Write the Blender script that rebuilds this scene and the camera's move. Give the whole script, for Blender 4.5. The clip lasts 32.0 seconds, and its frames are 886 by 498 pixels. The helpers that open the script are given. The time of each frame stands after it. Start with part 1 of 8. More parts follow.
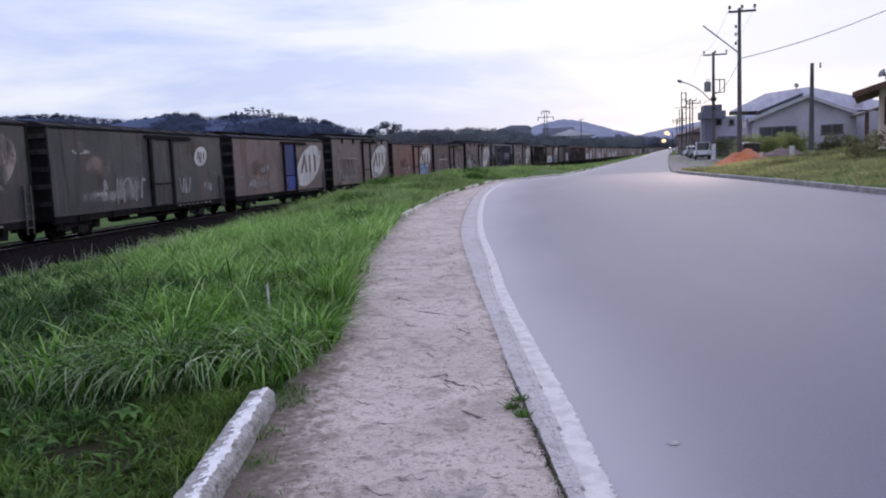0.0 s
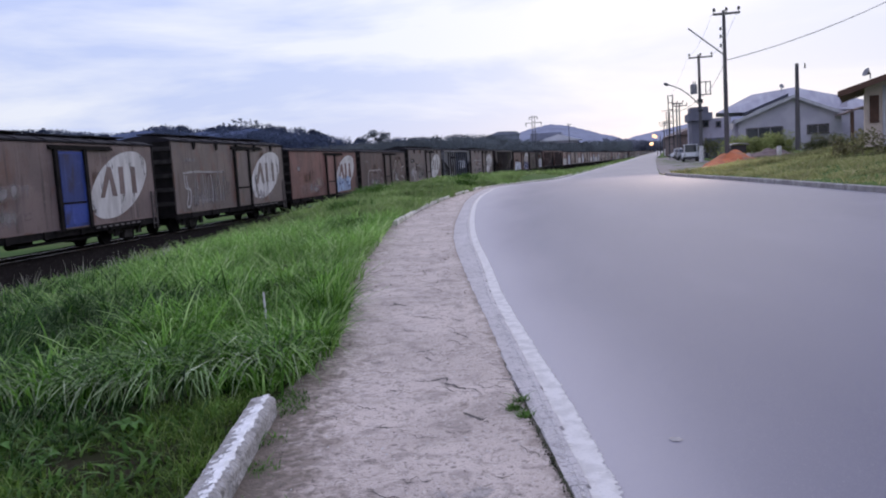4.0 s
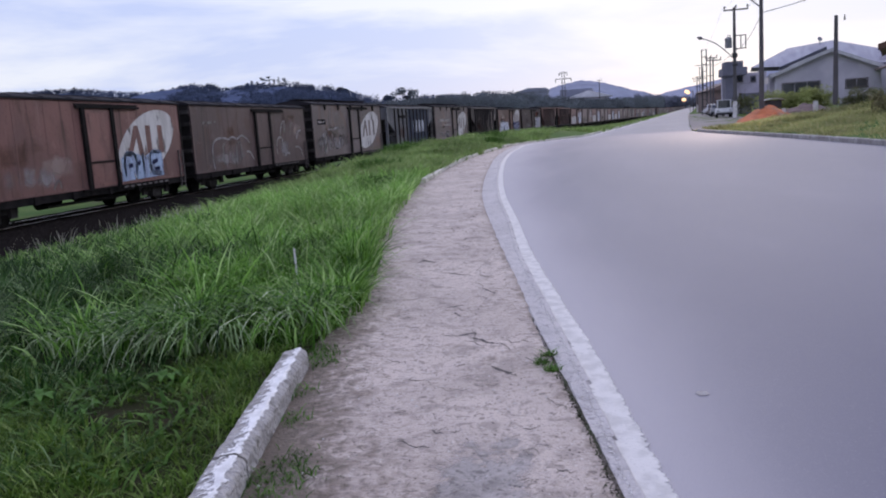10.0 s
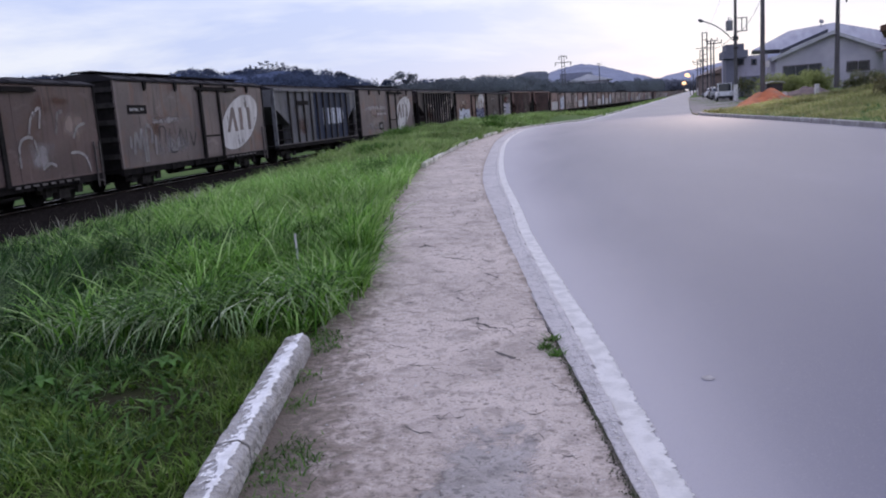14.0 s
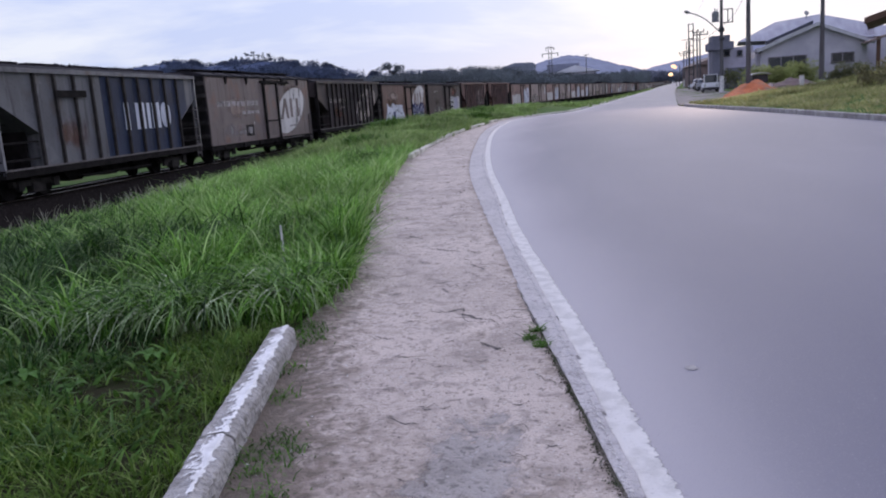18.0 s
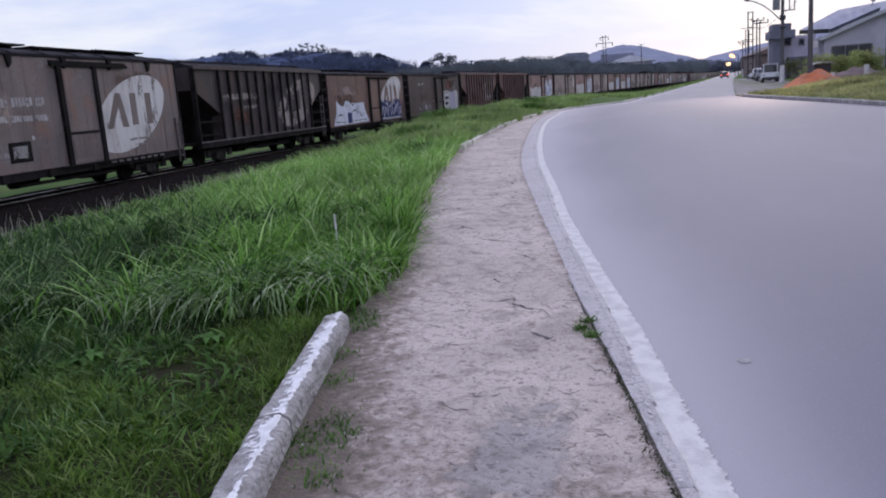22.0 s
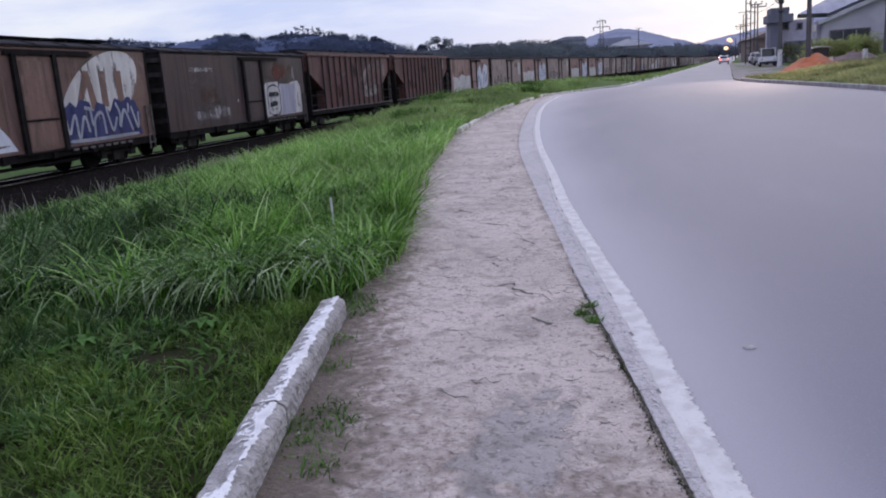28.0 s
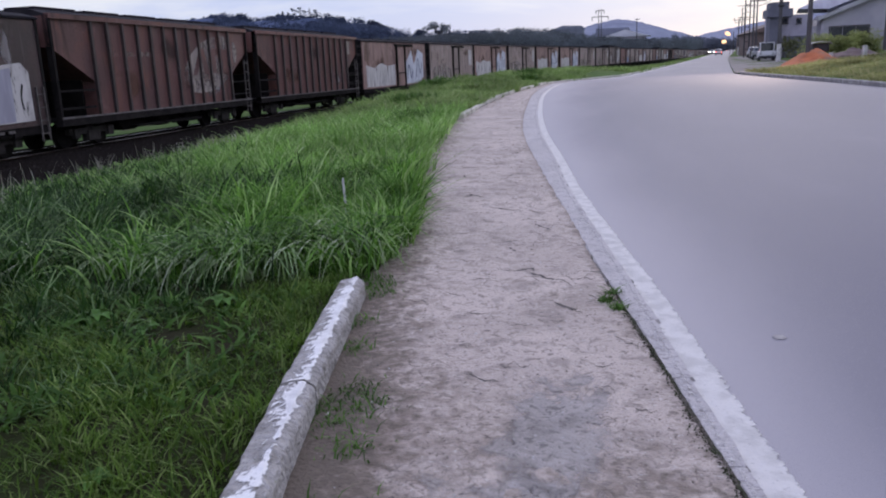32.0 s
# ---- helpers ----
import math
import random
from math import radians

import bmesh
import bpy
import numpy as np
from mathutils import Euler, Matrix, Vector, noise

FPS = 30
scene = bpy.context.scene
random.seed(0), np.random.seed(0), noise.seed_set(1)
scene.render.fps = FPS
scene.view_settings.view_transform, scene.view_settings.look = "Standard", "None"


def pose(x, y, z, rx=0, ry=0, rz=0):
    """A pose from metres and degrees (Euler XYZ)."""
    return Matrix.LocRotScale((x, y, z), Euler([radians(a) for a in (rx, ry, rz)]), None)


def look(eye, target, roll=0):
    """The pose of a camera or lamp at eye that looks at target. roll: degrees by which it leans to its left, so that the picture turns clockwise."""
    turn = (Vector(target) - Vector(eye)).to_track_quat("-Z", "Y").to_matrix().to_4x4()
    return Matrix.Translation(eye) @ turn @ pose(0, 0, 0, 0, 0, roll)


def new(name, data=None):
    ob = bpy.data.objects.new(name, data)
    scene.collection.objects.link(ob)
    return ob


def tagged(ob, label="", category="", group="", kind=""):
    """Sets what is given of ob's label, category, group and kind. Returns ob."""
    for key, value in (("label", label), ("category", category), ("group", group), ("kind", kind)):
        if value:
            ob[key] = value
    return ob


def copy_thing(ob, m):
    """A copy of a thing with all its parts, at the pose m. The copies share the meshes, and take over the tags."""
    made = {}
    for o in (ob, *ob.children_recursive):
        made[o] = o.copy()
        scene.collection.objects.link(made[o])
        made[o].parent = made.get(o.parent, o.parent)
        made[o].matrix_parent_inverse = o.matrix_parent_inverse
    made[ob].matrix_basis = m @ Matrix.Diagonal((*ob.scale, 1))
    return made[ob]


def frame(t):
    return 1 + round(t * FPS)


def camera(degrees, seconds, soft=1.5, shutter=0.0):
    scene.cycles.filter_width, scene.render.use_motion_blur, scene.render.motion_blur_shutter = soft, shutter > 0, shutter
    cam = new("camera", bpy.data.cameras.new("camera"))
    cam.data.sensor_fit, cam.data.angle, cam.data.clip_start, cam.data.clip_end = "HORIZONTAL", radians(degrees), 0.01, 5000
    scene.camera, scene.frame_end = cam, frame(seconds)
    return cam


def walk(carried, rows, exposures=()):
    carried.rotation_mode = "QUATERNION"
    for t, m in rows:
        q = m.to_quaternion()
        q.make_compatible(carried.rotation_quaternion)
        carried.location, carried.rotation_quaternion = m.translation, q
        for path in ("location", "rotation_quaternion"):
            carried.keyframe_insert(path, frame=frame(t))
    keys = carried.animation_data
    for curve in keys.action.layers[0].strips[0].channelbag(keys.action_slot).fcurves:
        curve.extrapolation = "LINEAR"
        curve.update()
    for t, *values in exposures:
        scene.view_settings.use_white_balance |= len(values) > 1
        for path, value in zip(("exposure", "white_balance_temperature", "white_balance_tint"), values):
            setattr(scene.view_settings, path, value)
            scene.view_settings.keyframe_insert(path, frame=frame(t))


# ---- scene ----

# ---- camera: seconds, eye in metres, yaw, pitch, lean to the right ----
PATH = [
    (0, 0.065, 0.032, 1.539, 11.43, -6.58, 2.51),
    (0.5, 0.090, -0.002, 1.533, 11.19, -6.05, 3.62),
    (1, 0.106, -0.008, 1.532, 12.84, -5.56, 3.24),
    (1.5, 0.079, 0.005, 1.527, 12.92, -5.51, 4.99),
    (2, 0.037, -0.002, 1.529, 11.05, -5.23, 3.53),
    (2.5, 0.020, 0.010, 1.521, 10.69, -5.77, 3.40),
    (4.5, 0.022, 0.006, 1.516, 10.67, -6.35, 3.82),
    (5, 0.024, 0.006, 1.521, 10.21, -7.12, 3.84),
    (5.5, 0.020, -0.005, 1.518, 10.50, -7.05, 3.89),
    (6, 0.020, -0.011, 1.524, 11.08, -7.06, 3.47),
    (6.5, 0.030, -0.028, 1.520, 11.38, -7.22, 3.50),
    (7, 0.024, -0.018, 1.512, 12.09, -7.87, 3.46),
    (7.5, 0.029, -0.026, 1.514, 12.59, -7.54, 3.99),
    (8, 0.029, -0.038, 1.512, 13.55, -8.23, 4.37),
    (8.5, 0.022, -0.023, 1.512, 14.57, -8.61, 4.89),
    (9, 0.028, -0.015, 1.502, 14.67, -8.67, 4.49),
    (9.5, 0.024, -0.013, 1.506, 13.68, -8.54, 3.39),
    (10, 0.025, -0.025, 1.505, 12.98, -8.95, 3.97),
    (10.5, 0.027, -0.019, 1.504, 12.23, -8.91, 3.97),
    (11, 0.021, -0.017, 1.509, 12.38, -8.94, 4.14),
    (11.5, 0.009, -0.009, 1.516, 12.61, -8.76, 3.78),
    (12, -0.007, 0.007, 1.507, 12.59, -8.76, 3.00),
    (12.5, -0.005, 0.006, 1.511, 12.29, -8.75, 2.79),
    (13, -0.004, 0.008, 1.504, 12.84, -8.99, 3.32),
    (13.5, -0.004, 0.010, 1.499, 12.58, -9.48, 3.37),
    (14, -0.003, 0.013, 1.497, 13.04, -10.04, 4.16),
    (14.5, 0.001, 0.001, 1.504, 13.47, -10.14, 4.44),
    (16.5, 0.000, 0.013, 1.498, 11.64, -10.61, 3.84),
    (17, 0.000, 0.019, 1.495, 11.84, -10.77, 3.79),
    (17.5, 0.010, 0.011, 1.499, 11.94, -10.96, 4.22),
    (18, 0.011, 0.011, 1.497, 12.17, -10.72, 4.13),
    (18.5, 0.015, 0.013, 1.495, 12.14, -10.77, 4.35),
    (19, 0.010, 0.004, 1.498, 11.98, -10.67, 4.25),
    (19.5, 0.012, -0.012, 1.496, 12.45, -10.76, 4.24),
    (20, 0.014, -0.017, 1.494, 12.62, -10.96, 4.26),
    (20.5, 0.009, -0.034, 1.495, 13.37, -10.65, 4.20),
    (21, 0.015, -0.042, 1.500, 14.17, -10.72, 3.77),
    (21.5, 0.012, -0.050, 1.495, 15.52, -11.23, 4.42),
    (22, 0.015, -0.043, 1.498, 15.89, -11.10, 4.24),
    (22.5, 0.000, -0.043, 1.494, 18.21, -11.31, 4.09),
    (23, -0.009, -0.031, 1.489, 20.22, -11.49, 4.95),
    (23.5, -0.002, -0.027, 1.482, 21.28, -11.35, 6.10),
    (24, 0.006, -0.022, 1.482, 19.10, -11.29, 5.30),
    (24.5, 0.006, -0.002, 1.483, 17.84, -11.53, 4.55),
    (25, -0.007, 0.008, 1.481, 16.78, -11.92, 3.95),
    (25.5, -0.015, 0.015, 1.481, 16.31, -11.55, 3.83),
    (27.5, -0.028, 0.052, 1.473, 15.99, -11.55, 4.39),
    (28, -0.029, 0.047, 1.475, 15.68, -12.24, 4.09),
    (28.5, -0.034, 0.050, 1.478, 16.13, -12.25, 4.18),
    (29, -0.030, 0.048, 1.477, 15.91, -12.85, 3.65),
    (29.5, -0.034, 0.054, 1.470, 15.80, -13.24, 3.08),
    (30, -0.031, 0.049, 1.477, 15.42, -12.84, 3.99),
    (30.5, -0.071, 0.041, 1.480, 16.09, -12.07, 3.98),
    (31, -0.167, 0.023, 1.454, 15.75, -12.47, 4.51),
    (31.5, -0.222, 0.014, 1.446, 17.15, -12.61, 4.25),
    (32, -0.233, 0.063, 1.441, 15.14, -13.22, 2.56),
]


def eye_pose(x, y, z, yaw, pitch, lean):
    return pose(x, y, z, 0, 0, yaw) @ pose(0, 0, 0, 90 + pitch) @ pose(0, 0, 0, 0, 0, -lean)


cam = camera(58.07, 32.0, soft=2.0)
walk(cam, [(r[0], eye_pose(*r[1:])) for r in PATH], exposures=[(0, 0.0, 6370, 10), (1, -0.14, 6200, 10), (1.6, -0.26, 6020, 10), (2.5, -0.26, 6020, 10), (4.5, 0.0, 6370, 10), (28, -0.02, 6370, 10), (32, -0.08, 6370, 10)])

# ---- world and light: an overcast sky at dusk ----
world = bpy.data.worlds.new("overcast_sky")
scene.world = world
world.use_nodes = True
wn, wl = world.node_tree.nodes, world.node_tree.links
wn.clear()
w_out = wn.new("ShaderNodeOutputWorld")
w_sky = wn.new("ShaderNodeTexSky")
w_sky.sky_type = "NISHITA"
w_sky.sun_disc = False
w_sky.sun_elevation, w_sky.sun_rotation = radians(22), radians(6)
w_bg = wn.new("ShaderNodeBackground")
w_bg.inputs[1].default_value = 0.012
wl.new(w_sky.outputs[0], w_bg.inputs[0])
w_tc = wn.new("ShaderNodeTexCoord")
w_map = wn.new("ShaderNodeMapping")
w_map.inputs["Scale"].default_value = (1.0, 1.0, 4.6)
w_map.inputs["Location"].default_value = (1.35, 0.5, 0.9)
wl.new(w_tc.outputs["Generated"], w_map.inputs[0])
w_noise = wn.new("ShaderNodeTexNoise")
w_noise.inputs["Scale"].default_value = 2.4
w_noise.inputs["Detail"].default_value = 6
w_noise.inputs["Roughness"].default_value = 0.56
w_noise.inputs["Distortion"].default_value = 0.3
wl.new(w_map.outputs[0], w_noise.inputs[0])
w_ramp = wn.new("ShaderNodeValToRGB")
w_ramp.color_ramp.elements[0].position, w_ramp.color_ramp.elements[0].color = 0.40, (0.68, 0.77, 1.12, 1)
w_ramp.color_ramp.elements[1].position, w_ramp.color_ramp.elements[1].color = 0.58, (1.05, 1.07, 1.19, 1)
wl.new(w_noise.outputs[0], w_ramp.inputs[0])
w_cloud = wn.new("ShaderNodeBackground")
w_cloud.inputs[1].default_value = 0.86
w_tint = wn.new("ShaderNodeMix")
w_tint.data_type, w_tint.blend_type = "RGBA", "MULTIPLY"
w_tint.inputs[0].default_value = 1.0
# clouds are whiter around the low sun
w_toward = wn.new("ShaderNodeVectorMath")
w_toward.operation = "DOT_PRODUCT"
w_toward.inputs[1].default_value = (0.42, 0.89, 0.18)
wl.new(w_tc.outputs["Generated"], w_toward.inputs[0])
w_near = wn.new("ShaderNodeMapRange")
w_near.interpolation_type = "SMOOTHSTEP"
w_near.inputs[1].default_value, w_near.inputs[2].default_value, w_near.inputs[4].default_value = 0.76, 1.0, 0.62
wl.new(w_toward.outputs["Value"], w_near.inputs[0])
w_white = wn.new("ShaderNodeMix")
w_white.data_type = "RGBA"
wl.new(w_near.outputs[0], w_white.inputs[0])
wl.new(w_ramp.outputs[0], w_white.inputs[6])
w_white.inputs[7].default_value = (1.0, 1.0, 1.10, 1)
wl.new(w_white.outputs[2], w_tint.inputs[6])
w_blue = wn.new("ShaderNodeMix")
w_blue.data_type = "RGBA"
w_blue.inputs[6].default_value, w_blue.inputs[7].default_value = (1.0, 1.0, 1.0, 1), (0.97, 0.97, 1.15, 1)
wl.new(w_blue.outputs[2], w_tint.inputs[7])
wl.new(w_tint.outputs[2], w_cloud.inputs[0])
# an overcast sky is brighter overhead than at the horizon
w_sep = wn.new("ShaderNodeSeparateXYZ")
wl.new(w_tc.outputs["Generated"], w_sep.inputs[0])
w_high = wn.new("ShaderNodeMapRange")
w_high.inputs[1].default_value, w_high.inputs[2].default_value = 0.1, 0.9
w_high.inputs[3].default_value, w_high.inputs[4].default_value = 0.74, 1.05
wl.new(w_sep.outputs[2], w_high.inputs[0])
wl.new(w_high.outputs[0], w_cloud.inputs[1])
wl.new(w_sep.outputs[2], w_blue.inputs[0])
w_add = wn.new("ShaderNodeAddShader")
wl.new(w_bg.outputs[0], w_add.inputs[0])
wl.new(w_cloud.outputs[0], w_add.inputs[1])
wl.new(w_add.outputs[0], w_out.inputs[0])

sun = new("sun", bpy.data.lights.new("sun", "SUN"))
sun.data.energy, sun.data.angle, sun.data.color = 0.6, radians(25), (1.0, 0.9, 0.84)
sun.matrix_world = look((40, 300, 90), (0, 0, 0))


# ---- materials ----
def mat(name, a, b=None, rough=0.8, scale=6.0, stretch=(1, 1, 1), bump=0.15, bump_scale=40.0, metal=0.0, lo=0.35, hi=0.65, c=None, c_scale=1.0, c_lo=0.55, c_hi=0.75, random=0.0, island=0.0, spec=0.3, emit=0.0, ease=6):
    """Two colours by coarse noise, a third in patches, fine grain, and a bump."""
    m = bpy.data.materials.new(name)
    m.use_nodes = True
    n, l = m.node_tree.nodes, m.node_tree.links
    bsdf = n["Principled BSDF"]
    bsdf.inputs["Roughness"].default_value = rough
    bsdf.inputs["Metallic"].default_value = metal
    bsdf.inputs["Specular IOR Level"].default_value = spec
    b = b or tuple(v * 0.7 for v in a)
    tc = n.new("ShaderNodeTexCoord")
    mp = n.new("ShaderNodeMapping")
    mp.inputs["Scale"].default_value = stretch
    l.new(tc.outputs["Object"], mp.inputs[0])
    vec = mp.outputs[0]
    if random:
        info = n.new("ShaderNodeObjectInfo")
        add = n.new("ShaderNodeVectorMath")
        add.operation = "MULTIPLY_ADD"
        l.new(info.outputs["Random"], add.inputs[0])
        add.inputs[1].default_value = (37, 61, 23)
        l.new(mp.outputs[0], add.inputs[2])
        vec = add.outputs[0]

    def noise_of(s, detail=ease, distort=0.0):
        t = n.new("ShaderNodeTexNoise")
        t.inputs["Scale"].default_value, t.inputs["Detail"].default_value, t.inputs["Distortion"].default_value = s, detail, distort
        l.new(vec, t.inputs[0])
        return t.outputs[0]

    def ramp(value, lo, hi):
        r = n.new("ShaderNodeMapRange")
        r.inputs[1].default_value, r.inputs[2].default_value = lo, hi
        r.interpolation_type = "SMOOTHSTEP"
        l.new(value, r.inputs[0])
        return r.outputs[0]

    def mix(f, x, y, kind="MIX"):
        q = n.new("ShaderNodeMix")
        q.data_type, q.blend_type = "RGBA", kind
        for socket, v in ((q.inputs[0], f), (q.inputs[6], x), (q.inputs[7], y)):
            if isinstance(v, bpy.types.NodeSocket):
                l.new(v, socket)
            else:
                socket.default_value = v if isinstance(v, float) else (*v, 1)
        return q.outputs[2]

    col = mix(ramp(noise_of(scale), lo, hi), a, b)
    if c:
        col = mix(ramp(noise_of(c_scale, 5, 0.6), c_lo, c_hi), col, c)
    grain = ramp(noise_of(bump_scale, 3), 0.2, 0.8)
    g = n.new("ShaderNodeMapRange")
    g.inputs[3].default_value, g.inputs[4].default_value = 0.86, 1.12
    l.new(grain, g.inputs[0])
    sc = n.new("ShaderNodeVectorMath")
    sc.operation = "SCALE"
    l.new(col, sc.inputs[0])
    l.new(g.outputs[0], sc.inputs["Scale"])
    col = sc.outputs[0]
    if random or island:
        if island:
            geo = n.new("ShaderNodeNewGeometry")
            src = geo.outputs["Random Per Island"]
        else:
            src = info.outputs["Random"]
        k = n.new("ShaderNodeMapRange")
        amount = island or random
        k.inputs[3].default_value, k.inputs[4].default_value = 1 - amount, 1 + amount
        l.new(src, k.inputs[0])
        s2 = n.new("ShaderNodeVectorMath")
        s2.operation = "SCALE"
        l.new(col, s2.inputs[0])
        l.new(k.outputs[0], s2.inputs["Scale"])
        col = s2.outputs[0]
    l.new(col, bsdf.inputs["Base Color"])
    if emit:
        l.new(col, bsdf.inputs["Emission Color"])
        bsdf.inputs["Emission Strength"].default_value = emit
    if bump:
        bp = n.new("ShaderNodeBump")
        bp.inputs["Strength"].default_value = bump
        bp.inputs["Distance"].default_value = 0.05
        l.new(noise_of(bump_scale, 4), bp.inputs["Height"])
        l.new(bp.outputs[0], bsdf.inputs["Normal"])
    return m


def glow(name, colour, strength):
    m = bpy.data.materials.new(name)
    m.use_nodes = True
    b = m.node_tree.nodes["Principled BSDF"]
    b.inputs["Base Color"].default_value = (*colour, 1)
    b.inputs["Emission Color"].default_value = (*colour, 1)
    b.inputs["Emission Strength"].default_value = strength
    return m


def node_kit(name, rough=0.8, spec=0.3):
    """A material with small builders for noise, ramps and mixes on it."""
    m = bpy.data.materials.new(name)
    m.use_nodes = True
    n, l = m.node_tree.nodes, m.node_tree.links
    bsdf = n["Principled BSDF"]
    bsdf.inputs["Roughness"].default_value, bsdf.inputs["Specular IOR Level"].default_value = rough, spec
    tc = n.new("ShaderNodeTexCoord")

    def noise_at(scale, detail=6, stretch=(1, 1, 1), distort=0.0, shift=None, rough_=0.5):
        mp = n.new("ShaderNodeMapping")
        mp.inputs["Scale"].default_value = stretch
        l.new(tc.outputs["Object"], mp.inputs[0])
        vec = mp.outputs[0]
        if shift is not None:
            add = n.new("ShaderNodeVectorMath")
            add.operation = "MULTIPLY_ADD"
            l.new(shift, add.inputs[0])
            add.inputs[1].default_value = (31, 57, 23)
            l.new(vec, add.inputs[2])
            vec = add.outputs[0]
        t = n.new("ShaderNodeTexNoise")
        t.inputs["Scale"].default_value, t.inputs["Detail"].default_value = scale, detail
        t.inputs["Distortion"].default_value, t.inputs["Roughness"].default_value = distort, rough_
        l.new(vec, t.inputs[0])
        return t.outputs[0]

    def ramp(value, lo, hi, low=0.0, high=1.0):
        r = n.new("ShaderNodeMapRange")
        r.interpolation_type = "SMOOTHSTEP"
        for i, v in ((1, lo), (2, hi), (3, low), (4, high)):
            r.inputs[i].default_value = v
        l.new(value, r.inputs[0])
        return r.outputs[0]

    def mix(f, x, y, kind="MIX"):
        q = n.new("ShaderNodeMix")
        q.data_type, q.blend_type = "RGBA", kind
        for socket, v in ((q.inputs[0], f), (q.inputs[6], x), (q.inputs[7], y)):
            if isinstance(v, bpy.types.NodeSocket):
                l.new(v, socket)
            else:
                socket.default_value = v if isinstance(v, float) else (*v, 1)
        return q.outputs[2]

    def calc(op, x, y):
        q = n.new("ShaderNodeMath")
        q.operation = op
        for socket, v in ((q.inputs[0], x), (q.inputs[1], y)):
            if isinstance(v, bpy.types.NodeSocket):
                l.new(v, socket)
            else:
                socket.default_value = v
        return q.outputs[0]

    def bump(height, strength, distance=0.02):
        bp = n.new("ShaderNodeBump")
        bp.inputs["Strength"].default_value, bp.inputs["Distance"].default_value = strength, distance
        l.new(height, bp.inputs["Height"])
        l.new(bp.outputs[0], bsdf.inputs["Normal"])

    return m, n, l, bsdf, noise_at, ramp, mix, calc, bump


def wagon_paint(name, a, b, rust=(0.10, 0.055, 0.035), streak=0.75, dust=0.5):
    """Old wagon paint: two tones, runs of rust and grime down the side, pale chalky patches, fine specks."""
    m, n, l, bsdf, noise_at, ramp, mix, calc, bump = node_kit(name, 0.56, 0.16)
    own = n.new("ShaderNodeObjectInfo").outputs["Random"]
    mean = [(p + q) / 2 for p, q in zip(a, b)]
    grime = tuple(0.38 * v for v in mean)
    pale = tuple(min(0.6, 0.05 + 1.45 * v) for v in mean)
    col = mix(ramp(noise_at(0.55, 6, (1, 1, 0.8), 0.4, own), 0.36, 0.64), a, b)
    col = mix(ramp(noise_at(1.1, 7, (1, 1.0, 0.6), 0.7, own), 0.52, 0.70, 0, 0.85), col, rust)
    col = mix(ramp(noise_at(2.6, 6, (1, 1.6, 0.12), 0.2, own), 0.54, 0.72, 0, streak), col, grime)
    col = mix(ramp(noise_at(3.4, 6, (1, 1.9, 0.10), 0.1, own), 0.60, 0.76, 0, dust), col, pale)
    col = mix(ramp(noise_at(1.7, 8, (1, 0.8, 1.3), 1.0, own), 0.60, 0.70, 0, 0.55 * dust), col, pale)
    fine = noise_at(16, 8, (1, 1, 0.7), 0.5, own)
    col = mix(ramp(fine, 0.58, 0.70, 0, 0.55), col, grime)
    k = n.new("ShaderNodeVectorMath")
    k.operation = "SCALE"
    l.new(col, k.inputs[0])
    l.new(ramp(own, 0, 1, 0.86, 1.04), k.inputs["Scale"])
    l.new(k.outputs[0], bsdf.inputs["Base Color"])
    bump(noise_at(9, 4), 0.2, 0.03)
    return m


def worn_layer(name, a, b, lo=0.38, hi=0.50, scale=1.6, stretch=(1, 1.5, 0.5), most=1.0, fine=18, soft=False):
    """A thin old coat of paint or dust that has flaked away in places and shows what lies below."""
    m, n, l, bsdf, noise_at, ramp, mix, calc, bump = node_kit(name, 0.82, 0.15)
    own = n.new("ShaderNodeObjectInfo").outputs["Random"]
    col = mix(ramp(noise_at(2.0, 6, (1, 1.5, 0.4), 0.3, own), 0.38, 0.64), a, b)
    l.new(col, bsdf.inputs["Base Color"])
    v = calc("ADD", calc("MULTIPLY", noise_at(scale, 6, stretch, 0.4, own), 0.76), calc("MULTIPLY", noise_at(fine, 6, (1, 1, 0.5), 0.6, own), 0.24))
    if soft:
        at = n.new("ShaderNodeAttribute")
        at.attribute_name = "cover"
        v = calc("ADD", v, calc("MULTIPLY", calc("SUBTRACT", at.outputs["Fac"], 0.6), 0.55))
    l.new(ramp(v, lo, hi, 0, most), bsdf.inputs["Alpha"])
    return m


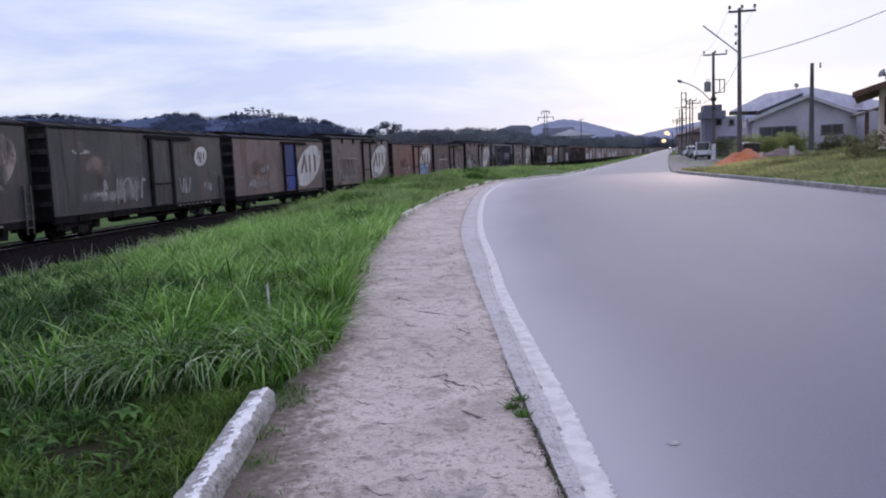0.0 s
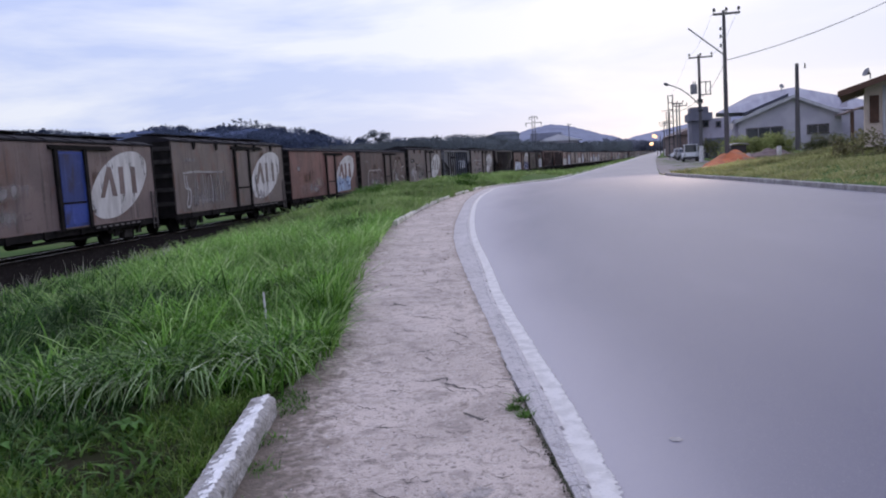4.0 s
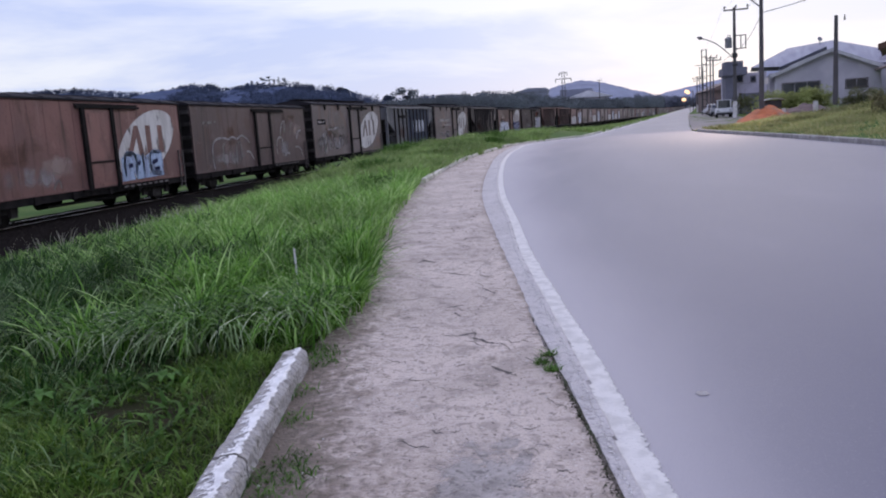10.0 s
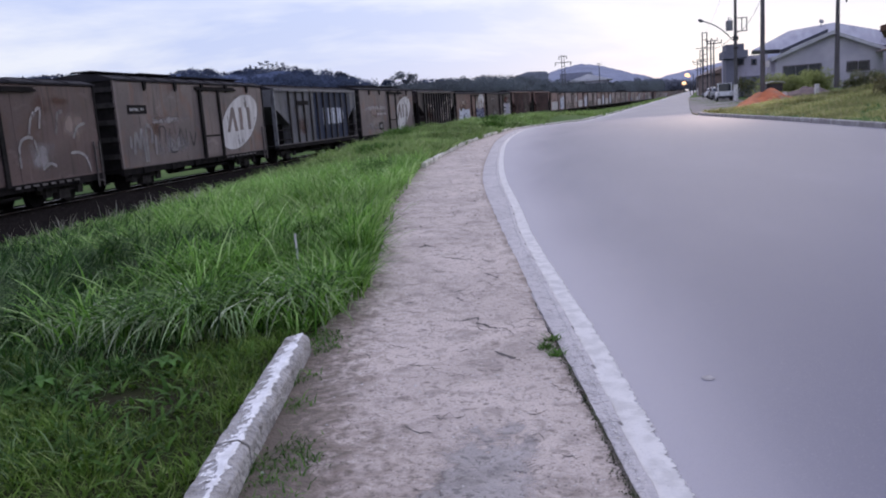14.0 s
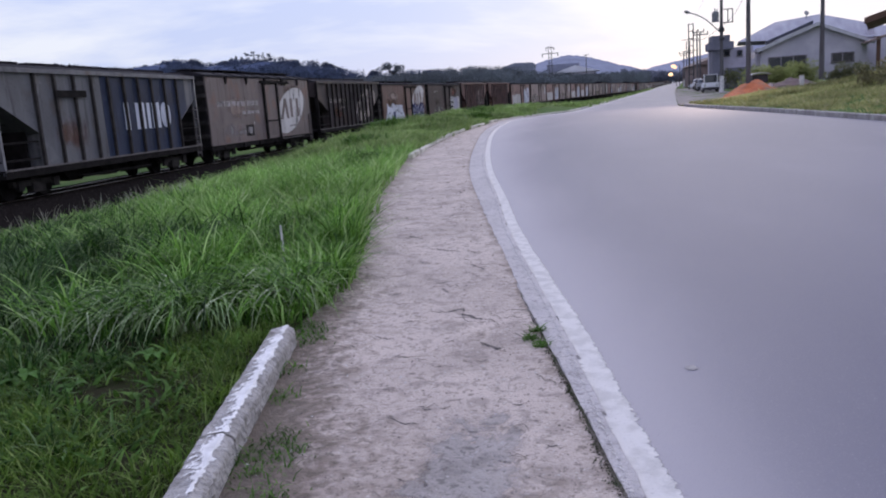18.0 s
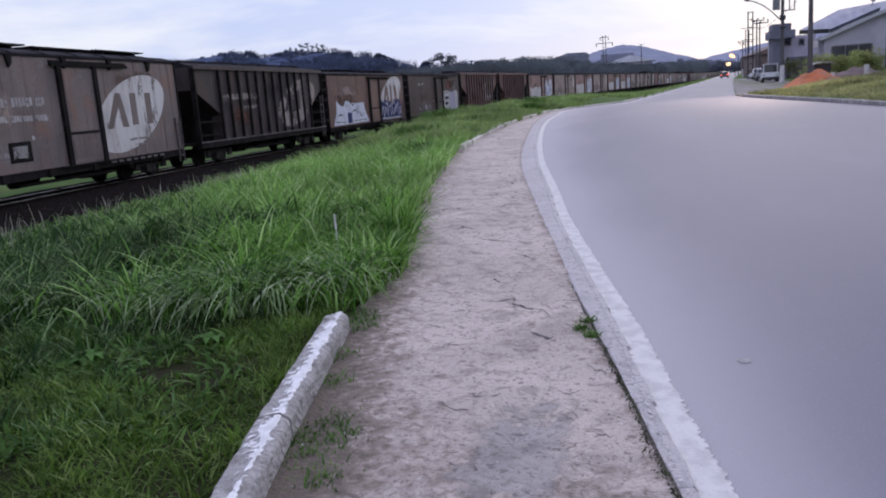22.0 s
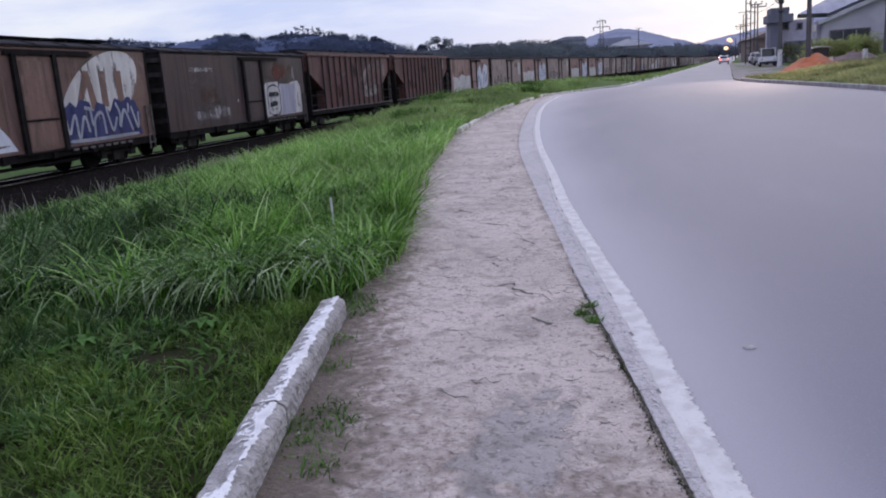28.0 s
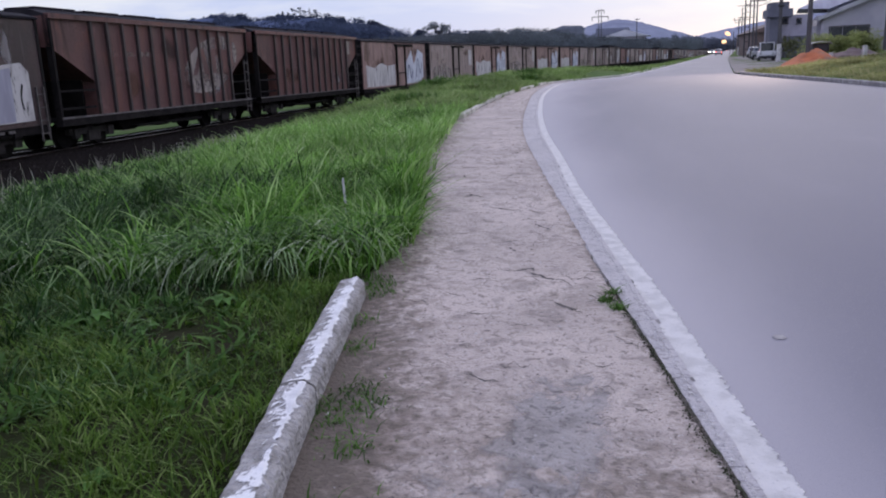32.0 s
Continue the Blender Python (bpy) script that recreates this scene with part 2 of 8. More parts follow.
def worn_concrete(name, tones, specks, soil=None, thin=False):
    """Trodden concrete: broad tones, mottles, and fine dark and pale specks."""
    m = bpy.data.materials.new(name)
    m.use_nodes = True
    n, l = m.node_tree.nodes, m.node_tree.links
    bsdf = n["Principled BSDF"]
    bsdf.inputs["Roughness"].default_value, bsdf.inputs["Specular IOR Level"].default_value = 0.85, 0.35
    tc = n.new("ShaderNodeTexCoord")

    def layer(below, scale, detail, lo, hi, colour, amount, distort=0.0):
        t = n.new("ShaderNodeTexNoise")
        t.inputs["Scale"].default_value, t.inputs["Detail"].default_value, t.inputs["Distortion"].default_value = scale, detail, distort
        l.new(tc.outputs["Object"], t.inputs[0])
        r = n.new("ShaderNodeMapRange")
        r.interpolation_type = "SMOOTHSTEP"
        r.inputs[1].default_value, r.inputs[2].default_value, r.inputs[4].default_value = lo, hi, amount
        l.new(t.outputs[0], r.inputs[0])
        q = n.new("ShaderNodeMix")
        q.data_type = "RGBA"
        l.new(r.outputs[0], q.inputs[0])
        if isinstance(below, tuple):
            q.inputs[6].default_value = (*below, 1)
        else:
            l.new(below, q.inputs[6])
        q.inputs[7].default_value = (*colour, 1)
        return q.outputs[2], t.outputs[0]

    col, _ = layer(tones[0], 0.9, 6, 0.35, 0.65, tones[1], 1.0, 0.4)
    col, _ = layer(col, 4.5, 10, 0.53, 0.66, tones[2], 0.6, 0.7)
    col, _ = layer(col, 2.0, 8, 0.56, 0.68, tones[2], 0.45, 0.9)
    col, _ = layer(col, 13, 9, 0.58, 0.66, tones[2], 0.6, 0.5)
    col, _ = layer(col, 17, 9, 0.60, 0.67, specks[0], 0.6, 1.0)
    col, fine = layer(col, 42, 9, 0.58, 0.66, specks[0], 0.6, 0.7)
    col, _ = layer(col, 110, 4, 0.55, 0.68, tones[2], 0.6)
    col, _ = layer(col, 44, 5, 0.62, 0.70, specks[1], 0.6)
    if soil:
        at = n.new("ShaderNodeAttribute")
        at.attribute_name = "soil"
        for scale, weight, tint, amount in ((2.2, 0.9, soil[0], 0.75), (7.0, 1.1, soil[1], 0.8), (19.0, 1.0, soil[2], 0.75)):
            t = n.new("ShaderNodeTexNoise")
            t.inputs["Scale"].default_value, t.inputs["Detail"].default_value, t.inputs["Distortion"].default_value = scale, 8, 0.6
            l.new(tc.outputs["Object"], t.inputs[0])
            s = n.new("ShaderNodeMath")
            s.operation = "MULTIPLY_ADD"
            l.new(t.outputs[0], s.inputs[0])
            s.inputs[1].default_value = weight
            l.new(at.outputs["Fac"], s.inputs[2])
            r = n.new("ShaderNodeMapRange")
            r.interpolation_type = "SMOOTHSTEP"
            r.inputs[1].default_value, r.inputs[2].default_value, r.inputs[4].default_value = 0.86, 1.22, amount
            l.new(s.outputs[0], r.inputs[0])
            q = n.new("ShaderNodeMix")
            q.data_type = "RGBA"
            l.new(r.outputs[0], q.inputs[0])
            l.new(col, q.inputs[6])
            q.inputs[7].default_value = (*tint, 1)
            col = q.outputs[2]
    if thin:
        at = n.new("ShaderNodeAttribute")
        at.attribute_name = "cover"
        t = n.new("ShaderNodeTexNoise")
        t.inputs["Scale"].default_value, t.inputs["Detail"].default_value, t.inputs["Distortion"].default_value = 7, 9, 0.8
        l.new(tc.outputs["Object"], t.inputs[0])
        q = n.new("ShaderNodeMath")
        q.operation = "MULTIPLY_ADD"
        l.new(at.outputs["Fac"], q.inputs[0])
        q.inputs[1].default_value = 0.55
        l.new(t.outputs[0], q.inputs[2])
        r = n.new("ShaderNodeMapRange")
        r.interpolation_type = "SMOOTHSTEP"
        r.inputs[1].default_value, r.inputs[2].default_value, r.inputs[4].default_value = 0.60, 0.98, 0.75
        l.new(q.outputs[0], r.inputs[0])
        l.new(r.outputs[0], bsdf.inputs["Alpha"])
    l.new(col, bsdf.inputs["Base Color"])
    bp = n.new("ShaderNodeBump")
    bp.invert = True
    bp.inputs["Strength"].default_value, bp.inputs["Distance"].default_value = 0.8, 0.02
    l.new(fine, bp.inputs["Height"])
    l.new(bp.outputs[0], bsdf.inputs["Normal"])
    return m


def swept_asphalt():
    """Smooth asphalt: long worn lanes, fine stones, and pale dust swept to the edges."""
    m, n, l, bsdf, noise_at, ramp, mix, calc, bump = node_kit("asphalt", 0.66, 0.5)
    col = mix(ramp(noise_at(0.25, 5, (1, 0.22, 1), 0.3), 0.36, 0.64), (0.096, 0.094, 0.136), (0.113, 0.110, 0.154))
    col = mix(ramp(noise_at(1.1, 6, (1, 0.3, 1), 0.5), 0.55, 0.75, 0, 0.25), col, (0.142, 0.137, 0.180))
    at = n.new("ShaderNodeAttribute")
    at.attribute_name = "dust"
    d = calc("ADD", at.outputs["Fac"], calc("MULTIPLY", calc("SUBTRACT", noise_at(0.5, 5, (1, 0.22, 1), 0.3), 0.5), 0.45))
    col = mix(ramp(d, 0.06, 0.85, 0, 0.9), col, (0.335, 0.312, 0.338))
    fine = noise_at(170, 3)
    col = mix(ramp(fine, 0.56, 0.72, 0, 0.4), col, (0.10, 0.095, 0.11))
    col = mix(ramp(noise_at(120, 2), 0.60, 0.74, 0, 0.35), col, (0.34, 0.32, 0.33))
    l.new(col, bsdf.inputs["Base Color"])
    bump(fine, 0.12, 0.02)
    return m


def flaked_paint(name, a, b, lo, hi, fine=26, stretch=(1, 1, 1)):
    """Road or kerb paint rubbed thin: full in the middle of its coat, broken along the rim."""
    m, n, l, bsdf, noise_at, ramp, mix, calc, bump = node_kit(name, 0.85, 0.2)
    col = mix(ramp(noise_at(9, 6), 0.4, 0.66), a, b)
    col = mix(ramp(noise_at(70, 4), 0.6, 0.74, 0, 0.5), col, tuple(0.55 * v for v in b))
    l.new(col, bsdf.inputs["Base Color"])
    at = n.new("ShaderNodeAttribute")
    at.attribute_name = "cover"
    v = calc("ADD", calc("MULTIPLY", noise_at(fine, 8, stretch, 0.5, None, 0.6), 0.9), calc("MULTIPLY", calc("SUBTRACT", at.outputs["Fac"], 0.5), 0.62))
    l.new(ramp(v, lo, hi), bsdf.inputs["Alpha"])
    bump(noise_at(45, 4), 0.3)
    return m


M_ASPHALT = swept_asphalt()


M_PAVE = worn_concrete("worn_pavement", ((0.55, 0.463, 0.405), (0.44, 0.368, 0.322), (0.25, 0.207, 0.18)), ((0.10, 0.08, 0.066), (0.66, 0.62, 0.57)), soil=((0.31, 0.24, 0.20), (0.19, 0.148, 0.118), (0.095, 0.076, 0.056)))
M_CONCRETE = worn_concrete("edging_concrete", ((0.51, 0.472, 0.46), (0.45, 0.415, 0.405), (0.34, 0.315, 0.31)), ((0.18, 0.16, 0.155), (0.64, 0.62, 0.60)))
M_KERBGREY = mat("weathered_kerb_concrete", (0.43, 0.405, 0.385), (0.33, 0.31, 0.29), rough=0.9, scale=7, bump=0.9, bump_scale=30, c=(0.21, 0.195, 0.175), c_scale=5, c_lo=0.54, c_hi=0.68, spec=0.2)
M_KERBPAINT = flaked_paint("flaking_white_paint", (0.78, 0.76, 0.74), (0.62, 0.60, 0.58), 0.475, 0.55, 26, (1, 0.8, 1))
M_KERBWHITE = mat("limewashed_kerb", (0.60, 0.575, 0.50), (0.44, 0.42, 0.35), rough=0.9, scale=3, bump=0.5, bump_scale=14, c=(0.20, 0.19, 0.14), c_scale=3.5, c_lo=0.55, c_hi=0.68, random=0.18, spec=0.15)
M_LINE = flaked_paint("road_line_paint", (0.62, 0.59, 0.56), (0.50, 0.475, 0.45), 0.34, 0.54, 30, (0.35, 1.4, 1))
# Soil colour deepened to carry the shade between grass blades.
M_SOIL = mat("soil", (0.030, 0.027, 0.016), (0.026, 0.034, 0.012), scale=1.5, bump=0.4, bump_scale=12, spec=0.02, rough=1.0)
M_GRIME = mat("packed_grit", (0.15, 0.125, 0.11), (0.075, 0.065, 0.05), rough=0.95, scale=9, bump=0.6, bump_scale=40, c=(0.045, 0.05, 0.028), c_scale=6, c_lo=0.5, c_hi=0.64)
M_GROUND = mat("grassy_ground", (0.055, 0.11, 0.022), (0.085, 0.13, 0.03), rough=0.95, scale=0.6, bump=0.5, bump_scale=9, c=(0.09, 0.075, 0.04), c_scale=0.5, c_lo=0.6, c_hi=0.75, spec=0.1)
# Dark ballast and its stones, coloured deeper for the shade of the train.
M_BALLAST = mat("shade_deepened_ballast", (0.013, 0.011, 0.010), (0.021, 0.018, 0.016), rough=1.0, scale=8, bump=0.8, bump_scale=14, spec=0.0)
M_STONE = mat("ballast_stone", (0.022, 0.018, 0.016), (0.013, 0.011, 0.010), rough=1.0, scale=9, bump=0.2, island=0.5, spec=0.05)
M_KERB_DARK = mat("dirty_kerb_concrete", (0.33, 0.305, 0.295), (0.23, 0.21, 0.205), rough=0.9, scale=3, bump=0.4, bump_scale=30, c=(0.42, 0.40, 0.38), c_scale=2.5, c_lo=0.52, c_hi=0.68)
M_RAIL = mat("rail_steel", (0.12, 0.09, 0.075), (0.07, 0.05, 0.04), rough=0.5, metal=0.6, scale=5)
M_RAILTOP = mat("polished_rail_head", (0.52, 0.50, 0.49), (0.42, 0.40, 0.39), rough=0.28, metal=1.0, scale=3, bump=0.02)
M_WOODTIE = mat("sleeper_wood", (0.05, 0.04, 0.035), scale=9)
M_APRON = mat("gravel_apron", (0.20, 0.18, 0.18), (0.14, 0.12, 0.115), scale=0.9, bump=0.4, bump_scale=16)
M_CLAY = mat("orange_clay", (0.47, 0.13, 0.045), (0.31, 0.09, 0.035), scale=1.8, bump=0.9, bump_scale=5, c=(0.22, 0.13, 0.08), c_scale=1.1, c_lo=0.55, c_hi=0.7)
M_POLE = mat("pole_concrete", (0.10, 0.095, 0.10), (0.075, 0.07, 0.075), scale=3, stretch=(1, 1, 0.3))
M_WHITEBASE = mat("white_pole_band", (0.62, 0.60, 0.60), (0.48, 0.46, 0.45), scale=5)
M_DARKMETAL = mat("dark_metal", (0.045, 0.045, 0.05), rough=0.6, scale=4)
M_GREYMETAL = mat("grey_metal", (0.22, 0.22, 0.24), rough=0.5, metal=0.4, scale=4)
M_WIRE = mat("wire", (0.16, 0.16, 0.18), bump=0)
M_UNDER = mat("underframe_dark", (0.020, 0.017, 0.017), (0.011, 0.010, 0.010), rough=0.95, scale=3, random=0.15, spec=0.08)
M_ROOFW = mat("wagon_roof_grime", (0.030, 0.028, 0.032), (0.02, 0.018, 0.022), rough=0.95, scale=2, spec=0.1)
M_STENCIL = worn_layer("faded_white_lettering", (0.50, 0.47, 0.46), (0.36, 0.33, 0.32), 0.36, 0.52, 3.0, (1, 1, 1), 0.85)
M_EMBLEM = worn_layer("worn_white_emblem", (0.60, 0.57, 0.55), (0.46, 0.43, 0.41), 0.34, 0.46)
M_EMBLEM_FADED = worn_layer("faded_emblem", (0.40, 0.34, 0.30), (0.30, 0.25, 0.225), 0.40, 0.58, 1.1, (1, 1.0, 0.6), 0.85)
M_SMEAR = worn_layer("pale_dusty_smear", (0.34, 0.315, 0.31), (0.25, 0.225, 0.22), 0.36, 0.52, 2.0, (1, 1.8, 0.5), 0.75)
M_SMEAR_WHITE = worn_layer("chalky_white_smear", (0.58, 0.55, 0.54), (0.44, 0.41, 0.40), 0.32, 0.48, 2.4, (1, 1.8, 0.5), 0.92)
M_SPRAY_WHITE = worn_layer("white_spray_paint", (0.62, 0.63, 0.68), (0.50, 0.51, 0.57), 0.28, 0.38, 3.0)
M_SPRAY_BLUE = worn_layer("blue_spray_paint", (0.032, 0.038, 0.105), (0.060, 0.062, 0.150), 0.34, 0.44, 3.0)
M_SPRAY_PALE = worn_layer("pale_blue_spray_paint", (0.36, 0.45, 0.60), (0.27, 0.31, 0.42), 0.36, 0.50, 2.4)
M_SPRAY_GREY = worn_layer("grey_spray_paint", (0.34, 0.32, 0.32), (0.24, 0.22, 0.22), 0.40, 0.55, 3.0, (1, 1, 1), 0.8)
M_SPRAY_LILAC = worn_layer("lilac_grey_paint", (0.37, 0.36, 0.43), (0.30, 0.29, 0.35), 0.26, 0.36, 2.0)
M_BLUE_DOOR = wagon_paint("blue_door_paint", (0.035, 0.062, 0.26), (0.025, 0.045, 0.18), (0.03, 0.03, 0.07), 0.5, 0.3)
M_DUSTFILM = worn_layer("chalky_dust_film", (0.38, 0.35, 0.35), (0.27, 0.245, 0.24), 0.42, 0.72, 1.8, (1, 1.8, 0.35), 0.7, soft=True)
M_RUSTFILM = worn_layer("rust_bloom", (0.17, 0.085, 0.058), (0.13, 0.068, 0.050), 0.42, 0.74, 1.4, (1, 1.4, 0.5), 0.6, soft=True)
M_SOOTFILM = worn_layer("soot_film", (0.030, 0.026, 0.026), (0.045, 0.038, 0.037), 0.40, 0.80, 1.0, (1, 1.0, 0.3), 0.5, soft=True)
M_CLEANFILM = worn_layer("pale_rubbed_paint", (0.42, 0.33, 0.29), (0.34, 0.25, 0.215), 0.42, 0.72, 1.6, (1, 1.5, 0.4), 0.6, soft=True)
M_OXIDE = worn_layer("red_oxide_patch", (0.17, 0.06, 0.05), (0.12, 0.05, 0.043), 0.36, 0.66, 1.4, (1, 1.2, 0.6), 0.8, soft=True)
M_OUTLINE = worn_layer("black_spray_paint", (0.025, 0.025, 0.03), (0.05, 0.05, 0.055), 0.36, 0.50, 3.0, most=0.9)
# Steel coloured paler to show the sky reflected along the ledges.
M_LEDGE = mat("glint_toned_ledge", (0.15, 0.135, 0.13), (0.08, 0.07, 0.068), rough=0.8, scale=5, bump=0.2, bump_scale=20, random=0.2)
M_LADDER = mat("rusty_grey_ladder", (0.115, 0.10, 0.097), (0.07, 0.06, 0.057), rough=0.7, scale=6, random=0.15)
# Iron tone raised to show the light on the bogie side frames.
M_BOGIE = mat("lit_toned_iron", (0.050, 0.044, 0.042), (0.026, 0.023, 0.022), rough=0.9, scale=4, random=0.2, spec=0.15)
P_BROWN = wagon_paint("brown_wagon_paint", (0.205, 0.150, 0.140), (0.150, 0.112, 0.108), (0.15, 0.085, 0.068))
P_GREY = wagon_paint("grey_brown_wagon_paint", (0.192, 0.152, 0.141), (0.145, 0.118, 0.112), (0.20, 0.118, 0.092))
P_OLIVE = wagon_paint("drab_grey_wagon_paint", (0.190, 0.148, 0.131), (0.142, 0.115, 0.105), (0.180, 0.100, 0.076))
P_RED = wagon_paint("red_oxide_wagon_paint", (0.225, 0.112, 0.097), (0.165, 0.090, 0.081), (0.14, 0.074, 0.062))
P_RUST = wagon_paint("dark_rusty_wagon_paint", (0.195, 0.112, 0.091), (0.145, 0.091, 0.078), (0.10, 0.066, 0.056))
P_DUST = wagon_paint("dusty_brown_wagon_paint", (0.150, 0.102, 0.094), (0.108, 0.077, 0.074), (0.112, 0.068, 0.058))
P_DARK = wagon_paint("dark_wagon_paint", (0.080, 0.075, 0.077), (0.054, 0.052, 0.056), (0.095, 0.072, 0.064))
P_MAROON = wagon_paint("maroon_wagon_paint", (0.078, 0.050, 0.049), (0.054, 0.041, 0.041), (0.075, 0.048, 0.045))
P_HRED = wagon_paint("red_hopper_paint", (0.165, 0.080, 0.072), (0.120, 0.066, 0.062), (0.19, 0.085, 0.065))
# These two paints are paled to put the haze on distant wagons.
P_HAZE_RED = wagon_paint("haze_paled_red_wagon_paint", (0.34, 0.215, 0.19), (0.26, 0.165, 0.145))
P_HAZE_BROWN = wagon_paint("haze_paled_brown_wagon_paint", (0.35, 0.27, 0.245), (0.27, 0.205, 0.185))
P_HDARK = wagon_paint("dark_hopper_paint", (0.064, 0.049, 0.048), (0.044, 0.037, 0.038), (0.078, 0.050, 0.042))
P_HBLUE = wagon_paint("blue_hopper_paint", (0.030, 0.040, 0.078), (0.022, 0.029, 0.055), (0.035, 0.035, 0.05))
P_HGREY = wagon_paint("grey_hopper_paint", (0.165, 0.162, 0.172), (0.125, 0.122, 0.132), (0.12, 0.10, 0.09))


# ---- mesh helpers ----
def part(name, bm, material, parent, label="", smooth=False):
    """Links a bmesh as one mesh object under a thing or a part."""
    me = bpy.data.meshes.new(name)
    bm.normal_update()
    bm.to_mesh(me)
    bm.free()
    me.materials.append(material)
    if smooth:
        me.shade_smooth()
    ob = new(name, me)
    if parent:
        ob.parent = parent
    if label:
        ob["label"] = label
    return ob


def thing(name, label, category, group="", at=(0, 0, 0), turn=0):
    ob = new(name)
    ob.matrix_basis = pose(*at, 0, 0, turn)
    return tagged(ob, label, category, group)


def box(bm, x0, x1, y0, y1, z0, z1, m=None):
    v = [bm.verts.new((x, y, z)) for x in (x0, x1) for y in (y0, y1) for z in (z0, z1)]
    for f in ((0, 1, 3, 2), (4, 6, 7, 5), (0, 4, 5, 1), (2, 3, 7, 6), (0, 2, 6, 4), (1, 5, 7, 3)):
        bm.faces.new([v[i] for i in f])
    if m:
        for q in v:
            q.co = m @ q.co
    return bm


def boxes(*rows):
    bm = bmesh.new()
    for r in rows:
        box(bm, *r)
    return bm


def prism(bm, outline, x0, x1, axis=0):
    """A polygon of (u, v) pushed from x0 to x1 along an axis (0: u, v are y, z; 1: x, z; 2: x, y)."""
    def put(w, u, v):
        return ((w, u, v), (u, w, v), (u, v, w))[axis]
    a = [bm.verts.new(put(x0, *p)) for p in outline]
    b = [bm.verts.new(put(x1, *p)) for p in outline]
    bm.faces.new(a)
    bm.faces.new(b[::-1])
    for i in range(len(a)):
        j = (i + 1) % len(a)
        bm.faces.new((a[i], b[i], b[j], a[j]))
    bmesh.ops.recalc_face_normals(bm, faces=bm.faces)
    return bm


def tube(bm, p, q, r0, r1=None, sides=8):
    r1 = r0 if r1 is None else r1
    p, q = Vector(p), Vector(q)
    turn = (q - p).to_track_quat("Z", "Y").to_matrix()
    ends = []
    for c, r in ((p, r0), (q, r1)):
        ends.append([bm.verts.new(c + turn @ Vector((r * math.cos(a), r * math.sin(a), 0))) for a in [2 * math.pi * i / sides for i in range(sides)]])
    for i in range(sides):
        j = (i + 1) % sides
        bm.faces.new((ends[0][i], ends[0][j], ends[1][j], ends[1][i]))
    bm.faces.new(ends[0][::-1])
    bm.faces.new(ends[1])
    return bm


def raw_mesh(name, verts, faces, material, kind="", label="", smooth=False, category=""):
    """A mesh from arrays: faces is an n by 3 or n by 4 array."""
    verts, faces = np.asarray(verts, np.float32), np.asarray(faces, np.int32)
    me = bpy.data.meshes.new(name)
    k = faces.shape[1]
    me.vertices.add(len(verts))
    me.vertices.foreach_set("co", verts.ravel())
    me.loops.add(faces.size)
    me.loops.foreach_set("vertex_index", faces.ravel())
    me.polygons.add(len(faces))
    me.polygons.foreach_set("loop_start", np.arange(len(faces), dtype=np.int32) * k)
    me.polygons.foreach_set("loop_total", np.full(len(faces), k, np.int32))
    me.update(calc_edges=True)
    me.materials.append(material)
    if smooth:
        me.shade_smooth()
    return tagged(new(name, me), label, category, "", kind)


def sheet(name, xs, ys, height, material, kind="structure", label=""):
    """A grid of xs (columns by rows, or one row) over ys."""
    xs = np.asarray(xs, float)
    ys = np.asarray(ys, float)
    if xs.ndim == 1:
        xs = np.repeat(xs[None], len(ys), 0)
    yy = np.repeat(ys[:, None], xs.shape[1], 1)
    zz = height(xs, yy)
    r, c = xs.shape
    i = np.arange(r * c).reshape(r, c)
    faces = np.stack([i[:-1, :-1], i[:-1, 1:], i[1:, 1:], i[1:, :-1]], -1).reshape(-1, 4)
    return raw_mesh(name, np.stack([xs, yy, zz], -1).reshape(-1, 3), faces, material, kind, label, True)


def curve_of(knots):
    """A smooth curve x(y) through knots (y, x)."""
    ky = np.array([k[0] for k in knots], float)
    kx = np.array([k[1] for k in knots], float)
    d = np.gradient(kx, ky)

    def at(y):
        y = np.asarray(y, float)
        i = np.clip(np.searchsorted(ky, y) - 1, 0, len(ky) - 2)
        h = ky[i + 1] - ky[i]
        t = np.clip((y - ky[i]) / h, 0, 1)
        return (2 * t**3 - 3 * t**2 + 1) * kx[i] + (t**3 - 2 * t**2 + t) * h * d[i] + (3 * t**2 - 2 * t**3) * kx[i + 1] + (t**3 - t**2) * h * d[i + 1]

    return at


def smooth_step(u):
    u = np.clip(u, 0, 1)
    return u * u * (3 - 2 * u)


def wavy(x, y, s):
    """A cheap smooth unevenness between -1 and 1."""
    return (np.sin(x * 1.7 * s + 1.3 * np.sin(y * 1.1 * s)) + np.sin(y * 2.3 * s + 1.7 * np.sin(x * 0.9 * s + 2)) + np.sin((x + y) * 3.1 * s + 0.5)) / 3


# ---- plan: edges as x over y ----
FAR_EDGE = [(53, -2.65), (60, -1.6), (70, -0.55), (85, 0.85), (108, 2.9), (120, 3.95), (166, 8.1), (237, 14.0), (600, 46.4), (1000, 82.4)]
kerb_line = curve_of([(-60, 17), (-10, 3.2), (0, 0.66), (3.16, -0.05), (4.18, -0.28), (5.31, -0.55), (7.25, -0.97), (8.84, -1.32), (11.32, -1.85), (15.66, -2.72), (20.1, -3.42), (24.75, -4.04), (31.9, -4.91), (40.2, -5.5), (46.5, -5.4), (50, -4.25)] + FAR_EDGE)
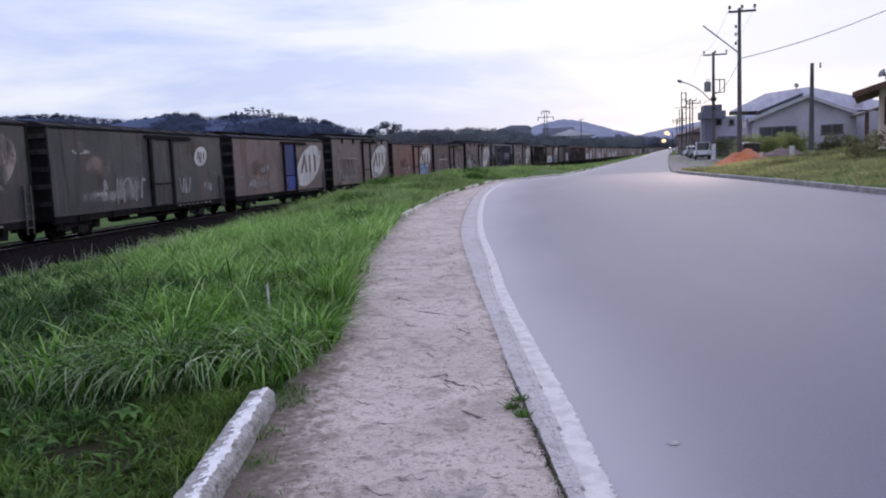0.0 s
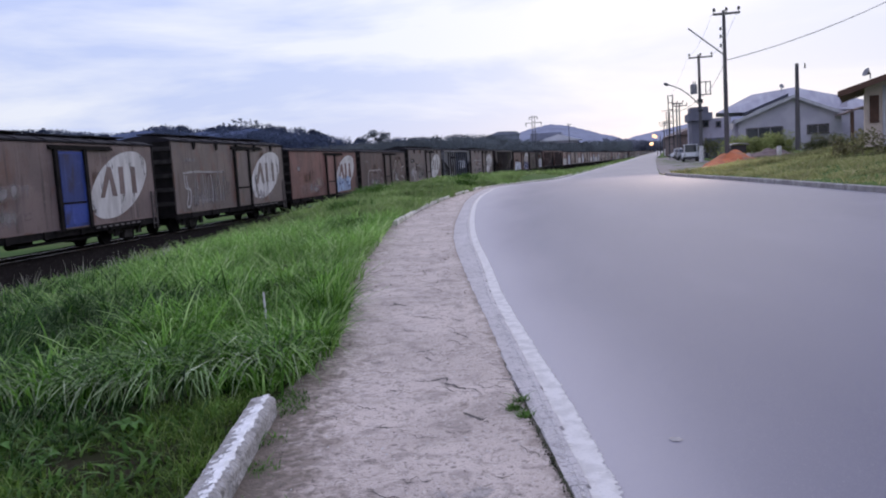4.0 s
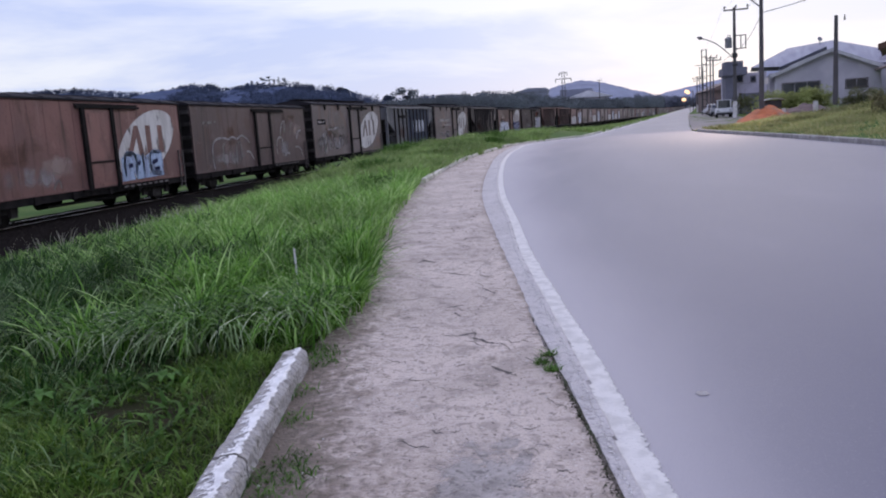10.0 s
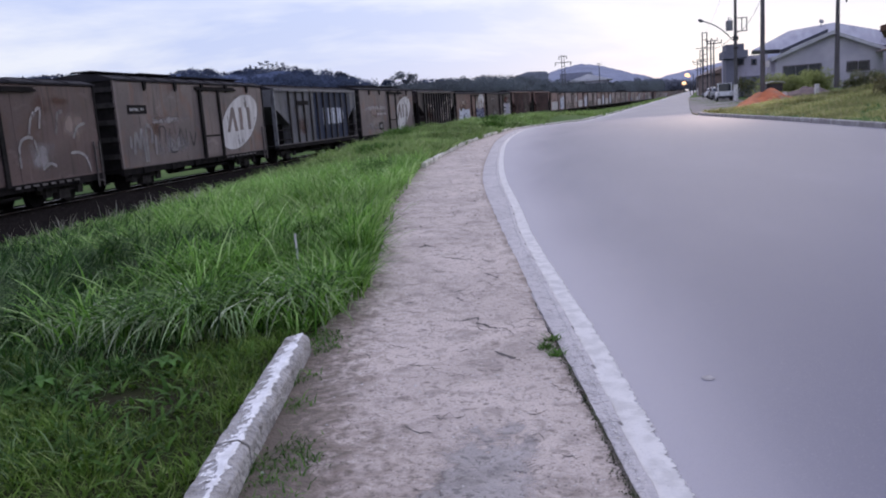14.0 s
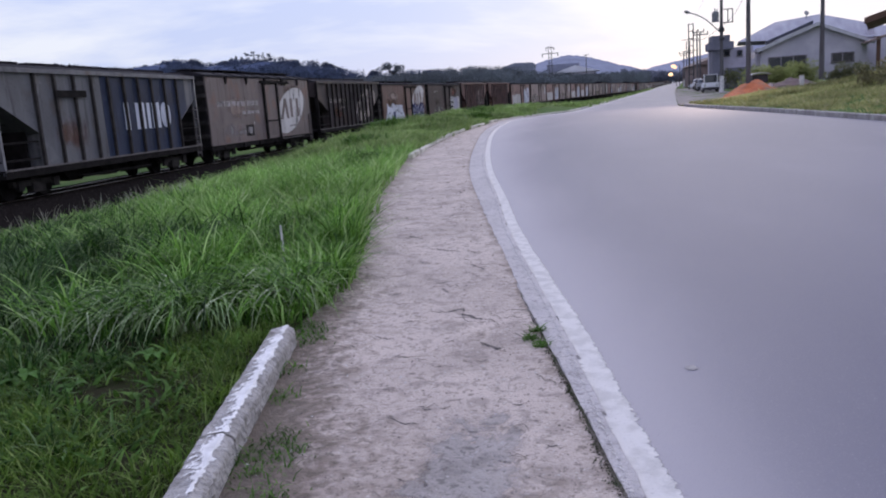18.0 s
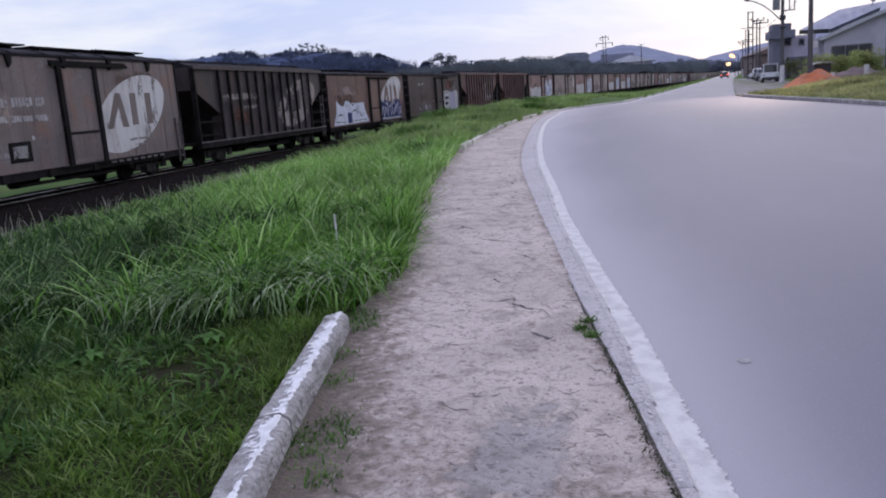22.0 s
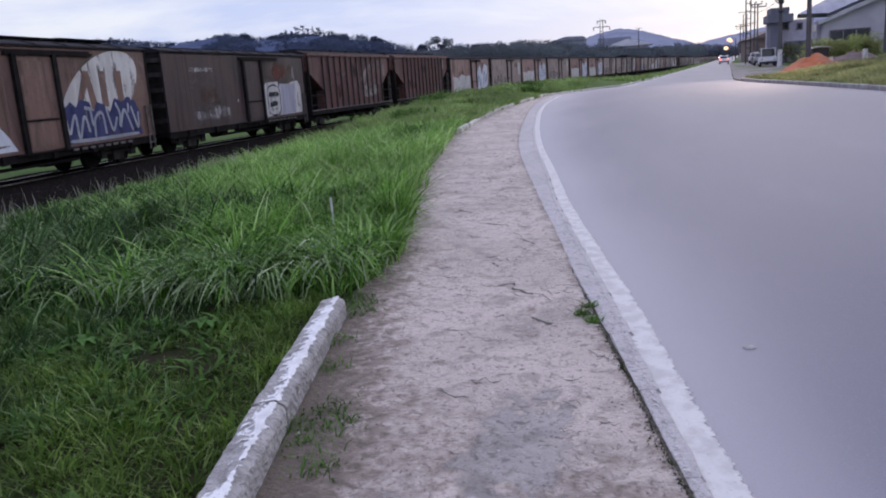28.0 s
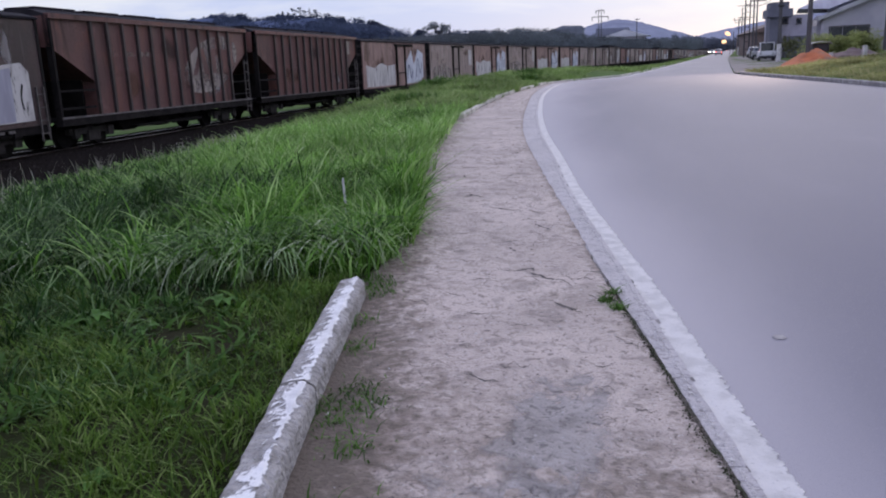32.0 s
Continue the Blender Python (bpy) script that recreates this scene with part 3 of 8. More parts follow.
line_left = curve_of([(-60, 17.08), (-10, 3.28), (0, 0.74), (3.21, 0.03), (4.75, -0.26), (6.22, -0.57), (7.34, -0.81), (8.95, -1.14), (11.4, -1.57), (15.7, -2.37), (20.2, -3.08), (24.8, -3.71), (31.9, -4.55), (40, -5.10), (46.5, -5.05), (50, -4.05)] + [(y, x + 0.08) for y, x in FAR_EDGE])
road_right = curve_of([(-60, 40), (0, 13.5), (14, 9.3), (25.2, 7.6), (32.8, 6.75), (39.2, 5.85), (45, 5.0), (51, 4.4), (60, 4.9), (85, 6.8), (135, 10.6), (237, 19.8), (600, 52.5), (1000, 88.5)])
pave_left = curve_of([(-60, 15.4), (-10, 1.6), (0, -0.95), (3, -1.62), (4.8, -2.05), (6.07, -2.2), (8.07, -2.67), (11.8, -3.5), (19.5, -5.05), (29.8, -5.95), (40, -6.1), (46.5, -5.7), (50, -4.4)] + [(y, x - 0.05) for y, x in FAR_EDGE])
RAIL_TOP = -0.645
TRK_Y = np.linspace(-120, 1100, 4881)
# the line bends gently: its slope across at each distance
TRK_M = np.interp(TRK_Y, [-30, 0, 20, 40, 55, 85, 120], [-0.15, -0.146, -0.074, -0.002, 0.03, 0.06, 0.11])
TRK_X = np.concatenate([[0], np.cumsum((TRK_M[1:] + TRK_M[:-1]) / 2 * np.diff(TRK_Y))])
TRK_X = TRK_X - np.interp(20, TRK_Y, TRK_X) - 18.54


def track_x(y):
    """The track's centre line."""
    return np.interp(np.asarray(y, float), TRK_Y, TRK_X)


def grass_rail(y):
    """The line along which the grass gives way to cinders."""
    u = np.clip(np.asarray(y, float) - 40, 0, 80)
    return -19.0 - 0.8 * np.clip((24 - np.asarray(y, float)) / 6, 0, 1) + 0.11 * u * u / 160 + 0.11 * np.clip(np.asarray(y, float) - 120, 0, None)


TRK_S = np.concatenate([[0], np.cumsum(np.hypot(np.diff(TRK_X), np.diff(TRK_Y)))])
TRK_S = TRK_S - np.interp(20, TRK_Y, TRK_S) + 20
FALL_Z = np.convolve(np.pad(np.interp(TRK_Y, [0, 15, 50, 120, 400], [0, 0.02, 0.29, 0.49, 1.70]), 30, mode="edge"), np.full(61, 1 / 61), "valid")


def fall(y):
    """The track falls gently beyond the first wagons."""
    return np.interp(np.asarray(y, float), TRK_Y, FALL_Z)


def on_track(s, z=RAIL_TOP):
    """The pose of a wagon whose middle stands s metres along the track."""
    y = float(np.interp(s, TRK_S, TRK_Y))
    m = float(np.interp(y, TRK_Y, TRK_M))
    dip = float(fall(y + 1) - fall(y - 1)) / 2
    return pose(float(track_x(y)), y, z - float(fall(y)), -math.degrees(math.atan(dip)), 0, -math.degrees(math.atan(m)))


def ground_z(x, y, trench=True):
    """The height of the ground, which is dug out below the paving and the road."""
    x, y = np.asarray(x, float), np.asarray(y, float)
    left = pave_left(y) - x
    right = x - road_right(y)
    mound = smooth_step((y - 19) / 16)
    low = -0.78 * (1 - mound) * smooth_step(left / 9.5) + (0.16 + 0.20 * smooth_step((y - 34) / 10)) * mound * smooth_step(left / 3.5) * (1 - smooth_step((y - 58) / 25)) - (0.75 + fall(y)) * smooth_step((y - 58) / 45) * smooth_step(left / 6.0)
    cut = smooth_step((np.minimum(track_x(y), grass_rail(y) + 1.0) + 9.0 - x) / 4.0)
    low = low * (1 - cut) - (0.78 + fall(y)) * cut
    z = np.where(left > 0, low + 0.03 * wavy(x, y, 0.9) * smooth_step(left / 1.5), 0.0)
    off = np.clip((y - 49) * 0.42, 0, 40)
    bank = 0.13 + 0.45 * smooth_step((right - 0.2 - off) / 6.0) + 0.75 * smooth_step((right - 5.5 - off) / 7.0) + 0.04 * wavy(x, y, 0.5)
    bank = np.where(y > 49, np.maximum(0.02 + 0.0 * bank, bank - 0.11 * smooth_step((y - 49) / 4)), bank)
    z = np.where(right > 0, bank, z)
    if trench:
        z = np.where((left <= 0.25) & (right <= 0.12), -0.16, z)
    far = np.hypot(x, y)
    z = np.where((far > 250) & (x < 0), np.minimum(z, -0.7), z)
    return z


# ---- ground, road, pavement ----
gx = np.unique(np.concatenate([np.linspace(-2500, -300, 23), np.linspace(-300, -60, 25), np.linspace(-60, -20, 41), np.linspace(-20, -10, 21), np.linspace(-10, 12, 111), np.linspace(12, 40, 41), np.linspace(40, 300, 27), np.linspace(300, 2500, 23)]))
gy = np.unique(np.concatenate([np.linspace(-600, -60, 10), np.linspace(-60, 0, 31), np.linspace(0, 60, 241), np.linspace(60, 140, 81), np.linspace(140, 500, 73), np.linspace(500, 4500, 41)]))
tagged(sheet("ground", gx, gy, ground_z, M_GROUND), "uneven green ground with soil patches")

ry = np.unique(np.concatenate([np.linspace(-60, 0, 31), np.linspace(0, 70, 141), np.linspace(70, 240, 86), np.linspace(240, 1000, 96)]))
across = np.linspace(0, 1, 41) ** 1.6
road_x = line_left(ry)[:, None] - 0.03 + (road_right(ry) - line_left(ry) + 0.03)[:, None] * across
road = tagged(sheet("road", road_x, ry, lambda x, y: -0.03 + 0 * x, M_ASPHALT), "smooth grey asphalt road bending to the right")
# dust lies thickest beside the edging
dust_at = road.data.attributes.new("dust", "FLOAT", "POINT")
dust_at.data.foreach_set("value", (np.exp(-(road_x - line_left(ry)[:, None]) / (0.7 + 0.02 * np.clip(ry, 0, 60)[:, None])) * np.interp(ry, [0, 40, 60], [1, 1, 0.4])[:, None]).astype(np.float32).ravel())

ly = np.unique(np.concatenate([ry[(ry < 1) | ((ry > 14) & (ry < 300))], np.linspace(1, 14, 650)]))
line_wide = np.interp(ly, [0, 6, 12, 30], [0.125, 0.13, 0.125, 0.14])
ragged = np.array([0.010 * noise.noise((v * 30, 0.5, 0)) + 0.008 * noise.noise((v * 11, 4.5, 0)) for v in ly]) * (ly < 14)
line_u = np.array([-0.72, -0.38, 0.0, 0.3, 0.6, 0.9, 1.08, 1.25])
line_x = line_left(ly)[:, None] + line_u * line_wide[:, None] + np.array([0, 0, 0, 0, 0.2, 0.8, 1.0, 1.0]) * ragged[:, None]
edge_line = tagged(sheet("road_edge_line", line_x, ly, lambda x, y: np.where(x < line_left(y), 0.007, -0.022), M_LINE), "worn white edge line on the asphalt")
cover_at = edge_line.data.attributes.new("cover", "FLOAT", "POINT")
cover_at.data.foreach_set("value", np.tile(np.array([0.05, 0.40, 0.68, 1.0, 1.0, 0.95, 0.5, 0.0]), len(ly)).astype(np.float32))

py = np.unique(np.concatenate([np.linspace(-40, 0, 21), np.linspace(0, 14, 281), np.linspace(14, 53, 196)]))
pu = np.linspace(0, 1, 36)


def pave_z(x, y):
    return 0.006 * wavy(x, y, 2.2) + 0.005 * wavy(x + 9, y, 7.0) + 0.003 * wavy(x, y + 5, 17.0)


joint_gap = np.interp(py, [5.2, 6.8], [-0.006, 0.012]) + np.interp(py, [5.2, 6.8], [1.0, 0.25]) * (0.014 * wavy(py * 0, py, 4.0) + 0.012 * wavy(py * 0, py, 13.0))
edge_wobble = 0.06 * wavy(py * 0, py, 2.3) + 0.04 * wavy(py * 0 + 3, py, 6.1)
pave_x = (pave_left(py) + edge_wobble - 0.05)[:, None] + (kerb_line(py) + joint_gap - pave_left(py) - edge_wobble + 0.05)[:, None] * pu
pavement = tagged(sheet("pavement", pave_x, py, pave_z, M_PAVE), "worn sandy concrete pavement with dark specks")
# how much soil has been trodden onto it: most along the grass, a little along the edging
from_grass = np.clip(1 - (pave_x - pave_left(py)[:, None]) / 1.15, 0, 1) ** 1.15
from_edging = np.clip(1 - (kerb_line(py)[:, None] - pave_x) / 0.28, 0, 1) ** 1.5
soil_at = pavement.data.attributes.new("soil", "FLOAT", "POINT")
# Besides that soil, the whole width gets darker towards the near end.
soil_at.data.foreach_set("value", np.maximum(np.maximum(np.interp(py, [3.0, 7], [0.80, 0.50])[:, None] * from_grass, 0.48 * from_edging), np.interp(py, [1.5, 3.2, 6, 14], [0.47, 0.38, 0.20, 0.02])[:, None] + 0.17 * wavy(pave_x, py[:, None] + 0 * pave_x, 1.1)).astype(np.float32).ravel())

# soil caught in the open joint beside the edging
jy = np.linspace(0.4, 5.9, 320)
joint = np.array([0.008 + 0.010 * max(0, min(1, (5.0 - v) / 0.6)) * (0.75 + 0.8 * noise.noise((v * 2.3, 2.2, 0))) + 0.012 * noise.noise((v * 7, 6.1, 0)) for v in jy])
joint = np.clip(joint, 0.004, 0.05)
tagged(sheet("joint_soil", (kerb_line(jy) + 0.006)[:, None] - joint[:, None] * np.array([1.0, 0.6, 0.3, 0.0]), jy, lambda x, y: pave_z(x, y) + 0.003, M_GRIME), "dark soil in the joint beside the edging")

# bare soil under the near grass, coloured dark for the shade between blades
gy_ = np.linspace(-3.5, 20, 140)
tagged(sheet("grass_soil", np.maximum(-12.5 + 0 * gy_, grass_rail(gy_) + 5.4)[:, None] + (pave_left(gy_) - 0.06 - np.maximum(-12.5 + 0 * gy_, grass_rail(gy_) + 5.4))[:, None] * np.linspace(0, 1, 60), gy_, lambda x, y: ground_z(x, y, False) + 0.012, M_SOIL), "soil under the grass, darkened for the shade between blades")

# ---- kerbs ----
def kerb_stone(bm, a, b, w=0.13, h=0.13, down=0.12, chamfer=0.025, rough=1.0, tapered=False):
    """A worn stone from a to b (x, y), with its top at h."""
    a, b = Vector((*a, 0)), Vector((*b, 0))
    d = (b - a).normalized()
    n = Vector((d.y, -d.x, 0))
    steps = max(2, int((b - a).length / 0.07))
    ring = [(-w / 2, -down), (-w / 2, h - chamfer), (-w / 2 + chamfer, h), (w / 2 - chamfer, h), (w / 2, h - chamfer * 1.6), (w / 2, -down)]
    rows = []
    for i in range(steps + 1):
        p = a + (b - a) * (i / steps)
        taper = 0.72 if i == 0 and tapered else 1.0
        rows.append([bm.verts.new(p + n * (u * taper + 0.011 * rough * noise.noise(p * 6 + Vector((u * 9, v * 9, 0)))) + Vector((0, 0, v * taper + 0.012 * rough * noise.noise(p * 5 + Vector((u * 7, 3, v * 5)))))) for u, v in ring])
    for r, q in zip(rows, rows[1:]):
        for i in range(len(ring) - 1):
            bm.faces.new((r[i], r[i + 1], q[i + 1], q[i]))
    bm.faces.new(rows[0])
    bm.faces.new(rows[-1][::-1])
    bmesh.ops.recalc_face_normals(bm, faces=bm.faces)
    return bm


KERB_W, KERB_H, RIDGE = 0.158, 0.128, 0.036
KERB_RING = [(-KERB_W / 2, -0.12), (-KERB_W / 2, 0.100), (-KERB_W / 2 + 0.012, 0.112), (RIDGE, KERB_H), (KERB_W / 2 - 0.008, 0.104), (KERB_W / 2, 0.090), (KERB_W / 2 + 0.006, -0.12)]


def ridged_stone(a, b, tapered):
    """A worn kerb stone with a ridge along its top, and the paint that is left on the ridge."""
    a, b = Vector((*a, 0)), Vector((*b, 0))
    d = (b - a).normalized()
    n = Vector((-d.y, d.x, 0))
    steps = int((b - a).length / 0.014)

    def place(i, u, v):
        p = a + (b - a) * (i / steps)
        k = min(1, 0.7 + 0.3 * i / 5) if tapered else 1
        w = Vector((u * 9, v * 9, 0))
        return p + n * (u * k + 0.006 * noise.noise(p * 9 + w) + 0.004 * noise.noise(p * 31 + w * 3)) + Vector((0, 0, v * (0.5 + 0.5 * k) + 0.007 * noise.noise(p * 8 + w * 0.8) + 0.004 * noise.noise(p * 27 + w * 2)))

    bm = bmesh.new()
    rows = [[bm.verts.new(place(i, u, v)) for u, v in KERB_RING] for i in range(steps + 1)]
    for r, q in zip(rows, rows[1:]):
        for i in range(len(KERB_RING) - 1):
            bm.faces.new((r[i], r[i + 1], q[i + 1], q[i]))
    bm.faces.new(rows[0])
    bm.faces.new(rows[-1][::-1])
    bmesh.ops.recalc_face_normals(bm, faces=bm.faces)
    stone = part("kerb_stone", bm, M_KERBGREY, near_kerb)
    bm = bmesh.new()
    left_end, right_end = KERB_RING[2], KERB_RING[4]
    cover = []
    last = None
    for i in range(steps + 1):
        p = a + (b - a) * (i / steps)
        more = 0.30 * noise.noise((p.y * 2.2, 1.7, 0)) + 0.22 * noise.noise((p.y * 9, 5.3, 0)) - 0.10 * (p.y > 3.6)
        row = []
        for end, k, c in ((left_end, 0.97, 0.42), (left_end, 0.5, 0.62), (None, 0, 0.92), (right_end, 0.45, 0.50), (right_end, 0.9, 0.25)):
            u, v = (RIDGE, KERB_H) if end is None else (RIDGE + (end[0] - RIDGE) * k, KERB_H + (end[1] - KERB_H) * k)
            row.append(bm.verts.new(place(i, u, v) + Vector((0, 0, 0.005))))
            cover.append(c + more)
        if last:
            for k in range(4):
                bm.faces.new((last[k], last[k + 1], row[k + 1], row[k]))
        last = row
    coat = part("paint", bm, M_KERBPAINT, stone, "flaking white paint along the ridge")
    coat.data.attributes.new("cover", "FLOAT", "POINT").data.foreach_set("value", cover)


near_kerb = thing("kerb", "broken white-painted concrete kerb beside the pavement", "kerb")
near_kerb["kind"] = "structure"
for a, b in (((-2.10, 4.72), (-1.715, 3.02)), ((-1.709, 2.995), (-1.30, 1.35)), ((-1.294, 1.325), (-0.80, -0.4))):
    ridged_stone(a, b, a[1] > 4)
far_kerb = thing("kerb", "white-painted kerb stones along the grass verge", "kerb")
far_kerb["kind"] = "structure"
verge = curve_of([(20.0, -5.02), (24.5, -5.5), (29.8, -5.93), (35, -6.1), (40, -6.08), (44, -5.95), (47, -5.6), (50, -4.5), (53, -2.85), (60, -1.8), (70, -0.75), (85, 0.65), (108, 2.7)])
kerb_rng = random.Random(17)
y0 = 20.1
while y0 < 107:
    y1 = y0 + kerb_rng.uniform(1.5, 2.6) * (1 if y0 < 48 else 2.4)
    if not any(g0 < (y0 + y1) / 2 < g1 for g0, g1 in ((33.9, 35.2), (40.0, 41.2), (45.2, 46.4))):
        off = kerb_rng.uniform(-0.04, 0.04)
        high = kerb_rng.uniform(0.07, 0.125) if y0 < 46 else 0.08
        part("kerb_stone", kerb_stone(bmesh.new(), (float(verge(y0)) + off, y0 + 0.03), (float(verge(y1)) + off * 0.4, y1 - 0.03), 0.12, high, chamfer=0.02, rough=2.0), M_KERBWHITE, far_kerb)
    y0 = y1
flush = thing("flush_kerb", "pale concrete edging between pavement and road", "kerb")
flush["kind"] = "structure"
y = -6.0
while y < 50:
    step = 0.8 if y < 16 else 1.6
    ends = [(float(kerb_line(v) + line_left(v)) / 2, v) for v in (y + 0.002, y + step - 0.002)]
    part("edging_stone", kerb_stone(bmesh.new(), *ends, float(line_left(y + step / 2) - kerb_line(y + step / 2)), 0.002, 0.1, 0.012, 0.8 if y < 8 else 0.4), M_CONCRETE, flush)
    y += step
right_kerb = thing("kerb", "grey concrete kerb with a pale top edge below the grass bank", "kerb")
right_kerb["kind"] = "structure"
y = 6.0
while y < 50:
    part("kerb_stone", kerb_stone(bmesh.new(), (float(road_right(y)) + 0.1, y + 0.02), (float(road_right(y + 2)) + 0.1, y + 1.98), 0.2, 0.13, 0.2), M_KERB_DARK, right_kerb)
    y += 2

# paved apron beside the far road
ay = np.linspace(50, 150, 101)
tagged(sheet("apron", road_right(ay)[:, None] + 0.02 + np.linspace(0, 1, 8) * np.clip((ay - 49.5) * 0.5, 0.3, 5.2)[:, None], ay, lambda x, y: 0.035 + 0.012 * wavy(x, y, 1.0), M_APRON), "gravelly grey roadside apron")

# ---- railway ----
bal_y = np.unique(np.concatenate([np.linspace(-120, 130, 251), np.linspace(130, 900, 155)]))
prof = [(-2.6, -0.62), (-1.9, -0.26), (-1.2, -0.2), (-0.5, -0.19), (0.5, -0.19), (1.2, -0.2), (1.9, -0.26), (2.8, -0.40), (4.8, -0.42), (6.0, -0.6)]
bx = track_x(bal_y)[:, None] + np.array([p[0] for p in prof])
bz = np.repeat(np.array([p[1] for p in prof])[None], len(bal_y), 0) + RAIL_TOP + 0.17
bz[:, -3:] = np.maximum(bz[:, -3:], -0.74)
bz = bz - fall(bal_y)[:, None]
bz = bz + 0.03 * wavy(bx, bal_y[:, None] + 0 * bx, 3.0)
tagged(sheet("track_bed", bx, bal_y, lambda x, y: bz, M_BALLAST), "dark ballast and cinder path beside the rails, deepened for the train's shade")
st = np.random.default_rng(21)
n = 9000
sy_ = st.uniform(4, 44, n)
sx_ = track_x(sy_) + st.uniform(1.0, 6.3, n)
sz_ = np.stack([np.interp(sx_ - track_x(sy_), [q[0] for q in prof], [q[1] for q in prof]) + RAIL_TOP + 0.17, np.full(n, -0.74)]).max(0) - fall(sy_)
sr_ = st.uniform(0.02, 0.075, n)
corner = np.array([(1, 0, -0.3), (-0.4, 0.9, -0.3), (-0.5, -0.8, -0.3), (0.1, 0.1, 0.75)])
turn_ = st.uniform(0, 6.28, n)
cv = np.stack([corner[None, :, 0] * np.cos(turn_)[:, None] - corner[None, :, 1] * np.sin(turn_)[:, None], corner[None, :, 0] * np.sin(turn_)[:, None] + corner[None, :, 1] * np.cos(turn_)[:, None], np.repeat(corner[None, :, 2], n, 0)], -1)
cv = cv * (sr_[:, None] * st.uniform(0.6, 1.2, (n, 4)))[..., None] + np.stack([sx_, sy_, sz_], -1)[:, None]
raw_mesh("ballast_stones", cv.reshape(-1, 3), ((np.arange(n) * 4)[:, None, None] + np.array([(0, 1, 3), (1, 2, 3), (2, 0, 3)])[None]).reshape(-1, 3), M_STONE, "stuff", "loose dark ballast stones beside the rails", category="ballast")
track = thing("railway_track", "single railway track with worn steel rails", "railway track")
track["kind"] = "structure"
for off in (-0.535, 0.535):
    bm = bmesh.new()
    yy = np.concatenate([np.linspace(-110, 140, 126), np.linspace(145, 900, 76)])
    ring = [(-0.06, -0.15), (-0.06, -0.135), (-0.01, -0.12), (-0.01, -0.04), (-0.035, -0.03), (-0.035, 0), (0.035, 0), (0.035, -0.03), (0.01, -0.04), (0.01, -0.12), (0.06, -0.135), (0.06, -0.15)]
    rows = [[bm.verts.new((float(track_x(v)) + off + u, v, RAIL_TOP + w - float(fall(v)))) for u, w in ring] for v in yy]
    for r, q in zip(rows, rows[1:]):
        for i in range(len(ring) - 1):
            bm.faces.new((r[i], r[i + 1], q[i + 1], q[i]))
    rail = part("rail", bm, M_RAIL, track)
    bm = bmesh.new()
    edge = [[bm.verts.new((float(track_x(v)) + off + u, v, RAIL_TOP + 0.003 - float(fall(v)))) for u in (-0.026, 0.026)] for v in yy]
    for r, q in zip(edge, edge[1:]):
        bm.faces.new((r[0], r[1], q[1], q[0]))
    part("rail_head", bm, M_RAILTOP, rail, "polished running surface")
bm = bmesh.new()
for v in np.arange(-60, 140, 0.62):
    c = float(track_x(v))
    zt = RAIL_TOP - float(fall(v))
    box(bm, c - 1.0, c + 1.0, v - 0.11, v + 0.11, zt - 0.3, zt - 0.152)
part("sleepers", bm, M_WOODTIE, track)["kind"] = "stuff"


# ---- freight wagons: rail top is z 0, the train runs towards -y, the road side is +x ----
def add_bogie(wagon, y):
    bm = boxes((0.82, 0.98, y - 1.15, y + 1.15, 0.42, 0.60), (-0.98, -0.82, y - 1.15, y + 1.15, 0.42, 0.60), (-0.9, 0.9, y - 0.2, y + 0.2, 0.36, 0.66), (0.78, 1.04, y - 0.3, y + 0.3, 0.2, 0.52), (-1.04, -0.78, y - 0.3, y + 0.3, 0.2, 0.52))
    for e in (-0.86, 0.86):
        box(bm, 0.94, 1.06, y + e - 0.14, y + e + 0.14, 0.3, 0.6)
        box(bm, -1.06, -0.94, y + e - 0.14, y + e + 0.14, 0.3, 0.6)
    bogie = part("bogie", bm, M_BOGIE, wagon)
    for e in (-0.86, 0.86):
        bm = bmesh.new()
        for side in (-1, 1):
            tube(bm, (side * 0.48, y + e, 0.42), (side * 0.60, y + e, 0.42), 0.42, 0.42, 18)
            tube(bm, (side * 0.45, y + e, 0.42), (side * 0.48, y + e, 0.42), 0.455, 0.455, 18)
        tube(bm, (-0.5, y + e, 0.42), (0.5, y + e, 0.42), 0.08, 0.08, 8)
        part("wheelset", bm, M_UNDER, bogie)


def add_ladder(wagon, y, z0, z1, x=1.36, w=0.38, material=M_UNDER):
    bm = boxes((x, x + 0.05, y - w / 2, y - w / 2 + 0.035, z0, z1), (x, x + 0.05, y + w / 2 - 0.035, y + w / 2, z0, z1))
    z = z0 + 0.2
    while z < z1 - 0.05:
        box(bm, x + 0.01, x + 0.045, y - w / 2, y + w / 2, z, z + 0.035)
        z += 0.36
    part("ladder", bm, material, wagon)


def running_gear(wagon, half):
    for y in (-half + 1.95, half - 1.95):
        add_bogie(wagon, y)
    for e in (-1, 1):
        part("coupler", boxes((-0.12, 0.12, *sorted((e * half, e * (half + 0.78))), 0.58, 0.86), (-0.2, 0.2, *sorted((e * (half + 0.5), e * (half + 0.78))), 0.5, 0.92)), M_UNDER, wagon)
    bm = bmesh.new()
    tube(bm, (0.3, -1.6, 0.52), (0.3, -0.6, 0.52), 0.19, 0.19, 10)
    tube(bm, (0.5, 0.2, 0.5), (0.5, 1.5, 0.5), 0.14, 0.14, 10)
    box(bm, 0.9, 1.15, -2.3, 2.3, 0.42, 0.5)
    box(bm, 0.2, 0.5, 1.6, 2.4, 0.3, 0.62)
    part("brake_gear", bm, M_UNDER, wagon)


def slab(bm, outline, x, t=0.006):
    return prism(bm, outline, x, x + t)


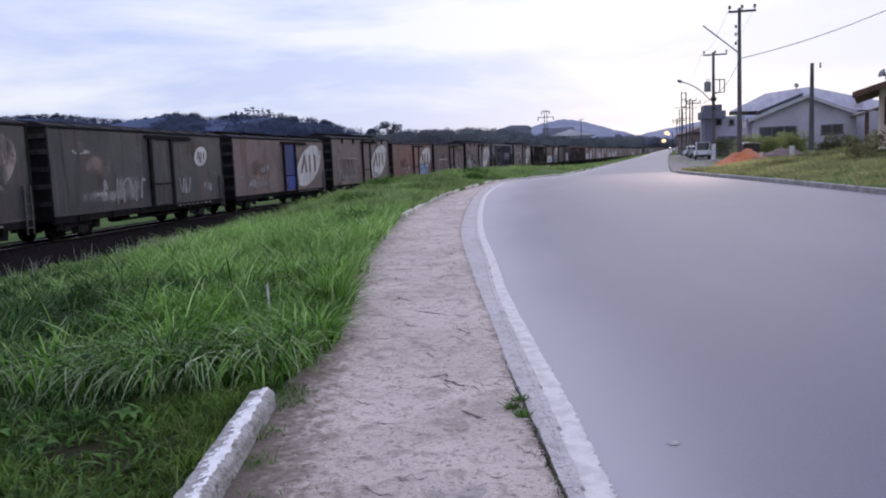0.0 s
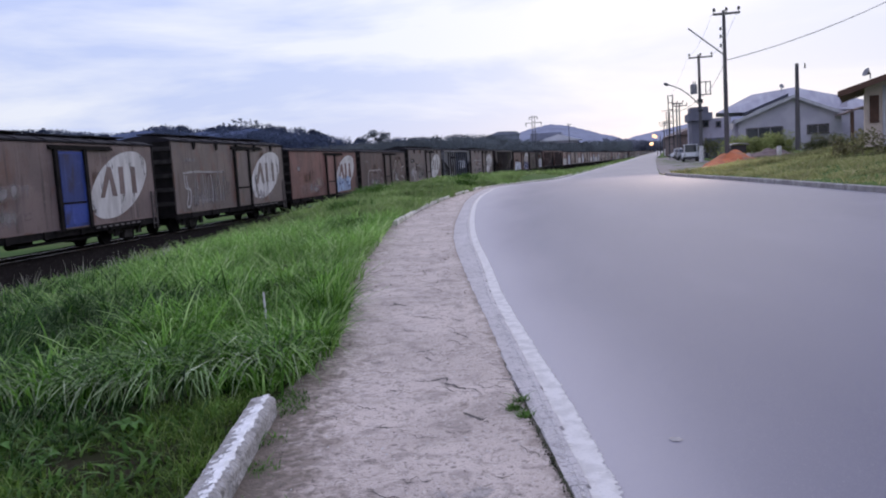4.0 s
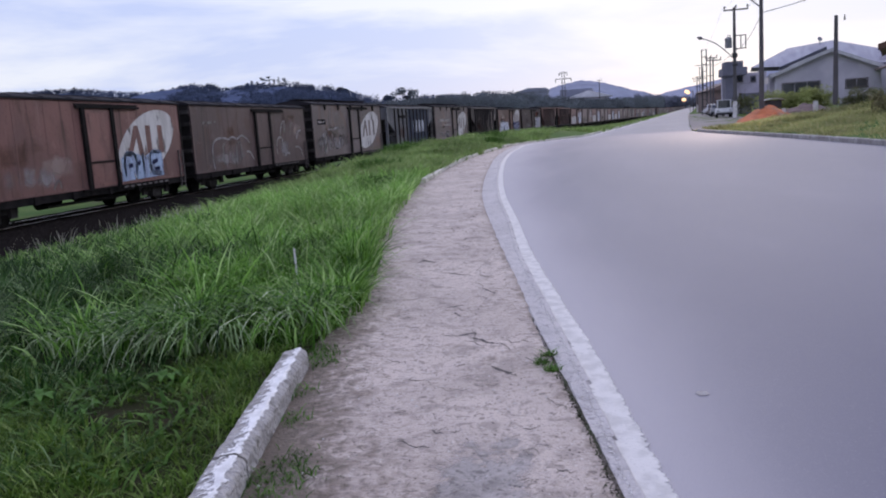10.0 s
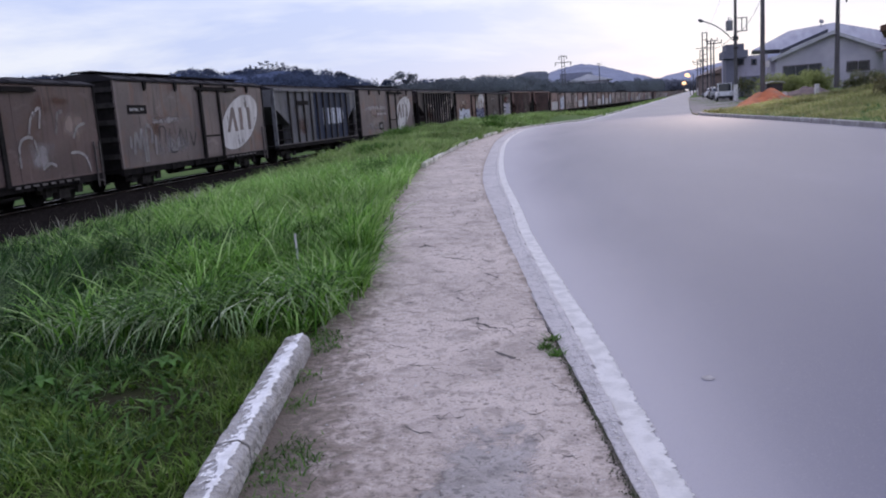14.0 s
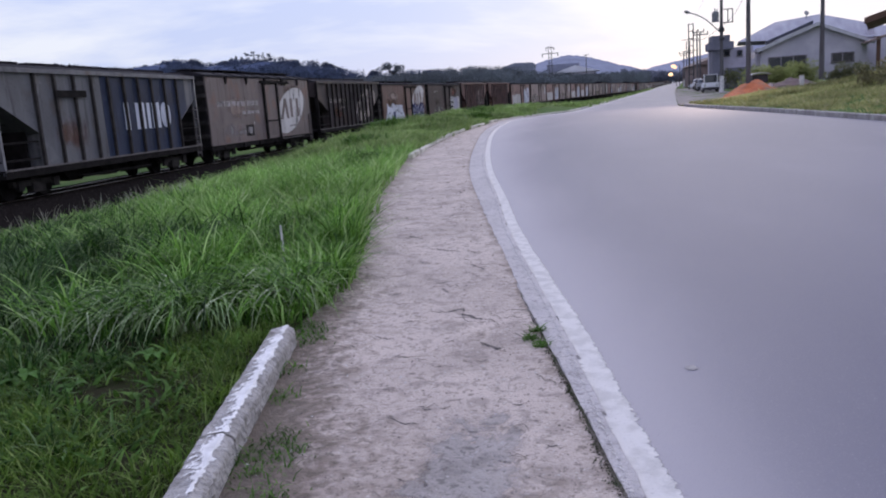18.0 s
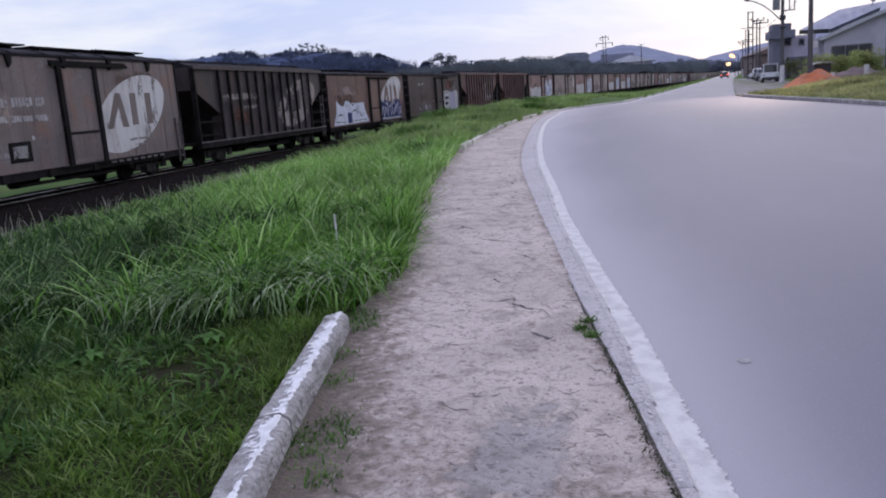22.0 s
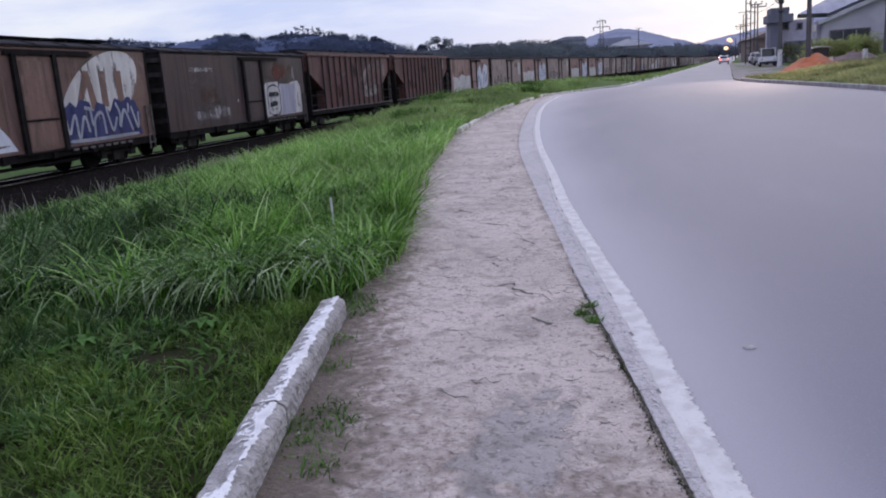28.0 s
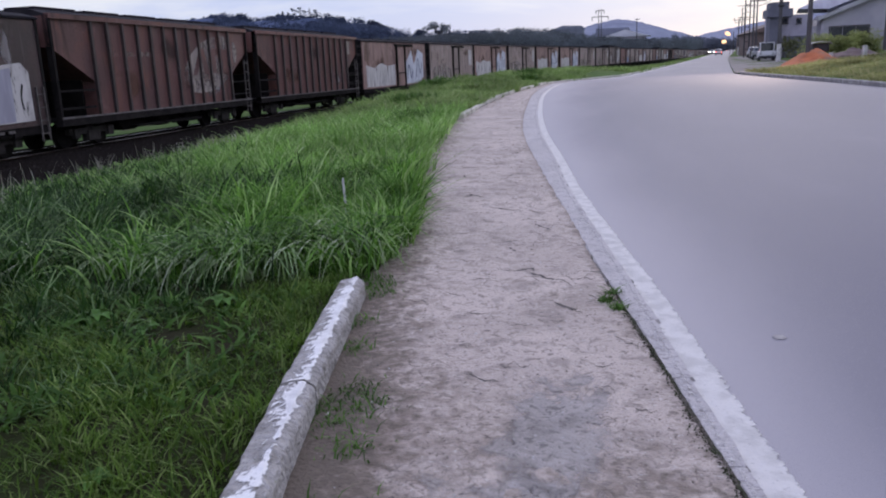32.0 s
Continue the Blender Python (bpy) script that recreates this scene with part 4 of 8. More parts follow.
def oval(cy, cz, ry_, rz, lean=0.0, n=36, power=2.3):
    out = []
    for i in range(n):
        a = 2 * math.pi * i / n
        c, s = math.cos(a), math.sin(a)
        u = ry_ * math.copysign(abs(c) ** (2 / power), c)
        v = rz * math.copysign(abs(s) ** (2 / power), s)
        out.append((cy + u + lean * v, cz + v))
    return out


def add_emblem(wagon, paint, under, cy=4.0, cz=2.25, a=1.9, b=1.2, x=1.353, bars=True, label="worn white oval emblem", k=1.0):
    """A leaning oval with a chevron and two plain bars in it."""
    e = part("emblem", slab(bmesh.new(), oval(cy - 0.12 * a, cz, a * 0.98, b * 1.02, 0.85 * a / 1.9, power=2.1), x), paint, wagon, label)
    if bars:
        shapes = [[(-1.48, -0.46), (-0.87, 0.64), (-0.58, 0.64), (-0.28, -0.43), (-0.64, -0.43), (-0.76, 0.2), (-1.20, -0.46)]]
        shapes += [[(u, -0.38), (u, 0.64), (u + 0.36, 0.64), (u + 0.36, -0.38)] for u in (-0.06, 0.85)]
        for shape in shapes:
            part("emblem_bar", slab(bmesh.new(), [(cy - 0.12 * a + u * a / 1.9 * k, cz + v * b / 1.2 * k) for u, v in shape], x + 0.0065, 0.004), under, e)
    return e


def film(wagon, material, y0, y1, z0, z1, x=1.3525, seed=0.0, label=""):
    """A soft-edged patch of dust, rust or soot that lies on the side sheet."""
    ny, nz = 14, 10
    bm = bmesh.new()
    rows = [[bm.verts.new((x, y0 + (y1 - y0) * i / ny, z0 + (z1 - z0) * j / nz)) for j in range(nz + 1)] for i in range(ny + 1)]
    for r, q in zip(rows, rows[1:]):
        for j in range(nz):
            bm.faces.new((r[j], q[j], q[j + 1], r[j + 1]))
    cover = []
    for i in range(ny + 1):
        for j in range(nz + 1):
            u, v = i / ny, j / nz
            c = min(1, 2.6 * min(u, 1 - u)) * min(1, 2.6 * min(v, 1 - v))
            cover.append(c * (0.85 + 0.5 * noise.noise((u * 4 + seed, v * 3, seed))))
    ob = part("stain", bm, material, wagon, label)
    at = ob.data.attributes.new("cover", "FLOAT", "POINT")
    at.data.foreach_set("value", cover)
    return ob


def words(wagon, material, y0, y1, z0, z1, seed, x=1.3535):
    """A row of unreadable lettering as short upright bars, grouped like words."""
    g = random.Random(seed)
    bm = bmesh.new()
    h = z1 - z0
    y = y0
    while y < y1 - 0.3 * h:
        for _ in range(g.randint(3, 8)):
            w = h * g.uniform(0.35, 0.6)
            if y + w > y1:
                break
            box(bm, x, x + 0.004, y, y + w, z0 + h * g.choice((0, 0, 0, 0.1)), z1 - h * g.choice((0, 0, 0.08)))
            y += w + h * 0.16
        y += h * 0.5
    part("lettering_bars", bm, material, wagon, "row of small faded white lettering")["kind"] = "stuff"


def strokes(wagon, material, lines, w=0.07, x=1.3645, label="", name="graffiti_stroke"):
    for line in lines:
        part(name, ribbon(line, 1.25 * w, x), material, wagon, label)


def ribbon(points, w, x=1.354):
    """A sprayed stroke: a smooth ribbon through points (y, z)."""
    pts = []
    ext = [points[0]] + list(points) + [points[-1]]
    for i in range(1, len(ext) - 2):
        p0, p1, p2, p3 = (Vector(q) for q in ext[i - 1:i + 3])
        for k in range(6):
            t = k / 6
            pts.append(0.5 * ((2 * p1) + (p2 - p0) * t + (2 * p0 - 5 * p1 + 4 * p2 - p3) * t * t + (3 * p1 - p0 - 3 * p2 + p3) * t ** 3))
    pts.append(Vector(points[-1]))
    bm = bmesh.new()
    rows = []
    for i, p in enumerate(pts):
        t = (pts[min(i + 1, len(pts) - 1)] - pts[max(i - 1, 0)]).normalized()
        k = Vector((-t.y, t.x)) * w / 2 * (0.6 if i in (0, len(pts) - 1) else 1)
        rows.append((bm.verts.new((x, p.x - k.x, p.y - k.y)), bm.verts.new((x, p.x + k.x, p.y + k.y))))
    for r, q in zip(rows, rows[1:]):
        bm.faces.new((r[0], r[1], q[1], q[0]))
    bmesh.ops.solidify(bm, geom=bm.faces[:], thickness=0.004)
    bmesh.ops.recalc_face_normals(bm, faces=bm.faces)
    return bm


def boxcar(paint, label, door=None, half=6.55, seed=0, roof_walk=True, hooks=False, lower=None):
    wagon = thing("boxcar", label, "freight wagon", "wagons of the freight train")
    side = [(-1.35, 0.86), (-1.35, 3.66), (-1.30, 3.72), (1.30, 3.72), (1.35, 3.66), (1.35, 0.86)]
    body = part("body", prism(bmesh.new(), side, -half, half, 1), paint, wagon)
    for i in range(1, 9):
        y = -half + 2 * half * i / 9
        if abs(y - 0.5) > 1.0:
            part("seam", boxes((1.35, 1.3548, y - 0.018, y + 0.018, 0.90, 3.64)), paint, body)
    for e in (-1, 1):
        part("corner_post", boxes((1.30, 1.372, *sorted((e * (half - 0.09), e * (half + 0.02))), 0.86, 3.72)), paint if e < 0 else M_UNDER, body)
        # Near-black plates over the painted ends carry the shade between wagons.
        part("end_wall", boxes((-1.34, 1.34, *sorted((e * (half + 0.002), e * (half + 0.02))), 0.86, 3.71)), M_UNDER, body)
        for z in (1.2, 1.75, 2.3, 2.85, 3.35):
            part("end_rib", boxes((-1.3, 1.3, *sorted((e * (half + 0.02), e * (half + 0.08))), z, z + 0.16)), M_BOGIE, body)
    roof = part("roof", prism(bmesh.new(), [(-1.40, 3.705), (-1.40, 3.76), (-0.9, 3.90), (-0.3, 3.97), (0.3, 3.97), (0.9, 3.90), (1.40, 3.76), (1.40, 3.705)], -half - 0.06, half + 0.06, 1), M_ROOFW, wagon)
    for i in range(1, 9):
        y = -half + 2 * half * i / 9
        part("roof_rib", prism(bmesh.new(), [(-1.41, 3.72), (-1.41, 3.785), (-0.9, 3.925), (-0.3, 3.995), (0.3, 3.995), (0.9, 3.925), (1.41, 3.785), (1.41, 3.72)], y - 0.03, y + 0.03, 1), M_ROOFW, roof)
    if roof_walk:
        for k in range(4):
            y0 = -half + 0.2 + k * (2 * half - 0.4) / 4
            part("roof_walk", boxes((-0.35, 0.45, y0, y0 + 2.9, 4.03 + 0.03 * (k % 2), 4.07 + 0.03 * (k % 2)), (-0.3, 0.4, y0 + 0.4, y0 + 0.5, 3.95, 4.03), (-0.3, 0.4, y0 + 2.3, y0 + 2.4, 3.95, 4.03)), M_ROOFW, roof)
    if hooks:
        for k in range(5):
            y = -half + 2.0 + k * 2.3
            part("eave_hook", prism(bmesh.new(), [(y - 0.12, 3.70), (y + 0.12, 3.70), (y + 0.07, 3.48), (y - 0.04, 3.40), (y - 0.07, 3.50)], 1.352, 1.43), M_UNDER, body)
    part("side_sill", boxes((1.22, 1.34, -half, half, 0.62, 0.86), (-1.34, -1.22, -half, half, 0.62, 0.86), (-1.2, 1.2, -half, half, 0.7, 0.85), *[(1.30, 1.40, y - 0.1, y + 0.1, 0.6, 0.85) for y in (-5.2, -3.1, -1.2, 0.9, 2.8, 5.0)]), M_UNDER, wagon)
    part("sill_edge", boxes((1.345, 1.375, -half + 0.05, half - 0.05, 0.855, 0.905)), paint, body)
    d = part("door", boxes((1.352, 1.392, -0.20, 1.36, 0.9, 3.42)), door or paint, wagon, "sliding door")
    part("door_panel", boxes((1.392, 1.402, -0.05, 1.24, 1.0, 1.66)), lower or door or paint, d)
    part("door_panel", boxes((1.392, 1.400, -0.05, 1.24, 1.76, 3.32)), door or paint, d)
    # Posts coloured near black to stand for the shaded gaps beside the door.
    for y in (-0.36, 1.36):
        part("door_post", boxes((1.36, 1.46, y, y + 0.18, 0.80, 3.52)), M_UNDER, d)
    part("door_bar", boxes((1.40, 1.42, -0.15, 1.3, 1.67, 1.73)), M_UNDER, d)
    part("door_rail", boxes((1.37, 1.45, -0.6, 3.3, 3.47, 3.55), (1.352, 1.37, -0.6, 3.3, 3.50, 3.62)), M_UNDER, wagon)
    track_ = part("door_track", boxes((1.34, 1.43, -0.7, 4.9, 0.80, 0.848)), M_UNDER, wagon)
    # Small pale plates stand for the reflection along the door track.
    for k in range(8):
        y = 1.7 + 0.42 * k
        part("track_plate", boxes((1.405, 1.437, y, y + 0.25, 0.73, 0.80)), M_LEDGE, track_)
    part("corner_step", boxes((1.28, 1.36, -half + 0.1, -half + 0.5, 0.42, 0.46), (1.31, 1.34, -half + 0.1, -half + 0.14, 0.42, 0.86), (1.31, 1.34, -half + 0.46, -half + 0.5, 0.42, 0.86)), M_UNDER, wagon)
    add_ladder(wagon, half - 0.30, 0.4, 1.9, w=0.36, material=M_LADDER)
    running_gear(wagon, half)
    g = random.Random(seed + 40)
    film(body, M_DUSTFILM, -half + 0.15, -0.45, 0.9, 1.9, seed=seed + 1.7)
    film(body, M_SOOTFILM if seed % 2 else M_RUSTFILM, 1.6, half - 0.15, 2.5, 3.66, seed=seed + 4.1)
    film(body, M_RUSTFILM, g.uniform(-5.8, -4), g.uniform(-2.5, -1), g.uniform(1.2, 1.8), g.uniform(2.6, 3.3), x=1.3522, seed=seed + 6.2)
    return wagon


def hopper(paint, label, ribs_paint=None, half=6.5, end_paint=None, split=None, other=None, n=12):
    wagon = thing("hopper_wagon", label, "freight wagon", "wagons of the freight train")
    cut = [(-half, 3.8), (-half, 2.95), (-4.55, 1.95), (-4.55, 0.98), (4.75, 0.98), (4.75, 1.95), (half, 2.95), (half, 3.8)]
    body = part("body", prism(bmesh.new(), cut, -1.30, 1.33), paint, wagon)
    if split is not None:
        part("repainted_panel", slab(bmesh.new(), [(split, 1.0), (4.73, 1.0), (4.73, 1.96), (5.6, 2.5), (5.6, 3.78), (split, 3.78)], 1.332, 0.005), other, body)
    for i in range(n):
        y = -4.55 + 9.3 * i / (n - 1)
        part("rib", boxes((1.33, 1.425, y - 0.045, y + 0.045, 0.98, 3.78)), ribs_paint or paint, body)
    for e in (-1, 1):
        part("slope_sheet_edge", boxes((1.20, 1.40, *sorted((e * (half - 0.10), e * half)), 0.85, 3.8)), end_paint or M_UNDER, body)
        part("end_rail", boxes((1.25, 1.36, *sorted((e * 4.7, e * half)), 1.70, 1.76), (1.25, 1.36, *sorted((e * 4.7, e * half)), 1.2, 1.26)), M_UNDER, wagon)
        # Added dark panels back the open end, so that it reads as shade.
        part("end_screen", boxes((-1.25, -1.20, *sorted((e * 4.6, e * half)), 0.94, 3.78), (-0.9, 0.9, *sorted((e * 4.62, e * 4.72)), 0.94, 2.2)), M_UNDER, wagon)
        part("end_platform", boxes((-1.25, 1.3, *sorted((e * 4.6, e * half)), 0.86, 0.94)), M_UNDER, wagon)
    part("top_chord", boxes((1.26, 1.43, -half, half, 3.72, 3.86), (-1.43, -1.26, -half, half, 3.72, 3.86)), paint, wagon)
    roof = part("roof", prism(bmesh.new(), [(-1.40, 3.80), (-0.8, 4.0), (0.8, 4.0), (1.40, 3.80)], -half, half, 1), M_ROOFW, wagon)
    for k in range(5):
        y = -half + 0.6 + k * 2.35
        part("hatch", boxes((-0.5, 0.55, y, y + 1.9, 4.0, 4.12)), M_ROOFW, roof)
    part("side_sill", boxes((1.16, 1.42, -half, half, 0.74, 0.985), (-1.42, -1.16, -half, half, 0.74, 0.985)), M_UNDER, wagon)
    part("sill_edge", boxes((1.40, 1.44, -half, half, 0.95, 1.0)), M_LEDGE, wagon)
    for k in range(3):
        film(body, (M_RUSTFILM, M_SOOTFILM, M_DUSTFILM)[k], -4.4 + 3.0 * k, -1.2 + 2.9 * k, (1.1, 2.2, 1.05)[k], (2.6, 3.7, 2.2)[k], x=1.3345, seed=k + len(label))
    bm = bmesh.new()
    for y in (-2.2, 0.0, 2.2):
        prism(bm, [(y - 1.0, 0.98), (y + 1.0, 0.98), (y + 0.35, 0.34), (y - 0.35, 0.34)], -0.8, 0.8)
    part("discharge_chute", bm, M_UNDER, wagon)
    add_ladder(wagon, half - 0.3, 0.45, 2.6, 1.38, material=M_LADDER)
    running_gear(wagon, half)
    return wagon


WAGONS = []


def w_m2():
    return boxcar(P_BROWN, "brown steel boxcar with rust streaks")


def w0():
    w = boxcar(P_DARK, "dark grimy boxcar with a faded round emblem", seed=1)
    add_emblem(w, M_EMBLEM_FADED, P_DARK, label="faded round emblem")
    film(w, M_DUSTFILM, 2.4, 5.6, 0.95, 1.8, seed=3.3)
    return w


def w1():
    w = boxcar(P_DARK, "dark grimy boxcar with pale smears and a small round emblem", seed=2, roof_walk=False)
    add_emblem(w, M_EMBLEM, P_DARK, 4.35, 2.80, 0.62, 0.42, label="small worn white emblem", k=0.9)
    words(w, M_STENCIL, -5.3, -4.2, 2.86, 3.0, 1)
    film(w, M_DUSTFILM, -3.5, -0.4, 0.95, 2.5, 1.3550, 8.1, "chalky smeared patch")
    film(w, M_DUSTFILM, -2.9, -0.6, 0.95, 2.1, 1.3556, 2.1)
    film(w, M_DUSTFILM, 1.7, 3.7, 0.95, 2.2, 1.3550, 5.5)
    film(w, M_DUSTFILM, 3.9, 5.9, 0.95, 2.0, 1.3550, 9.5)
    film(w, M_CLEANFILM, -5.0, -2.6, 1.9, 3.2, 1.3550, 4.5)
    strokes(w, M_SMEAR_WHITE, [[(-2.75, 1.05), (-2.8, 1.5), (-2.7, 2.0)], [(-2.35, 1.1), (-2.3, 1.8), (-1.9, 1.95), (-1.8, 1.5)], [(-1.5, 1.1), (-1.45, 1.9)], [(-1.1, 1.2), (-1.0, 1.85), (-0.7, 1.9)], [(-3.6, 1.55), (-3.55, 1.95), (-3.4, 1.6)], [(2.1, 1.9), (2.3, 1.3), (2.5, 1.85), (2.7, 1.2)], [(2.9, 1.25), (3.1, 1.9)]], 0.09, label="ragged chalky stroke")
    part("patch", boxes((1.3565, 1.3595, -4.05, -3.45, 1.42, 1.52)), M_SMEAR_WHITE, w)
    part("patch", boxes((1.452, 1.456, -0.32, -0.24, 1.75, 2.05)), M_SMEAR_WHITE, w)
    part("patch", boxes((1.452, 1.456, 1.40, 1.48, 2.0, 2.25)), M_SMEAR_WHITE, w)
    return w


def w2():
    w = boxcar(P_BROWN, "rusty brown boxcar with a bright blue sliding door and oval emblem", door=M_BLUE_DOOR, seed=3)
    add_emblem(w, M_EMBLEM, P_BROWN)
    film(w, M_DUSTFILM, -5.8, -0.5, 1.7, 2.6, 1.3550, 2.5)
    film(w, M_RUSTFILM, 1.5, 2.9, 1.6, 3.3, 1.3550, 3.5)
    strokes(w, M_SMEAR, [[(-6.2, 1.75), (-5.4, 1.8), (-4.2, 1.78)], [(-3.2, 1.3), (-3.1, 1.8)], [(-5.9, 2.2), (-5.5, 2.25)]], 0.05)
    return w


def w3():
    w = boxcar(P_OLIVE, "grey-brown boxcar with tall pale scrawled strokes and oval emblem", seed=4, hooks=True)
    add_emblem(w, M_EMBLEM, P_OLIVE, b=1.12)
    strokes(w, M_SMEAR_WHITE, [[(-5.75, 2.45), (-4.6, 2.5), (-3.2, 2.48), (-1.5, 2.46)]], 0.06)
    strokes(w, M_SMEAR_WHITE, [[(-5.65, 2.4), (-5.6, 1.9), (-5.35, 1.75), (-5.6, 1.15)], [(-5.45, 2.35), (-5.4, 1.9), (-5.15, 1.7), (-5.3, 1.15), (-5.6, 1.1)], [(-3.05, 2.4), (-2.95, 1.7), (-3.05, 1.15)], [(-2.3, 2.4), (-2.1, 1.2)], [(-1.9, 1.2), (-1.7, 2.3)]], 0.08, label="tall pale sprayed stroke")
    strokes(w, M_SMEAR, [[(-4.85, 1.15), (-4.55, 2.35), (-4.3, 1.3)], [(-4.7, 1.2), (-4.45, 2.2)], [(-3.9, 2.4), (-3.75, 1.5), (-3.55, 2.3)], [(-3.4, 1.3), (-3.3, 2.35)], [(-2.8, 2.3), (-2.65, 1.25)], [(-2.55, 1.3), (-2.45, 2.35)], [(-1.6, 2.25), (-1.45, 1.5), (-1.3, 2.1)], [(-4.1, 2.3), (-4.0, 1.6)]], 0.10, label="faint tall sprayed stroke")
    strokes(w, M_SMEAR, [[(-1.3, 1.9), (-1.05, 1.95), (-1.3, 1.6), (-1.0, 1.45)]], 0.06)
    words(w, M_SMEAR, -5.5, -4.4, 2.9, 3.05, 5)
    film(w, M_DUSTFILM, 1.7, 4.4, 0.92, 1.7, 1.3615, 7.7)
    film(w, M_SOOTFILM, -5.9, -4.2, 0.9, 1.6, 1.3550, 6.7)
    return w


def w4():
    w = boxcar(P_RED, "red-oxide boxcar with an emblem over pale blue graffiti", seed=5, roof_walk=False)
    add_emblem(w, M_EMBLEM, P_RED)
    part("graffiti", slab(bmesh.new(), [(1.75, 0.95), (1.8, 1.75), (2.3, 1.95), (3.1, 1.85), (3.3, 1.75), (4.1, 1.9), (4.75, 1.95), (4.8, 1.0)], 1.3605, 0.003), M_SPRAY_PALE, w, "pale blue sprayed block")
    strokes(w, M_SPRAY_PALE, [[(2.0, 1.1), (2.1, 1.85), (2.8, 1.8), (2.75, 1.1)], [(3.3, 1.05), (3.3, 1.9)], [(4.6, 1.1), (3.9, 1.2), (3.9, 1.85), (4.6, 1.9)]], 0.13, 1.366)
    strokes(w, M_SPRAY_BLUE, [[(2.25, 1.45), (2.55, 1.5)], [(2.9, 1.5), (3.1, 1.6)], [(3.95, 1.5), (4.4, 1.6)], [(4.1, 1.25), (4.5, 1.3)]], 0.12, 1.367)
    film(w, M_CLEANFILM, -3.4, -0.4, 0.95, 2.4, 1.3550, 3.9)
    film(w, M_DUSTFILM, -5.9, -4.6, 2.3, 3.0, 1.3550, 1.1)
    strokes(w, M_SMEAR, [[(-2.2, 1.0), (-1.9, 1.25), (-1.8, 1.0)]], 0.07)
    return w


def w5():
    w = boxcar(P_DUST, "brown boxcar with faint pale sprayed outlines on its side", seed=6, roof_walk=False)
    strokes(w, M_SMEAR_WHITE, [[(-4.85, 0.95), (-4.95, 1.5), (-4.8, 2.05), (-4.4, 2.25), (-3.7, 2.28), (-3.3, 2.2)], [(-3.3, 2.2), (-2.9, 2.32), (-2.4, 2.22), (-1.9, 2.36), (-1.35, 2.2), (-1.1, 2.0)], [(-1.5, 1.6), (-1.1, 1.55), (-0.75, 1.2)], [(2.2, 1.3), (2.25, 1.9), (2.55, 2.15), (2.95, 2.1), (3.1, 1.6)], [(2.75, 2.2), (3.0, 2.75), (3.45, 3.0), (3.3, 2.4)], [(5.0, 2.05), (5.3, 2.4), (5.75, 2.5)], [(4.75, 1.6), (5.2, 1.6), (5.6, 1.4), (5.75, 0.95)], [(3.2, 1.2), (3.6, 1.35), (3.9, 1.25)]], 0.075, label="faint pale sprayed outline")
    strokes(w, M_SMEAR, [[(-3.9, 1.2), (-3.9, 1.9), (-3.6, 2.05)], [(-2.6, 1.1), (-2.5, 1.9), (-2.1, 2.0), (-2.0, 1.3)], [(4.1, 2.2), (4.3, 2.8), (4.6, 2.9)], [(-5.6, 2.95), (-4.4, 3.0)]], 0.09)
    film(w, M_DUSTFILM, 1.7, 4.6, 0.95, 2.3, 1.3550, 2.2, "chalky smeared patch")
    film(w, M_DUSTFILM, -4.7, -0.6, 0.95, 2.1, 1.3550, 6.6)
    film(w, M_CLEANFILM, 4.2, 6.1, 1.7, 3.3, 1.3550, 4.6)
    return w


def w6():
    w = boxcar(P_GREY, "weathered grey-brown boxcar with oval emblem and scribbles", seed=7, hooks=True)
    add_emblem(w, M_EMBLEM, P_GREY, 3.85, 2.2, 1.9, 1.12)
    film(w, M_DUSTFILM, -6.2, -0.4, 2.15, 2.6, 1.3550, 2.7)
    film(w, M_DUSTFILM, -6.0, -0.4, 0.92, 2.3, 1.3556, 8.7, "chalky smeared patch")
    strokes(w, M_SMEAR_WHITE, [[(-5.7, 1.3), (-5.5, 2.0), (-5.3, 1.5), (-5.1, 2.1), (-4.95, 1.0)], [(-4.8, 1.0), (-4.75, 2.15), (-4.4, 2.1), (-4.45, 1.6)], [(-5.9, 1.5), (-5.85, 1.9)], [(-4.2, 1.2), (-4.15, 1.9)]], 0.11, label="drippy white sprayed stroke")
    strokes(w, M_OUTLINE, [[(-3.9, 1.3), (-3.8, 2.1), (-3.4, 2.1), (-3.45, 1.6)], [(-3.0, 2.1), (-3.1, 1.3), (-2.6, 1.25)], [(-2.3, 1.3), (-2.2, 2.05), (-1.8, 1.4), (-1.7, 2.05)], [(-1.4, 1.95), (-1.2, 1.4), (-0.9, 1.9)]], 0.05)
    plate = part("plate", boxes((1.3535, 1.362, -5.85, -4.55, 2.62, 2.92)), M_UNDER, w, "dark number plate")
    words(plate, M_STENCIL, -5.7, -4.7, 2.72, 2.82, 3, 1.3635)
    return w


